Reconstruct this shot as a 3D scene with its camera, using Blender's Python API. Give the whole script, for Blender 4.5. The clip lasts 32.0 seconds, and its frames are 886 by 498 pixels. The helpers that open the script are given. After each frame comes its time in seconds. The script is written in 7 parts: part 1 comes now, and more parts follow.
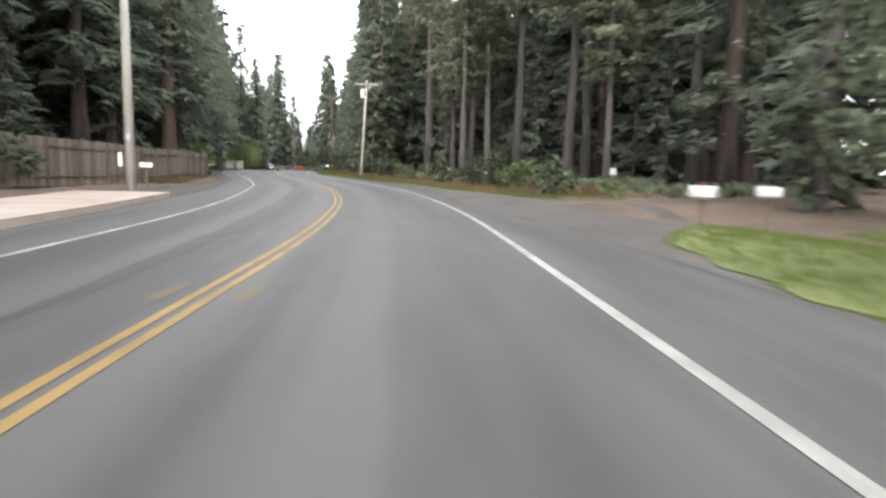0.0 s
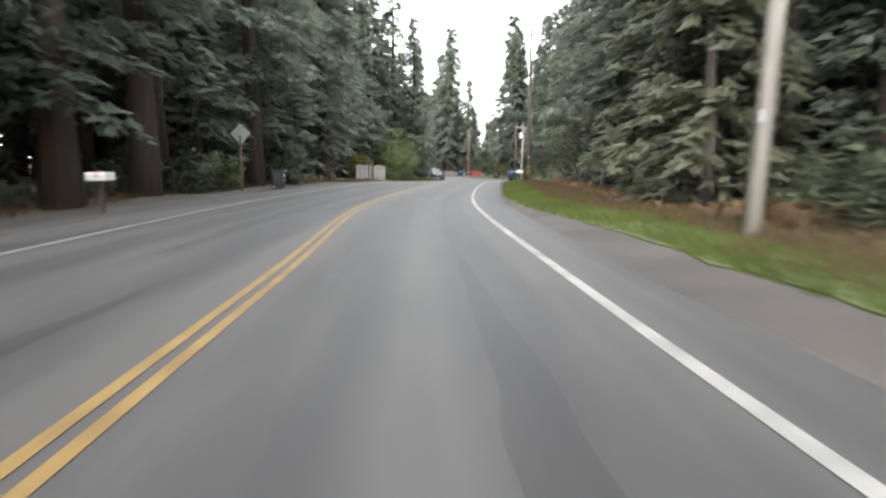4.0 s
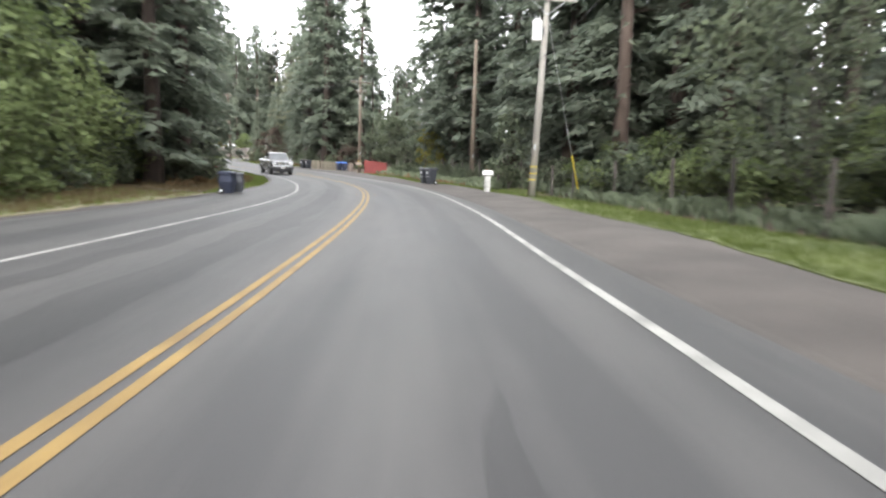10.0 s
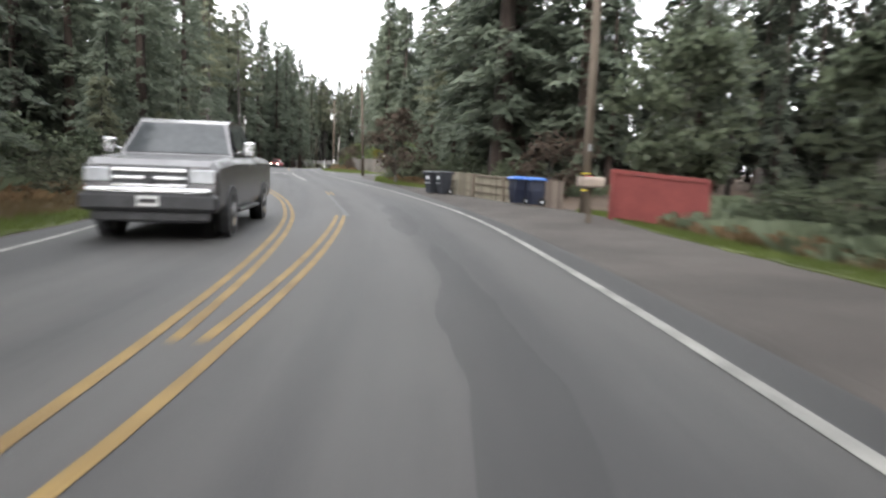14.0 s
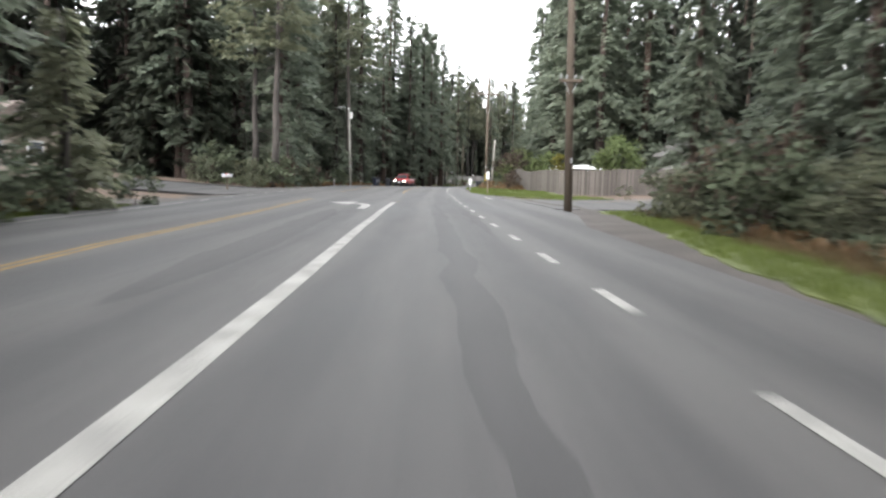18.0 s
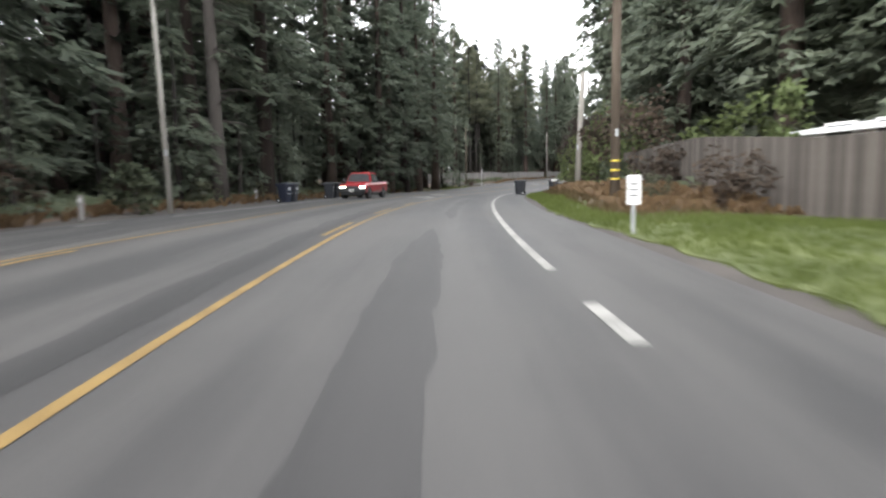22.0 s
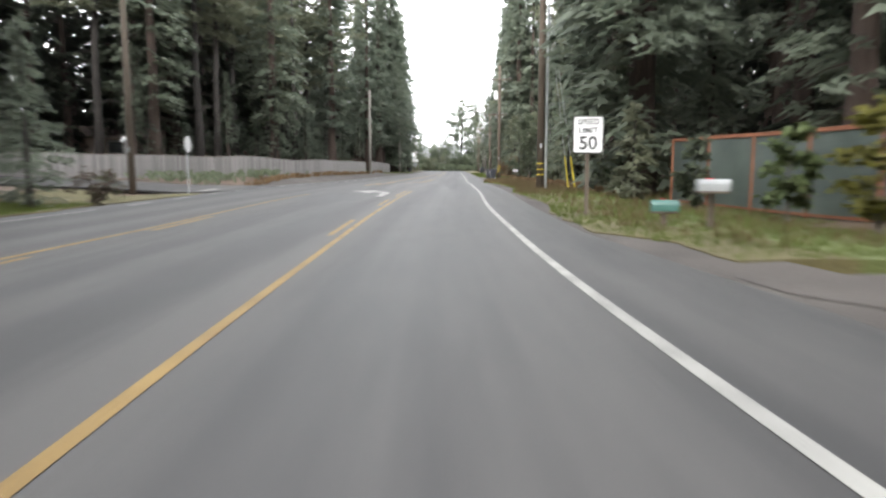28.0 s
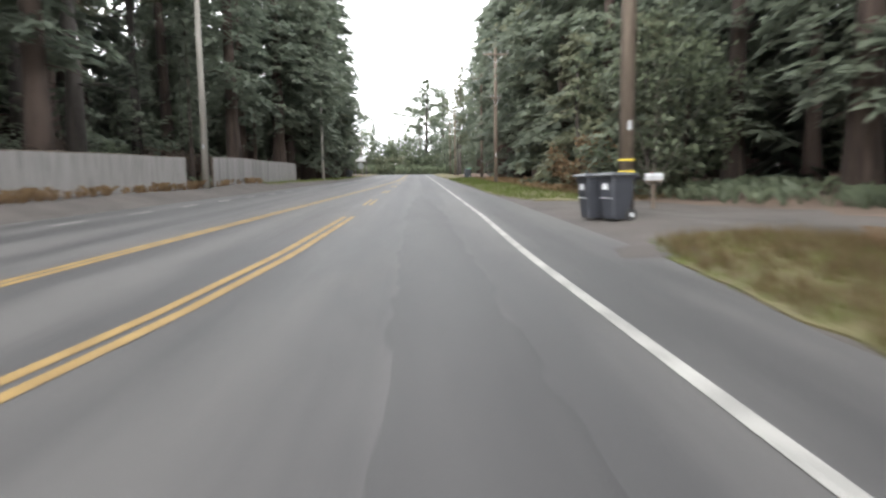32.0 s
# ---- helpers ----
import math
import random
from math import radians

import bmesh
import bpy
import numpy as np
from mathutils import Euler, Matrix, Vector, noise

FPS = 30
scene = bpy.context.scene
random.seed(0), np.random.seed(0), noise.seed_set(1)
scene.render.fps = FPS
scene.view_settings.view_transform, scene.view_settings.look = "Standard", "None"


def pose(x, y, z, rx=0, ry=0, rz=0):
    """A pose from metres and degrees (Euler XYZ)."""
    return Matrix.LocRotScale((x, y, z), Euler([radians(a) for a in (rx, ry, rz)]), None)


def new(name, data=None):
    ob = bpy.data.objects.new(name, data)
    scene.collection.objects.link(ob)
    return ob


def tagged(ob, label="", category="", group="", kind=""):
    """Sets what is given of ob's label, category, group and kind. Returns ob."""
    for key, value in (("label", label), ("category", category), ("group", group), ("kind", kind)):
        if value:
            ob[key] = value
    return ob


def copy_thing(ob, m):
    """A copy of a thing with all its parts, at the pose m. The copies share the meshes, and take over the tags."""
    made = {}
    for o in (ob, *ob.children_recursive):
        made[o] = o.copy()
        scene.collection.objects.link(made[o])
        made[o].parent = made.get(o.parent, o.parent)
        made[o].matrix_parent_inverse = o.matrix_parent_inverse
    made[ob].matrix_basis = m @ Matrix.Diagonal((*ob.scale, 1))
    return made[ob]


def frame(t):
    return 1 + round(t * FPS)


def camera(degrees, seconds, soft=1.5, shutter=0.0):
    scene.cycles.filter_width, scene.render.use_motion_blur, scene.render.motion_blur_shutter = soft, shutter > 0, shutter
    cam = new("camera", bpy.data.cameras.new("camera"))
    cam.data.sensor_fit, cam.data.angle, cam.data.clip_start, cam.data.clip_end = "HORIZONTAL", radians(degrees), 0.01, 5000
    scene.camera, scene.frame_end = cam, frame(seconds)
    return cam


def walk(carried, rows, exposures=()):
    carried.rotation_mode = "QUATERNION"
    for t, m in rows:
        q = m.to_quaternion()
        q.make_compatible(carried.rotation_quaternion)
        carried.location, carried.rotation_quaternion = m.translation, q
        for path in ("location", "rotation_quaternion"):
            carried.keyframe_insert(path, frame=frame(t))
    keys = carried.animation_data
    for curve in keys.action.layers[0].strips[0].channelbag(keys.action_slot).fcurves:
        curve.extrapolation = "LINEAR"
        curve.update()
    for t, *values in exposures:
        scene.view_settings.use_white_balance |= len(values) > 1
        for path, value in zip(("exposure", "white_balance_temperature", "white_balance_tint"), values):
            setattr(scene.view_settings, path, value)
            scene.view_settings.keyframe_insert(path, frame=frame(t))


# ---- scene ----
# the camera and its drive
cam = camera(69.42, 32.0, soft=2.3, shutter=0.7)
PATH = [
    (0.0, pose(0.000, -0.000, 1.878, 82.527, -1.377, 0.493)),
    (0.5, pose(-0.609, 6.878, 1.854, 82.476, -1.316, 1.852)),
    (1.0, pose(-1.208, 13.756, 1.827, 83.126, -0.921, 4.145)),
    (1.5, pose(-2.173, 20.596, 1.819, 83.430, -0.418, 7.194)),
    (2.0, pose(-3.401, 27.323, 1.811, 83.391, -0.342, 10.388)),
    (2.5, pose(-5.026, 33.806, 1.791, 83.337, -0.447, 13.282)),
    (3.0, pose(-6.854, 40.072, 1.760, 82.976, -0.456, 14.859)),
    (3.5, pose(-8.784, 46.117, 1.727, 82.675, -0.259, 15.913)),
    (4.0, pose(-10.821, 52.099, 1.700, 82.612, -0.126, 16.381)),
    (4.5, pose(-12.852, 58.057, 1.681, 82.673, -0.056, 15.784)),
    (5.0, pose(-14.845, 64.009, 1.670, 82.776, -0.031, 14.143)),
    (5.5, pose(-16.641, 70.022, 1.666, 82.874, -0.029, 12.215)),
    (6.0, pose(-18.117, 76.162, 1.663, 82.947, -0.019, 11.686)),
    (6.5, pose(-19.416, 82.261, 1.666, 83.121, 0.314, 11.097)),
    (7.0, pose(-20.718, 88.492, 1.657, 83.168, 0.492, 10.580)),
    (7.5, pose(-21.951, 94.618, 1.647, 83.221, 0.632, 10.027)),
    (8.0, pose(-23.169, 100.588, 1.611, 82.923, 0.720, 9.479)),
    (8.5, pose(-24.283, 106.375, 1.523, 82.564, 0.593, 8.931)),
    (9.0, pose(-25.379, 112.211, 1.391, 82.274, 0.210, 8.414)),
    (9.5, pose(-26.461, 118.213, 1.245, 82.092, -0.742, 7.979)),
    (10.0, pose(-27.517, 124.217, 1.090, 81.977, -1.696, 7.828)),
    (10.5, pose(-28.618, 130.212, 0.957, 82.152, -2.112, 7.925)),
    (11.0, pose(-29.799, 136.349, 0.842, 82.517, -2.729, 9.194)),
    (11.5, pose(-31.167, 142.587, 0.745, 82.323, -2.829, 11.018)),
    (12.0, pose(-32.606, 148.853, 0.669, 82.291, -2.319, 13.308)),
    (12.5, pose(-34.303, 154.882, 0.615, 82.547, -2.309, 15.859)),
    (13.0, pose(-36.402, 160.836, 0.560, 82.678, -2.257, 18.790)),
    (13.5, pose(-38.742, 166.528, 0.503, 82.912, -2.184, 22.167)),
    (14.0, pose(-41.233, 171.920, 0.458, 83.165, -2.039, 25.795)),
    (14.5, pose(-44.015, 177.017, 0.438, 83.656, -2.047, 28.933)),
    (15.0, pose(-46.909, 181.879, 0.450, 83.765, -2.236, 31.678)),
    (15.5, pose(-49.959, 186.508, 0.496, 83.709, -2.163, 34.048)),
    (16.0, pose(-53.252, 190.871, 0.553, 83.796, -1.965, 35.907)),
    (16.5, pose(-56.656, 195.146, 0.612, 83.966, -1.885, 37.193)),
    (17.0, pose(-60.215, 199.384, 0.659, 84.148, -1.944, 37.944)),
    (17.5, pose(-63.859, 203.718, 0.701, 84.252, -1.956, 38.387)),
    (18.0, pose(-67.566, 208.241, 0.738, 84.163, -1.519, 38.916)),
    (18.5, pose(-71.388, 212.797, 0.765, 84.092, -0.901, 39.013)),
    (19.0, pose(-75.339, 217.455, 0.796, 84.200, -0.498, 39.311)),
    (19.5, pose(-79.246, 222.100, 0.835, 84.038, -0.222, 39.532)),
    (20.0, pose(-83.324, 226.785, 0.892, 83.752, 0.245, 39.405)),
    (20.5, pose(-87.479, 231.618, 0.965, 83.891, 0.755, 39.366)),
    (21.0, pose(-91.320, 236.321, 1.037, 84.010, 0.881, 39.356)),
    (21.5, pose(-95.070, 240.870, 1.109, 83.856, 0.898, 38.873)),
    (22.0, pose(-98.801, 245.312, 1.193, 84.017, 0.885, 37.950)),
    (22.5, pose(-102.342, 249.715, 1.301, 84.097, 0.510, 36.838)),
    (23.0, pose(-105.784, 254.238, 1.391, 84.041, -0.660, 35.567)),
    (23.5, pose(-109.155, 258.835, 1.456, 83.969, -1.913, 34.303)),
    (24.0, pose(-112.473, 263.482, 1.481, 83.767, -2.191, 33.087)),
    (24.5, pose(-115.835, 268.363, 1.467, 83.527, -1.766, 31.642)),
    (25.0, pose(-119.187, 273.584, 1.432, 83.330, -1.287, 30.192)),
    (25.5, pose(-122.334, 278.732, 1.399, 83.415, -0.766, 28.553)),
    (26.0, pose(-125.317, 283.992, 1.379, 83.496, -0.613, 26.589)),
    (26.5, pose(-128.038, 289.460, 1.365, 83.560, -0.701, 24.787)),
    (27.0, pose(-130.642, 295.083, 1.362, 83.595, -0.837, 23.427)),
    (27.5, pose(-133.164, 300.859, 1.369, 83.585, -0.748, 22.272)),
    (28.0, pose(-135.733, 306.735, 1.391, 83.513, -0.069, 20.535)),
    (28.5, pose(-138.157, 312.707, 1.427, 83.448, 0.823, 19.106)),
    (29.0, pose(-140.421, 318.654, 1.506, 83.707, 1.254, 18.220)),
    (29.5, pose(-142.645, 324.774, 1.628, 84.086, 1.436, 17.523)),
    (30.0, pose(-144.808, 331.029, 1.757, 84.091, 1.603, 17.139)),
    (30.5, pose(-147.019, 337.321, 1.866, 84.143, 1.523, 17.194)),
    (31.0, pose(-149.241, 343.637, 1.960, 84.026, 1.090, 17.289)),
    (31.5, pose(-151.535, 349.942, 2.027, 83.778, 0.743, 17.269)),
    (32.0, pose(-153.757, 356.241, 2.075, 83.667, 0.773, 17.147)),
]
walk(cam, PATH, exposures=[(0.0, 2.14), (2.0, 2.08), (3.0, 2.24), (6.0, 2.54), (7.0, 2.53), (9.0, 2.59), (11.0, 2.42), (12.0, 2.19), (13.0, 1.95), (14.0, 1.89), (15.0, 2.07), (18.0, 2.04), (19.0, 1.92), (20.0, 1.98), (21.0, 1.98), (22.0, 1.87), (23.0, 1.99), (25.0, 2.48), (28.0, 2.24), (29.0, 2.34), (30.0, 2.05), (31.0, 2.01), (32.0, 2.24)])

# ---- world and light: a bright overcast sky ----
world = bpy.data.worlds.new("overcast_sky")
scene.world = world
world.use_nodes = True
wn, wl = world.node_tree.nodes, world.node_tree.links
sky = wn.new("ShaderNodeTexSky")
sky.sky_type = "NISHITA"
sky.sun_disc = False
sky.sun_elevation, sky.sun_rotation = radians(23), radians(180)
sky.dust_density, sky.ozone_density = 4.0, 1.0
grey = wn.new("ShaderNodeHueSaturation")
grey.inputs["Saturation"].default_value = 0.10
wl.new(sky.outputs["Color"], grey.inputs["Color"])
cloud = wn.new("ShaderNodeMixRGB")
cloud.inputs["Fac"].default_value = 0.75
cloud.inputs["Color2"].default_value = (7.4, 7.6, 7.9, 1)
wl.new(grey.outputs["Color"], cloud.inputs["Color1"])
wl.new(cloud.outputs["Color"], wn["Background"].inputs["Color"])
wn["Background"].inputs["Strength"].default_value = 0.15

sun_data = bpy.data.lights.new("sun", "SUN")
sun_data.energy, sun_data.angle, sun_data.color = 1.5, radians(60), (1.0, 0.98, 0.96)
sun = new("sun", sun_data)
sun.matrix_world = pose(0, 0, 60, 67, 0, 0)


# ---- materials ----
def surface(name, dark, light, scale=2.0, fine=30.0, rough=0.85, bump=0.3, metal=0.0, spread=0.0, coords="Object", stretch=(1, 1, 1), fine_mix=0.35, distance=0.02):
    """Colour between dark and light by a large noise, grain by a fine one, relief from both; spread: how far alike pieces differ."""
    m = bpy.data.materials.new(name)
    m.use_nodes = True
    n, l = m.node_tree.nodes, m.node_tree.links
    b = n["Principled BSDF"]
    b.inputs["Roughness"].default_value, b.inputs["Metallic"].default_value = rough, metal
    tc, mp = n.new("ShaderNodeTexCoord"), n.new("ShaderNodeMapping")
    mp.inputs["Scale"].default_value = stretch
    if coords == "World":
        geo = n.new("ShaderNodeNewGeometry")
        l.new(geo.outputs["Position"], mp.inputs["Vector"])
    else:
        l.new(tc.outputs[coords], mp.inputs["Vector"])
    big, small = n.new("ShaderNodeTexNoise"), n.new("ShaderNodeTexNoise")
    big.inputs["Scale"].default_value, big.inputs["Detail"].default_value = scale, 4
    small.inputs["Scale"].default_value, small.inputs["Detail"].default_value = fine, 3
    for t in (big, small):
        l.new(mp.outputs["Vector"], t.inputs["Vector"])
    add = n.new("ShaderNodeMath")
    add.operation, add.inputs[1].default_value = "MULTIPLY_ADD", fine_mix
    l.new(small.outputs["Fac"], add.inputs[0])
    sub = n.new("ShaderNodeMath")
    sub.operation, sub.inputs[1].default_value = "SUBTRACT", 0.5 * fine_mix
    l.new(big.outputs["Fac"], sub.inputs[0])
    l.new(sub.outputs[0], add.inputs[2])
    out = add.outputs[0]
    if spread:
        info, mul = n.new("ShaderNodeObjectInfo"), n.new("ShaderNodeMath")
        mul.operation, mul.inputs[1].default_value = "MULTIPLY_ADD", spread
        l.new(info.outputs["Random"], mul.inputs[0])
        shift = n.new("ShaderNodeMath")
        shift.operation, shift.inputs[1].default_value = "SUBTRACT", 0.5 * spread
        l.new(out, shift.inputs[0])
        l.new(shift.outputs[0], mul.inputs[2])
        out = mul.outputs[0]
    ramp = n.new("ShaderNodeValToRGB")
    ramp.color_ramp.elements[0].position, ramp.color_ramp.elements[1].position = 0.3, 0.7
    ramp.color_ramp.elements[0].color, ramp.color_ramp.elements[1].color = (*dark, 1), (*light, 1)
    l.new(out, ramp.inputs["Fac"])
    l.new(ramp.outputs["Color"], b.inputs["Base Color"])
    if bump:
        bp = n.new("ShaderNodeBump")
        bp.inputs["Strength"].default_value, bp.inputs["Distance"].default_value = bump, distance
        l.new(small.outputs["Fac"], bp.inputs["Height"])
        l.new(bp.outputs["Normal"], b.inputs["Normal"])
    return m


def leaf_surface(name, dark, light, rough=0.6, clump=0.5):
    """Foliage: colour varies from tree to tree, from clump to clump and from spray to spray."""
    m = bpy.data.materials.new(name)
    m.use_nodes = True
    n, l = m.node_tree.nodes, m.node_tree.links
    b = n["Principled BSDF"]
    b.inputs["Roughness"].default_value = rough
    b.inputs["Specular IOR Level"].default_value = 0.3
    geo, info, tuft = n.new("ShaderNodeNewGeometry"), n.new("ShaderNodeObjectInfo"), n.new("ShaderNodeTexNoise")
    tuft.inputs["Scale"].default_value, tuft.inputs["Detail"].default_value = clump, 3
    l.new(geo.outputs["Position"], tuft.inputs["Vector"])
    total = None
    for out, weight in ((geo.outputs["Random Per Island"], 0.26), (info.outputs["Random"], 0.34), (tuft.outputs["Fac"], 0.9)):
        k = n.new("ShaderNodeMath")
        k.operation, k.inputs[1].default_value = "MULTIPLY_ADD", weight
        l.new(out, k.inputs[0])
        if total is None:
            k.inputs[2].default_value = -0.25
        else:
            l.new(total, k.inputs[2])
        total = k.outputs[0]
    ramp = n.new("ShaderNodeValToRGB")
    ramp.color_ramp.elements[0].color, ramp.color_ramp.elements[1].color = (*dark, 1), (*light, 1)
    l.new(total, ramp.inputs["Fac"])
    l.new(ramp.outputs["Color"], b.inputs["Base Color"])
    thin = n.new("ShaderNodeBsdfTranslucent")
    mix = n.new("ShaderNodeMixShader")
    mix.inputs["Fac"].default_value = 0.55
    l.new(ramp.outputs["Color"], thin.inputs["Color"])
    l.new(b.outputs["BSDF"], mix.inputs[1])
    l.new(thin.outputs["BSDF"], mix.inputs[2])
    l.new(mix.outputs["Shader"], n["Material Output"].inputs["Surface"])
    return m


def road_surface(name, dark, light, base_scale):
    """Asphalt in road coordinates (u along, v across, metres): aggregate, wheel tracks that come and go, oil streaks, blotches."""
    m = bpy.data.materials.new(name)
    m.use_nodes = True
    n, l = m.node_tree.nodes, m.node_tree.links
    b = n["Principled BSDF"]
    tc, sep = n.new("ShaderNodeTexCoord"), n.new("ShaderNodeSeparateXYZ")
    l.new(tc.outputs["UV"], sep.inputs[0])

    def math_node(op, a, c, d=None):
        k = n.new("ShaderNodeMath")
        k.operation = op
        for i, q in enumerate((a, c, d)):
            if q is None:
                continue
            if isinstance(q, (int, float)):
                k.inputs[i].default_value = q
            else:
                l.new(q, k.inputs[i])
        return k.outputs[0]

    def grain(stretch, scale, detail):
        mp, t = n.new("ShaderNodeMapping"), n.new("ShaderNodeTexNoise")
        mp.inputs["Scale"].default_value = stretch
        t.inputs["Scale"].default_value, t.inputs["Detail"].default_value = scale, detail
        l.new(tc.outputs["UV"], mp.inputs["Vector"])
        l.new(mp.outputs["Vector"], t.inputs["Vector"])
        return t.outputs["Fac"]

    streak = grain((0.03, 1.3, 1), 1.0, 4)
    blotch = grain((0.11, 0.42, 1), 1.0, 5)
    come = grain((0.045, 0.12, 1), 1.0, 2)
    stone = grain((1, 1, 1), base_scale, 2)
    mid = grain((0.5, 2.2, 1), 1.0, 4)
    wander = math_node("MULTIPLY_ADD", come, 0.9, sep.outputs["Y"])
    track = math_node("COSINE", math_node("MULTIPLY", math_node("SUBTRACT", wander, 0.45), 3.7), 0)
    track = math_node("MULTIPLY", track, math_node("SUBTRACT", come, 0.22))
    total = math_node("MULTIPLY_ADD", streak, 0.50, math_node("MULTIPLY", blotch, 0.50))
    total = math_node("MULTIPLY_ADD", track, 0.20, total)
    total = math_node("MULTIPLY_ADD", mid, 0.18, total)
    total = math_node("MULTIPLY_ADD", stone, 0.16, total)
    ramp = n.new("ShaderNodeValToRGB")
    ramp.color_ramp.elements[0].position, ramp.color_ramp.elements[1].position = 0.585, 0.765
    ramp.color_ramp.elements[0].color, ramp.color_ramp.elements[1].color = (*dark, 1), (*light, 1)
    l.new(total, ramp.inputs["Fac"])
    l.new(ramp.outputs["Color"], b.inputs["Base Color"])
    l.new(math_node("MULTIPLY_ADD", blotch, 0.25, 0.58), b.inputs["Roughness"])
    bp = n.new("ShaderNodeBump")
    bp.inputs["Strength"].default_value, bp.inputs["Distance"].default_value = 0.5, 0.006
    l.new(stone, bp.inputs["Height"])
    l.new(bp.outputs["Normal"], b.inputs["Normal"])
    return m


asphalt = road_surface("asphalt", (0.0248, 0.0237, 0.0237), (0.0537, 0.0506, 0.0488), 60)
damp_asphalt = road_surface("damp_asphalt", (0.0151, 0.0144, 0.0145), (0.0302, 0.0285, 0.0280), 60)
pale_asphalt = road_surface("dusty_asphalt", (0.0440, 0.0408, 0.0384), (0.0800, 0.0744, 0.0696), 60)
tar = surface("tar_seal", (0.0192, 0.0184, 0.0192), (0.0320, 0.0312, 0.0312), 2, 40, 0.6, 0.2, coords="World")
dirt_shoulder = surface("gravel_dirt", (0.0369, 0.0310, 0.0273), (0.0664, 0.0568, 0.0502), 0.6, 25, 0.95, 0.5, coords="World")
white_paint = surface("road_paint_white", (0.1346, 0.1307, 0.1228), (0.2851, 0.2772, 0.2574), 2.2, 45, 0.75, 0.3, coords="World", fine_mix=0.7)
yellow_paint = surface("road_paint_yellow", (0.1218, 0.0738, 0.0207), (0.2103, 0.1343, 0.0383), 2.2, 45, 0.75, 0.3, coords="World", fine_mix=0.7)
faded_paint = surface("faded_road_paint", (0.0600, 0.0448, 0.0272), (0.1000, 0.0736, 0.0400), 3, 40, 0.8, 0.2, coords="World")
forest_floor = surface("needle_litter", (0.055, 0.038, 0.027), (0.120, 0.080, 0.055), 0.35, 9, 0.95, 0.8, coords="World", distance=0.05)
straw_ground = surface("mown_straw_grass", (0.105, 0.092, 0.050), (0.175, 0.155, 0.092), 0.4, 14, 0.95, 0.6, coords="World", distance=0.04)
olive_ground = surface("yellowing_grass_ground", (0.0594, 0.0504, 0.0189), (0.1062, 0.0918, 0.0360), 0.5, 14, 0.95, 0.8, coords="World", distance=0.05)
grass_ground = surface("grass_ground", (0.0489, 0.0626, 0.0176), (0.1026, 0.1193, 0.0352), 0.5, 14, 0.95, 0.8, coords="World", distance=0.05)
dry_ground = surface("dry_grass_ground", (0.0495, 0.0342, 0.0180), (0.0990, 0.0720, 0.0360), 0.5, 14, 0.95, 0.8, coords="World", distance=0.05)
concrete = surface("concrete", (0.2550, 0.2040, 0.1700), (0.3570, 0.2975, 0.2550), 0.8, 30, 0.9, 0.3, coords="World")
bark_red = surface("redwood_bark", (0.0309, 0.0219, 0.0178), (0.0823, 0.0589, 0.0479), 1.5, 12, 0.95, 0.9, spread=0.5, stretch=(3, 3, 0.35), distance=0.06)
bark_grey = surface("pine_bark", (0.0302, 0.0258, 0.0230), (0.0795, 0.0685, 0.0614), 1.5, 12, 0.95, 0.9, spread=0.5, stretch=(3, 3, 0.4), distance=0.05)
bark_pale = surface("pale_bark", (0.075, 0.066, 0.056), (0.165, 0.148, 0.13), 1.5, 12, 0.9, 0.6, stretch=(3, 3, 0.6))
needles = leaf_surface("conifer_needles", (0.0925, 0.1145, 0.0897), (0.2274, 0.2554, 0.1862))
needles_warm = leaf_surface("pine_needles", (0.1013, 0.1130, 0.0785), (0.2367, 0.2457, 0.1611))
leaves_fresh = leaf_surface("fresh_leaves", (0.1159, 0.1587, 0.0656), (0.2806, 0.3335, 0.1479))
leaves_dark = leaf_surface("dark_leaves", (0.0844, 0.1071, 0.0739), (0.2079, 0.2371, 0.1498))
leaves_yellow = leaf_surface("yellowing_leaves", (0.1380, 0.1380, 0.0345), (0.2760, 0.2530, 0.0633))
leaves_brown = leaf_surface("brown_twigs", (0.065, 0.048, 0.036), (0.175, 0.135, 0.105))
leaves_pale = leaf_surface("pale_olive_leaves", (0.115, 0.115, 0.075), (0.24, 0.235, 0.165))
leaves_plum = leaf_surface("purple_brown_twigs", (0.062, 0.046, 0.041), (0.135, 0.102, 0.090))
bracken_leaf = leaf_surface("dry_bracken", (0.095, 0.060, 0.034), (0.25, 0.17, 0.095))
grass_blade = leaf_surface("grass_blades", (0.0600, 0.0828, 0.0186), (0.1397, 0.1708, 0.0466))
dry_blade = leaf_surface("dry_grass_blades", (0.0765, 0.0540, 0.0270), (0.1665, 0.1260, 0.0630))


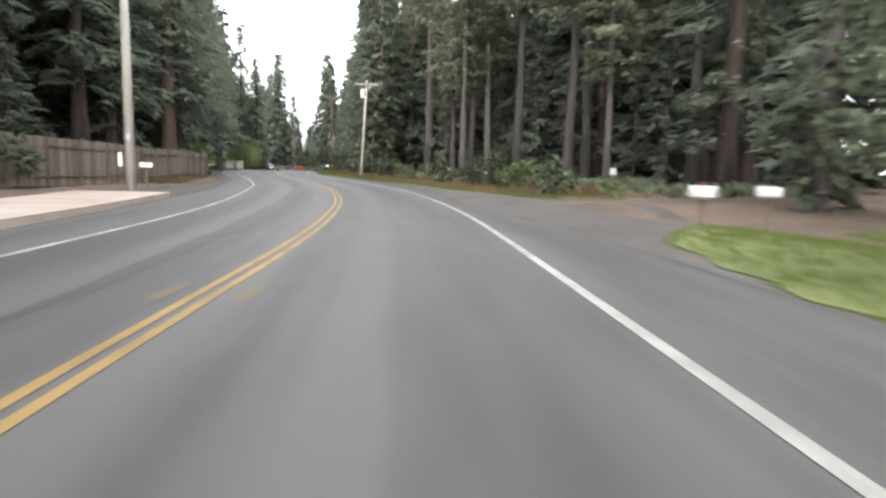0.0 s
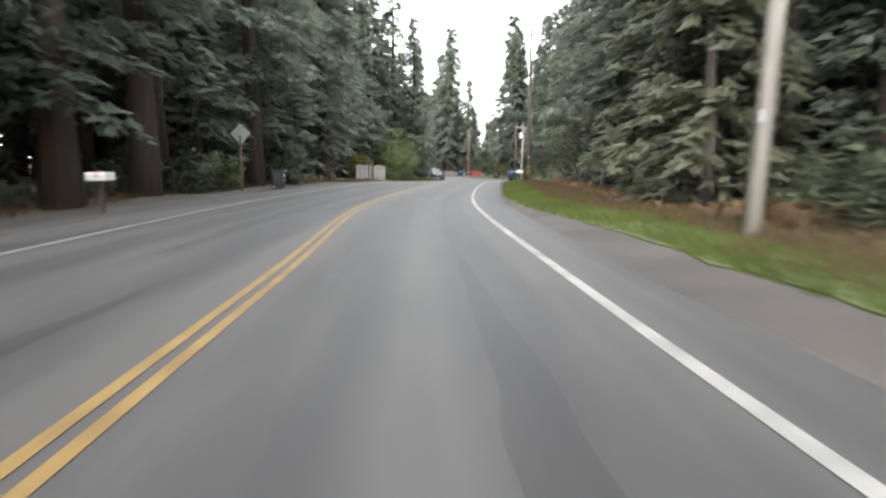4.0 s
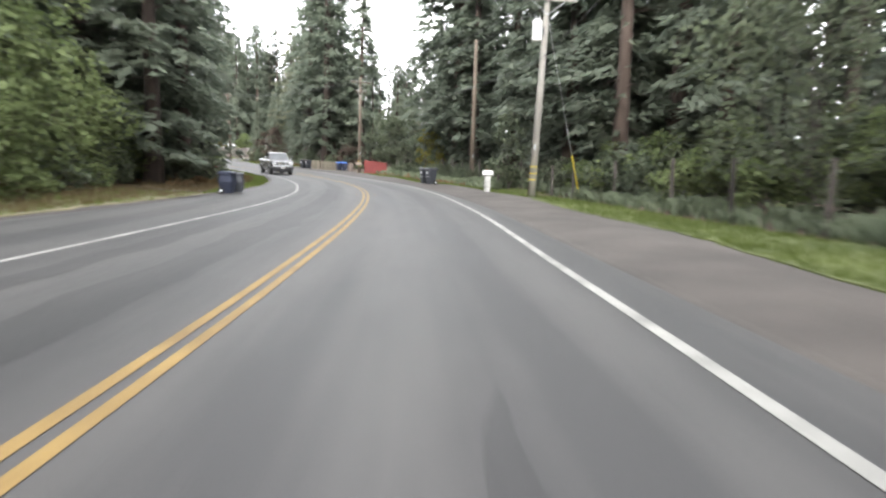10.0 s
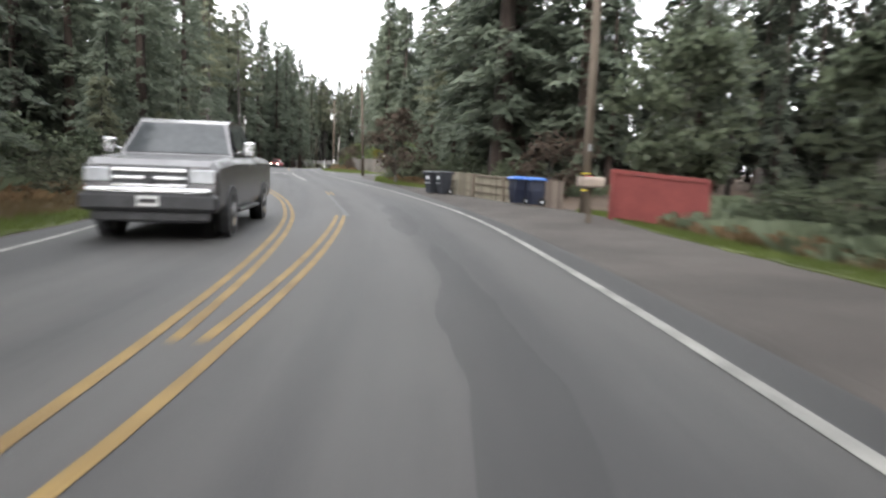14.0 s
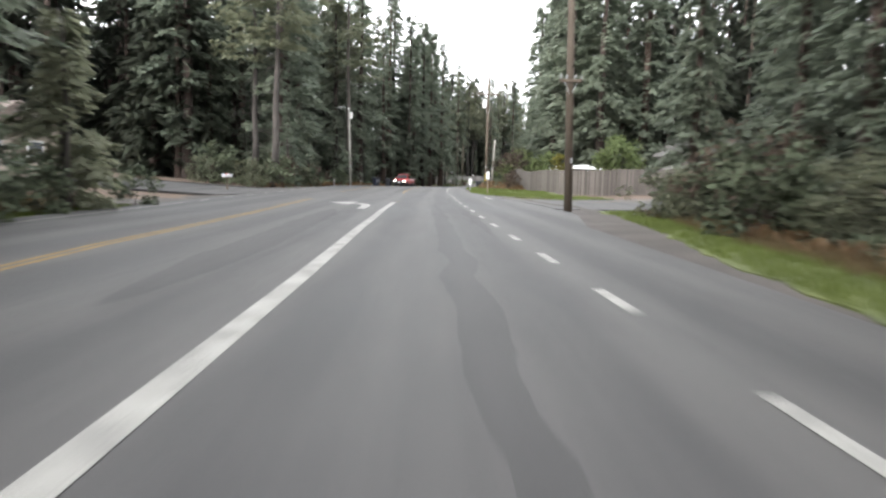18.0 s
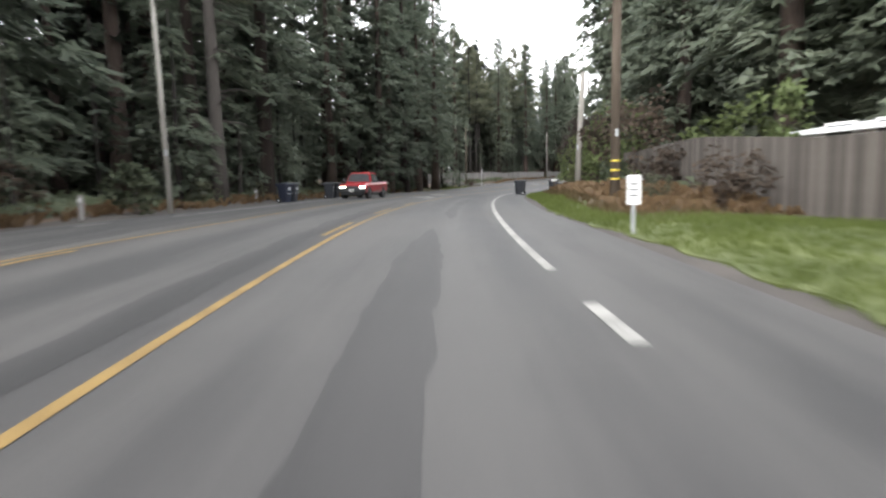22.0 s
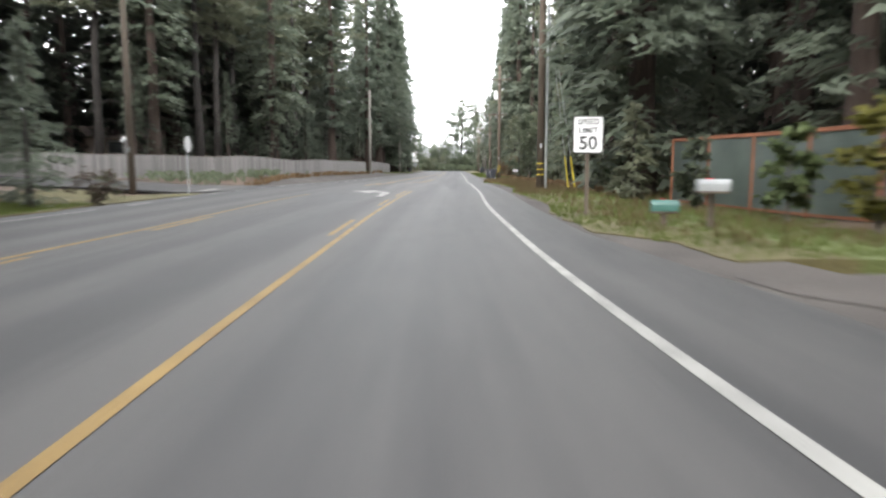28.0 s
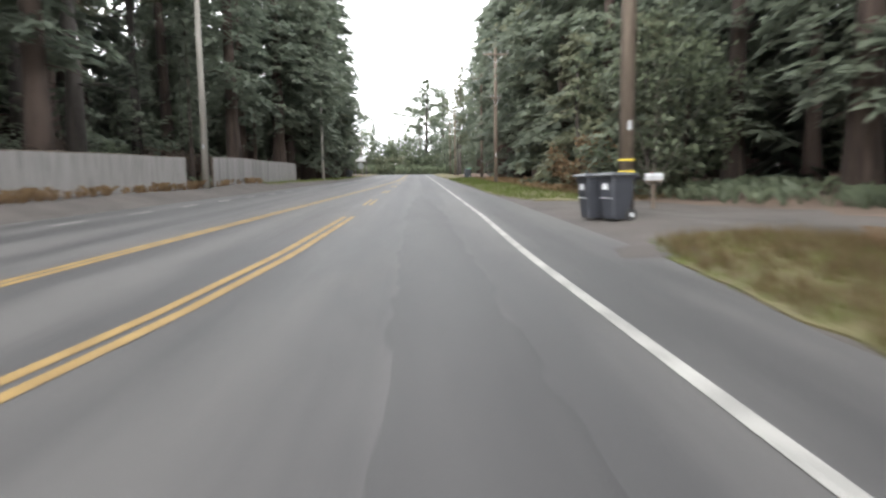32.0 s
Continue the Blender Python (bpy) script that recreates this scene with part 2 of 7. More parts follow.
# ---- mesh building ----
class Shape:
    """Collects vertices and faces for one mesh."""

    def __init__(self):
        self.v, self.f = [], []

    def quad(self, a, b, c, d):
        i = len(self.v)
        self.v += [a, b, c, d]
        self.f.append((i, i + 1, i + 2, i + 3))

    def box(self, centre, size, m=None, chamfer=0.0, taper=1.0):
        """A box with chamfered upright and level edges; taper scales its foot."""
        x, y, z = (s / 2 for s in size)
        c = min(chamfer, x * 0.8, y * 0.8, z * 0.8)
        i, rings = len(self.v), []
        if c <= 0:
            levels = [(-z, 0, taper), (z, 0, 1)]
        else:
            levels = [(-z, c, taper), (-z + c, 0, taper), (z - c, 0, 1), (z, c, 1)]
        for h, inset, k in levels:
            a, b = (x - inset) * k, (y - inset) * k
            ring = [(-a, -b), (a, -b), (a, b), (-a, b)] if c <= 0 else [(-a + c, -b), (a - c, -b), (a, -b + c), (a, b - c), (a - c, b), (-a + c, b), (-a, b - c), (-a, -b + c)]
            rings.append([(px, py, h) for px, py in ring])
        n = len(rings[0])
        for ring in rings:
            for p in ring:
                q = Vector(p)
                if m is not None:
                    q = m @ q
                self.v.append(tuple(q + Vector(centre)))
        for r in range(len(rings) - 1):
            for k in range(n):
                a, b = i + r * n + k, i + r * n + (k + 1) % n
                self.f.append((a, b, b + n, a + n))
        self.f.append(tuple(i + k for k in reversed(range(n))))
        self.f.append(tuple(i + (len(rings) - 1) * n + k for k in range(n)))
        return self

    def tube(self, points, radii, n=8, cap=True):
        """A round rod through the points."""
        i, ps = len(self.v), [Vector(p) for p in points]
        for k, p in enumerate(ps):
            d = (ps[min(k + 1, len(ps) - 1)] - ps[max(k - 1, 0)]).normalized()
            u = d.orthogonal().normalized() if abs(d.z) < 0.9 else Vector((1, 0, 0)).cross(d).normalized()
            w = d.cross(u)
            r = radii[k] if hasattr(radii, "__len__") else radii
            for j in range(n):
                a = 2 * math.pi * j / n
                self.v.append(tuple(p + (u * math.cos(a) + w * math.sin(a)) * r))
        for k in range(len(ps) - 1):
            for j in range(n):
                a, b = i + k * n + j, i + k * n + (j + 1) % n
                self.f.append((a, b, b + n, a + n))
        if cap:
            self.f.append(tuple(i + j for j in reversed(range(n))))
            self.f.append(tuple(i + (len(ps) - 1) * n + j for j in range(n)))
        return self

    def mesh(self, name, material, smooth=False):
        me = bpy.data.meshes.new(name)
        me.from_pydata(self.v, [], self.f)
        me.materials.append(material)
        if smooth:
            me.polygons.foreach_set("use_smooth", [True] * len(me.polygons))
        me.update()
        return me


def part(name, shape, material, parent, label="", smooth=False):
    """Links a shape, or a mesh that exists, as one object under its thing or part."""
    me = shape.mesh(name, material, smooth) if isinstance(shape, Shape) else shape
    ob = new(name, me)
    ob.parent = parent
    return tagged(ob, label)


def thing(name, label, category, group="", kind="", at=None):
    ob = new(name)
    ob.empty_display_size = 0.2
    tagged(ob, label, category, group, kind)
    if at is not None:
        ob.matrix_basis = at
    return ob


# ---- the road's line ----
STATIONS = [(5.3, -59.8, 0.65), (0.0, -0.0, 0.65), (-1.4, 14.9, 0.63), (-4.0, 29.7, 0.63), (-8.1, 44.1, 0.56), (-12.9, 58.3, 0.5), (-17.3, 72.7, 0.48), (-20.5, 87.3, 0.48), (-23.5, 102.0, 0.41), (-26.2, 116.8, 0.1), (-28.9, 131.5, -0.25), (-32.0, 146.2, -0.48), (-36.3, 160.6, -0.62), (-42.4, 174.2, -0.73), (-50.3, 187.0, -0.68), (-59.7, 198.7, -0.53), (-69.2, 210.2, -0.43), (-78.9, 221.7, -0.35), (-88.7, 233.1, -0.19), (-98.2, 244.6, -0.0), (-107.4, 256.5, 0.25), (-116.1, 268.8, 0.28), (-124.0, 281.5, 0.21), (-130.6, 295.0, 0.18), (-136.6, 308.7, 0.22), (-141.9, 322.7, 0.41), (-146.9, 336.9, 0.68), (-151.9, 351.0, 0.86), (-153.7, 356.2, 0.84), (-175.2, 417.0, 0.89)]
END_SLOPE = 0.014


def spline(rows, step=1.0):
    """A smooth line through the stations, sampled about every metre."""
    pts = [Vector(r) for r in rows]
    pts = [2 * pts[0] - pts[1]] + pts + [2 * pts[-1] - pts[-2]]
    out = []
    for k in range(1, len(pts) - 2):
        p0, p1, p2, p3 = pts[k - 1:k + 3]
        d = (p2 - p1).length
        m1 = (p2 - p0) * (d / ((p1 - p0).length + d))
        m2 = (p3 - p1) * (d / ((p3 - p2).length + d))
        n = max(2, round(d / step))
        for j in range(n):
            u = j / n
            out.append(p1 * (2 * u**3 - 3 * u * u + 1) + m1 * (u**3 - 2 * u * u + u) + p2 * (3 * u * u - 2 * u**3) + m2 * (u**3 - u * u))
    out.append(pts[-2])
    return np.array([tuple(p) for p in out])


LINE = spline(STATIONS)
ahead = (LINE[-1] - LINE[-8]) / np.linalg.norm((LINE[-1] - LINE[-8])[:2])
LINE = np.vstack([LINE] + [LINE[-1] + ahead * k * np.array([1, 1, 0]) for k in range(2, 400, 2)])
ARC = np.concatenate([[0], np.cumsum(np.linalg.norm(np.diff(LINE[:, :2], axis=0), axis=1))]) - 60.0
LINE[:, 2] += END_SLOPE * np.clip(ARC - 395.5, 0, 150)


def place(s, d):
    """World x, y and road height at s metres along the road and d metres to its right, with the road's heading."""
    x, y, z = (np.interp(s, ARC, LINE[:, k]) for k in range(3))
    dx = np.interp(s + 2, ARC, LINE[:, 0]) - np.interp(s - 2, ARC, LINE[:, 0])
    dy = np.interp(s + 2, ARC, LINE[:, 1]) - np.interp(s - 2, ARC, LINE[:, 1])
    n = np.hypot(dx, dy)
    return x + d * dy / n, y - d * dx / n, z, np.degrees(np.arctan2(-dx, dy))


def nearest(x, y):
    """s, d and road height of world points."""
    x, y = np.atleast_1d(np.asarray(x, float)), np.atleast_1d(np.asarray(y, float))
    s, d, z = np.empty(len(x)), np.empty(len(x)), np.empty(len(x))
    a, b = LINE[:-1, :2], np.diff(LINE[:, :2], axis=0)
    l2 = (b**2).sum(1)
    for k in range(0, len(x), 4000):
        q = np.stack([x[k:k + 4000], y[k:k + 4000]], 1)[:, None] - a[None]
        u = np.clip((q * b[None]).sum(2) / l2, 0, 1)
        e = q - u[:, :, None] * b[None]
        j = (e**2).sum(2).argmin(1)
        i = np.arange(len(j))
        uu, ln = u[i, j], np.sqrt(l2[j])
        s[k:k + 4000] = ARC[j] + uu * ln
        d[k:k + 4000] = (q[i, j, 0] * b[j, 1] - q[i, j, 1] * b[j, 0]) / ln
        z[k:k + 4000] = LINE[j, 2] + uu * (LINE[j + 1, 2] - LINE[j, 2])
    return s, d, z


def over(rows):
    xs, ys = [r[0] for r in rows], [r[1] for r in rows]
    return lambda s: np.interp(s, xs, ys)


def eased(rows):
    """As over(), with the corners rounded off."""
    f = over(rows)
    return lambda s: (f(np.asarray(s) - 4) + 2 * f(np.asarray(s) - 2) + 3 * f(s) + 2 * f(np.asarray(s) + 2) + f(np.asarray(s) + 4)) / 9


right_line = eased([(-60, 1.85), (0, 1.86), (3, 1.9), (7, 1.9), (10, 1.91), (17, 2.1), (20, 2.1), (25, 2.06), (30, 2.05), (33, 1.99), (38, 1.91), (44, 1.9), (48, 1.77), (51, 1.7), (60.1, 1.65), (70, 1.51), (80, 1.39), (83, 1.35), (90, 1.26), (94, 1.37), (98, 1.42), (103, 1.46), (106, 1.5), (110, 1.53), (118, 1.68), (121, 1.72), (130, 1.94), (133, 1.96), (140, 2.06), (143, 2.13), (146, 2.11), (150, 2.12), (156, 2.22), (159, 2.16), (164, 2.04), (169, 2.07), (173, 1.97), (176, 1.96), (180, 2), (183, 2.03), (186, 2.06), (189, 2.13), (193, 2.26), (196, 2.25), (200, 2.22), (210.1, 2.27), (220, 2.02), (226, 1.96), (229, 1.91), (232, 1.88), (240, 1.77), (243, 1.76), (246, 1.75), (250, 1.73), (260, 1.7), (265, 1.57), (268, 1.47), (271, 1.38), (276, 1.29), (280, 1.2), (285, 1.22), (288, 1.24), (294, 1.36), (297, 1.43), (300, 1.47), (308, 1.66), (314, 1.71), (320, 1.62), (330, 1.7), (340, 1.82), (346, 1.71), (350, 1.62), (356, 1.59), (359, 1.57), (363, 1.55), (368, 1.58), (371, 1.66), (374, 1.65), (380, 1.58), (385, 1.64), (389, 1.6), (393, 1.58), (398, 1.57), (402, 1.53), (406, 1.49), (410, 1.64), (600, 2)])
centre_line = eased([(-60, -1.86), (0, -1.94), (3, -1.86), (6, -1.73), (9, -1.54), (17, -1.32), (20, -1.22), (30, -1.38), (35, -1.41), (40, -1.47), (43, -1.5), (48, -1.54), (60, -1.54), (70, -1.98), (80, -2.05), (83, -2.09), (87, -2.12), (90, -2.13), (94, -2.11), (98, -2.06), (106, -1.94), (109, -1.87), (112, -1.82), (116, -1.76), (119, -1.75), (123, -1.68), (127, -1.6), (130, -1.54), (133, -1.46), (140, -1.33), (144, -1.33), (147, -1.3), (150.1, -1.24), (155, -1.17), (159, -1.18), (165, -1.29), (168, -1.36), (172, -1.41), (180, -1.5), (190, -1.6), (200, -1.56), (210, -1.43), (220, -1.43), (230, -1.4), (240, -1.39), (250, -1.5), (260, -1.55), (267, -1.75), (270, -1.91), (274, -2.03), (277, -2.05), (280, -2.06), (285, -2.08), (288, -2.07), (291, -2.04), (295, -1.97), (298, -1.92), (302, -1.83), (305, -1.75), (308, -1.7), (311, -1.64), (317, -1.66), (320, -1.67), (330, -1.54), (340, -1.47), (346, -1.51), (350, -1.54), (354, -1.56), (359, -1.69), (363, -1.66), (368, -1.71), (380, -1.57), (390, -1.86), (400, -2.1), (600, -1.9)])
left_line = eased([(-60, -4.6), (0, -4.6), (8, -4.83), (11, -4.76), (18, -4.66), (22, -4.77), (26, -4.92), (29.9, -5.02), (36, -5), (40, -5.16), (49, -5.32), (53, -5.45), (60, -5.62), (70, -6.02), (80, -6.37), (88, -6.61), (92, -6.68), (100, -6.68), (107, -6.62), (110, -6.31), (113, -6.06), (116, -6.08), (120, -5.83), (123, -5.48), (126, -5.15), (130, -4.92), (135, -4.77), (138, -4.68), (144, -4.52), (147, -4.37), (150, -4.29), (156, -4.15), (159.9, -4.42), (163, -4.51), (170, -4.69), (174, -4.82), (177, -4.85), (179.9, -4.89), (184, -4.96), (190, -5.43), (200, -6.42), (207, -7.08), (209.9, -7.28), (220.1, -8.08), (230, -8.8), (236, -9.16), (240, -9.41), (250, -9.65), (258, -9.7), (267, -9.75), (277, -9.95), (282, -9.5), (286, -9), (290, -8.4), (294, -8.05), (298, -7.9), (305, -8.3), (311, -9), (319, -9.25), (330, -9.4), (345, -9.3), (359, -9.7), (364, -9.8), (373, -10.4), (379, -10.4), (386, -9.95), (393, -9.8), (400, -9.3), (410, -8.8), (417, -8.4), (440, -7.4), (465, -6.3), (600, -5.6)])
right_edge = over([(-60, 3.6), (0, 3.9), (8, 4.0), (13, 3.6), (18, 2.7), (44, 2.6), (58, 2.5), (80, 2.5), (100, 2.6), (125, 2.7), (150, 2.8), (165, 2.5), (180, 2.5), (200, 2.8), (215, 3.6), (228, 4.0), (240, 4.4), (246, 5.6), (252, 6.0), (262, 5.2), (266, 4.4), (270, 3.9), (275, 3.0), (290, 2.8), (310, 3.2), (330, 3.3), (338, 3.5), (348, 3.5), (355, 2.9), (375, 3.0), (400, 2.9), (404, 3.3), (420, 3.4), (460, 3.4), (900, 3.6)])
# where the bare dirt beside the asphalt gives way to grass
dirt_end = over([(-60, 4.2), (0, 4.15), (6.5, 4.2), (10.6, 4.6), (14, 7.5), (20, 9), (25, 8.4), (28, 7), (33, 4.6), (46, 3.7), (54, 3.6), (64, 3.6), (72, 3.0), (82, 2.7), (88, 2.8), (104, 3.0), (107, 3.8), (110, 7), (118, 8.6), (121, 6), (124, 4.4), (130, 4.8), (137, 5.4), (143, 6.0), (150, 5.5), (158, 5.6), (163, 6.0), (170, 4.95), (175, 5.0), (182, 5.2), (192, 5.8), (200, 7.5), (212, 5), (222, 4.2), (228, 4.1), (234, 5.0), (246, 7), (266, 5.2), (270, 4.0), (275, 3.2), (279, 3.35), (286, 3.0), (290, 3.0), (300, 3.45), (310, 3.4), (318, 3.45), (331, 4), (338, 6), (345, 6.5), (349, 4.2), (353, 3.9), (355, 3.1), (360, 3.15), (364, 3.6), (373, 3.2), (377, 3.65), (391, 3.4), (399, 2.9), (404, 3.3), (405.6, 3.6), (407, 5.6), (412, 6.5), (418, 4.5), (424, 3.6), (900, 3.8)])
left_edge = over([(-60, -6.6), (0, -6.4), (40, -6.5), (51, -6.3), (60, -6.8), (80, -8.4), (110, -8.2), (135, -8.3), (146, -7.5), (160, -6.4), (175, -5.9), (182, -5.7), (197, -6.1), (210, -7.4), (225, -9.0), (240, -10.2), (275, -10.6), (284, -9.9), (297, -8.8), (306, -9.2), (315, -9.9), (340, -10.2), (400, -11.0), (420, -9.8), (440, -8.8), (465, -7.7), (900, -7.2)])


def side_height(s, d):
    """How far the ground lies above or below the road at d metres to its right."""
    r, l = right_edge(s), left_edge(s)
    out = np.maximum(np.maximum(d - r, l - d), 0)
    right = d > 0
    ditch = np.where(right, 0.10 * np.exp(-((out - 2.0) / 1.5)**2) - 0.10 * np.exp(-((out - 5.5) / 1.5)**2), -0.05 * np.exp(-((out - 2) / 1.5)**2))
    rise = np.clip(out - 4, 0, 40) * np.where(right, 0.03, 0.05)
    bumps = 0.10 * np.sin(s * 0.31 + d * 0.7) * np.sin(d * 0.43 - s * 0.13)
    bank = np.interp(s, [286, 293, 328, 338], [0, 0.42, 0.35, 0]) * np.clip((out - 1.0) / 1.8, 0, 1) * right
    bank = bank + np.interp(s, [384, 394, 440, 470], [0, 0.5, 0.5, 0.2]) * np.clip(out / 1.6, 0, 1) * ~right
    return np.where(out > 0, -0.03 + bank + ditch + rise + bumps * np.clip(out / 3, 0, 1), 0)


def ground_at(x, y):
    s, d, z = nearest(x, y)
    return z + side_height(s, d)


def stand(s, d, turn=0.0, lift=0.0):
    """A pose on the ground at s, d; turn: degrees from facing along the road."""
    x, y, z, h = place(s, d)
    return pose(float(x), float(y), float(z + side_height(s, np.float64(d)) + lift), 0, 0, float(h) + turn)


def strip(name, s0, s1, d0, d1, material, parent, lift, step=1.0, cols=1, sheet=False, thick=0.0, label="", wobble=0.0):
    """A band along the road between two offsets (numbers or functions of s), with road coordinates as its UV map."""
    n = max(2, int(round((s1 - s0) / step)) + 1)
    ss = np.linspace(s0, s1, n)
    a = d0(ss) if callable(d0) else np.full(n, float(d0))
    b = d1(ss) if callable(d1) else np.full(n, float(d1))
    if wobble:
        w = np.array([noise.noise((k * 0.35, s0, 3.1)) * wobble + noise.noise((k * 1.3, s0, 7.7)) * wobble * 0.4 for k in ss])
        b = b + w
    v, uv = [], []
    for c in range(cols + 1):
        d = a + (b - a) * c / cols
        x, y, z, _ = place(ss, d)
        z = z + (side_height(ss, d) if sheet else 0) + lift
        v.append(np.stack([x, y, z], 1))
        uv.append(np.stack([ss, d], 1))
    v, uv = np.concatenate(v), np.concatenate(uv)
    f = [(c * n + k, (c + 1) * n + k, (c + 1) * n + k + 1, c * n + k + 1) for c in range(cols) for k in range(n - 1)]
    if thick:
        low = v[[*range(n), *range(cols * n, cols * n + n)]] - np.array([0, 0, thick])
        base = len(v)
        v = np.concatenate([v, low])
        uv = np.concatenate([uv, uv[[*range(n), *range(cols * n, cols * n + n)]]])
        f += [(k, k + 1, base + k + 1, base + k) for k in range(n - 1)]
        f += [(cols * n + k + 1, cols * n + k, base + n + k, base + n + k + 1) for k in range(n - 1)]
        for k in (0, n - 1):
            f.append(tuple(c * n + k for c in range(cols + 1)) + (base + n + k, base + k))
    me = bpy.data.meshes.new(name)
    me.from_pydata([tuple(p) for p in v], [], f)
    layer = me.uv_layers.new(name="road")
    idx = np.empty(len(me.loops), int)
    me.loops.foreach_get("vertex_index", idx)
    layer.data.foreach_set("uv", uv[idx].ravel())
    me.materials.append(material)
    me.update()
    ob = new(name, me)
    ob.parent = parent
    return tagged(ob, label)


# ---- ground, road and markings ----
def build_ground():
    x0, x1, y0, y1, step = -290, 70, -110, 560, 3.0
    xs, ys = np.arange(x0, x1 + 1, step), np.arange(y0, y1 + 1, step)
    far = np.array([-3000, -1200, -500, -150, -40])
    xs = np.concatenate([x0 + far, xs, x1 - far[::-1]])
    ys = np.concatenate([y0 + far, ys, y1 - far[::-1]])
    gx, gy = np.meshgrid(xs, ys)
    s, d, z = nearest(gx.ravel(), gy.ravel())
    h = z + side_height(s, d) - 0.07
    on_road = (d > left_edge(s) - 3.5) & (d < right_edge(s) + 3.5)
    h = np.where(on_road, np.minimum(h, z - 0.16), h)
    v = np.stack([gx.ravel(), gy.ravel(), h], 1)
    nx, ny = len(xs), len(ys)
    f = [(j * nx + i, j * nx + i + 1, (j + 1) * nx + i + 1, (j + 1) * nx + i) for j in range(ny - 1) for i in range(nx - 1)]
    me = bpy.data.meshes.new("ground")
    me.from_pydata([tuple(p) for p in v], [], f)
    me.materials.append(forest_floor)
    me.polygons.foreach_set("use_smooth", [True] * len(me.polygons))
    return tagged(new("ground", me), "brown forest floor of needles and duff", "ground", kind="structure")


ground = build_ground()
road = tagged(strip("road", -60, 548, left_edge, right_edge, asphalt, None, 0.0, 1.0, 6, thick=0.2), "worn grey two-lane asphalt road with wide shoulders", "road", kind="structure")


def line_strip(name, s0, s1, d, width, paint, label=""):
    return strip(name, s0, s1, lambda s: d(s) - width / 2, lambda s: d(s) + width / 2, paint, road, 0.006, 1.0, label=label)


def shifted(f, k):
    return lambda s: f(s) + k


line_strip("edge_line", -60, 225.9, right_line, 0.125, white_paint)
line_strip("edge_line", 278.3, 546, right_line, 0.125, white_paint)
line_strip("edge_line", -60, 248, left_line, 0.11, white_paint)
line_strip("edge_line", 290, 361, left_line, 0.11, white_paint)
line_strip("edge_line", 440, 546, left_line, 0.11, white_paint)
for k in (-0.088, 0.088):
    line_strip("centre_line", -60, 178, shifted(centre_line, k), 0.092, yellow_paint)
# the centre lines part round the turning lane
fork = float(centre_line(178))
left_yellow = over([(178, fork - 0.0), (180, -1.64), (184.8, -1.88), (189, -2.1), (192.4, -2.31), (196.1, -2.62), (199, -2.84), (207, -3.55), (220, -4.6), (230, -5.1), (233, -5.35), (243, -5.55), (253, -5.8), (259, -5.6), (268, -6.2), (280, -6.2), (287, -5.6), (301, -5.4), (315, -5.45), (322, -5.6), (344, -5.4), (351, -5.66), (356, -5.68), (365, -6.0), (371, -5.9), (380, -5.4), (390, -5.08), (399, -4.95), (405, -4.66), (410, -4.4), (424, -3.7), (440, -2.9), (462, -2.1), (600, -1.75)])
right_yellow = over([(178, fork + 0.0), (180, -1.39), (184.8, -1.29), (193, -1.16), (206, -1.0)])
for k in (-0.088, 0.088):
    line_strip("centre_line", 178 if k < 0 else 181.7, 254.9, shifted(left_yellow, k), 0.092, yellow_paint)
    line_strip("centre_line", 178 if k > 0 else 181.7, 193.4, shifted(right_yellow, k), 0.092, yellow_paint)
    line_strip("centre_line", 203.5, 206, shifted(right_yellow, k), 0.092, yellow_paint)
    line_strip("centre_line", 384, 546, shifted(left_yellow, k), 0.125, yellow_paint)
line_strip("turn_lane_line", 223.8, 253.0, over([(223, -1.42), (230, -1.52), (238, -1.67), (246, -1.66), (252, -1.55)]), 0.22, white_paint)
line_strip("faded_dash", 253.5, 254.1, over([(250, -1.42), (256, -1.36)]), 0.2, faded_paint)
line_strip("centre_line", 268, 371, left_yellow, 0.11, yellow_paint)
line_strip("centre_line", 267.5, 374, centre_line, 0.105, yellow_paint)
pair = over([(384, -5.0), (389, -4.5), (391, -4.2), (395, -3.45), (398, -2.6), (401, -2.25), (405, -2.0), (412.5, -1.85)])
for k in (-0.11, 0.11):
    line_strip("centre_line", 386, 412.5, shifted(pair, k), 0.125, yellow_paint)
    for s0 in (418, 429, 440, 451, 462, 473):
        line_strip("centre_dash", s0, s0 + 4, shifted(over([(412, -1.85), (440, -1.7), (480, -1.55)]), k), 0.11, yellow_paint)
line_strip("centre_line", 369, 374, shifted(centre_line, -0.24), 0.11, yellow_paint)
for s0 in (282.8, 290.0, 296.8, 318.2, 325.5, 332.8, 354.4, 363.3):
    line_strip("centre_dash", s0, s0 + 3.3, shifted(centre_line, -0.25), 0.11, yellow_paint)
for s0 in (277.4, 310.8, 318.7, 326, 333.3, 340.6, 348, 355.2):
    line_strip("centre_dash", s0, s0 + 3.5, shifted(left_yellow, 0.25), 0.11, yellow_paint)
for j in range(14):
    s0 = float(np.interp(j, [0, 6, 9, 13], [228.2, 249.9, 261.15, 275.1]))
    line_strip("edge_dash", s0, s0 + 1.3, right_line, 0.14, white_paint)
for j in range(11):
    line_strip("edge_dash", 250 + 3.6 * j, 251.2 + 3.6 * j, left_line, 0.14, white_paint)
for j in range(20):
    line_strip("edge_dash", 363 + 3.7 * j, 364.4 + 3.7 * j, left_line, 0.15, white_paint)


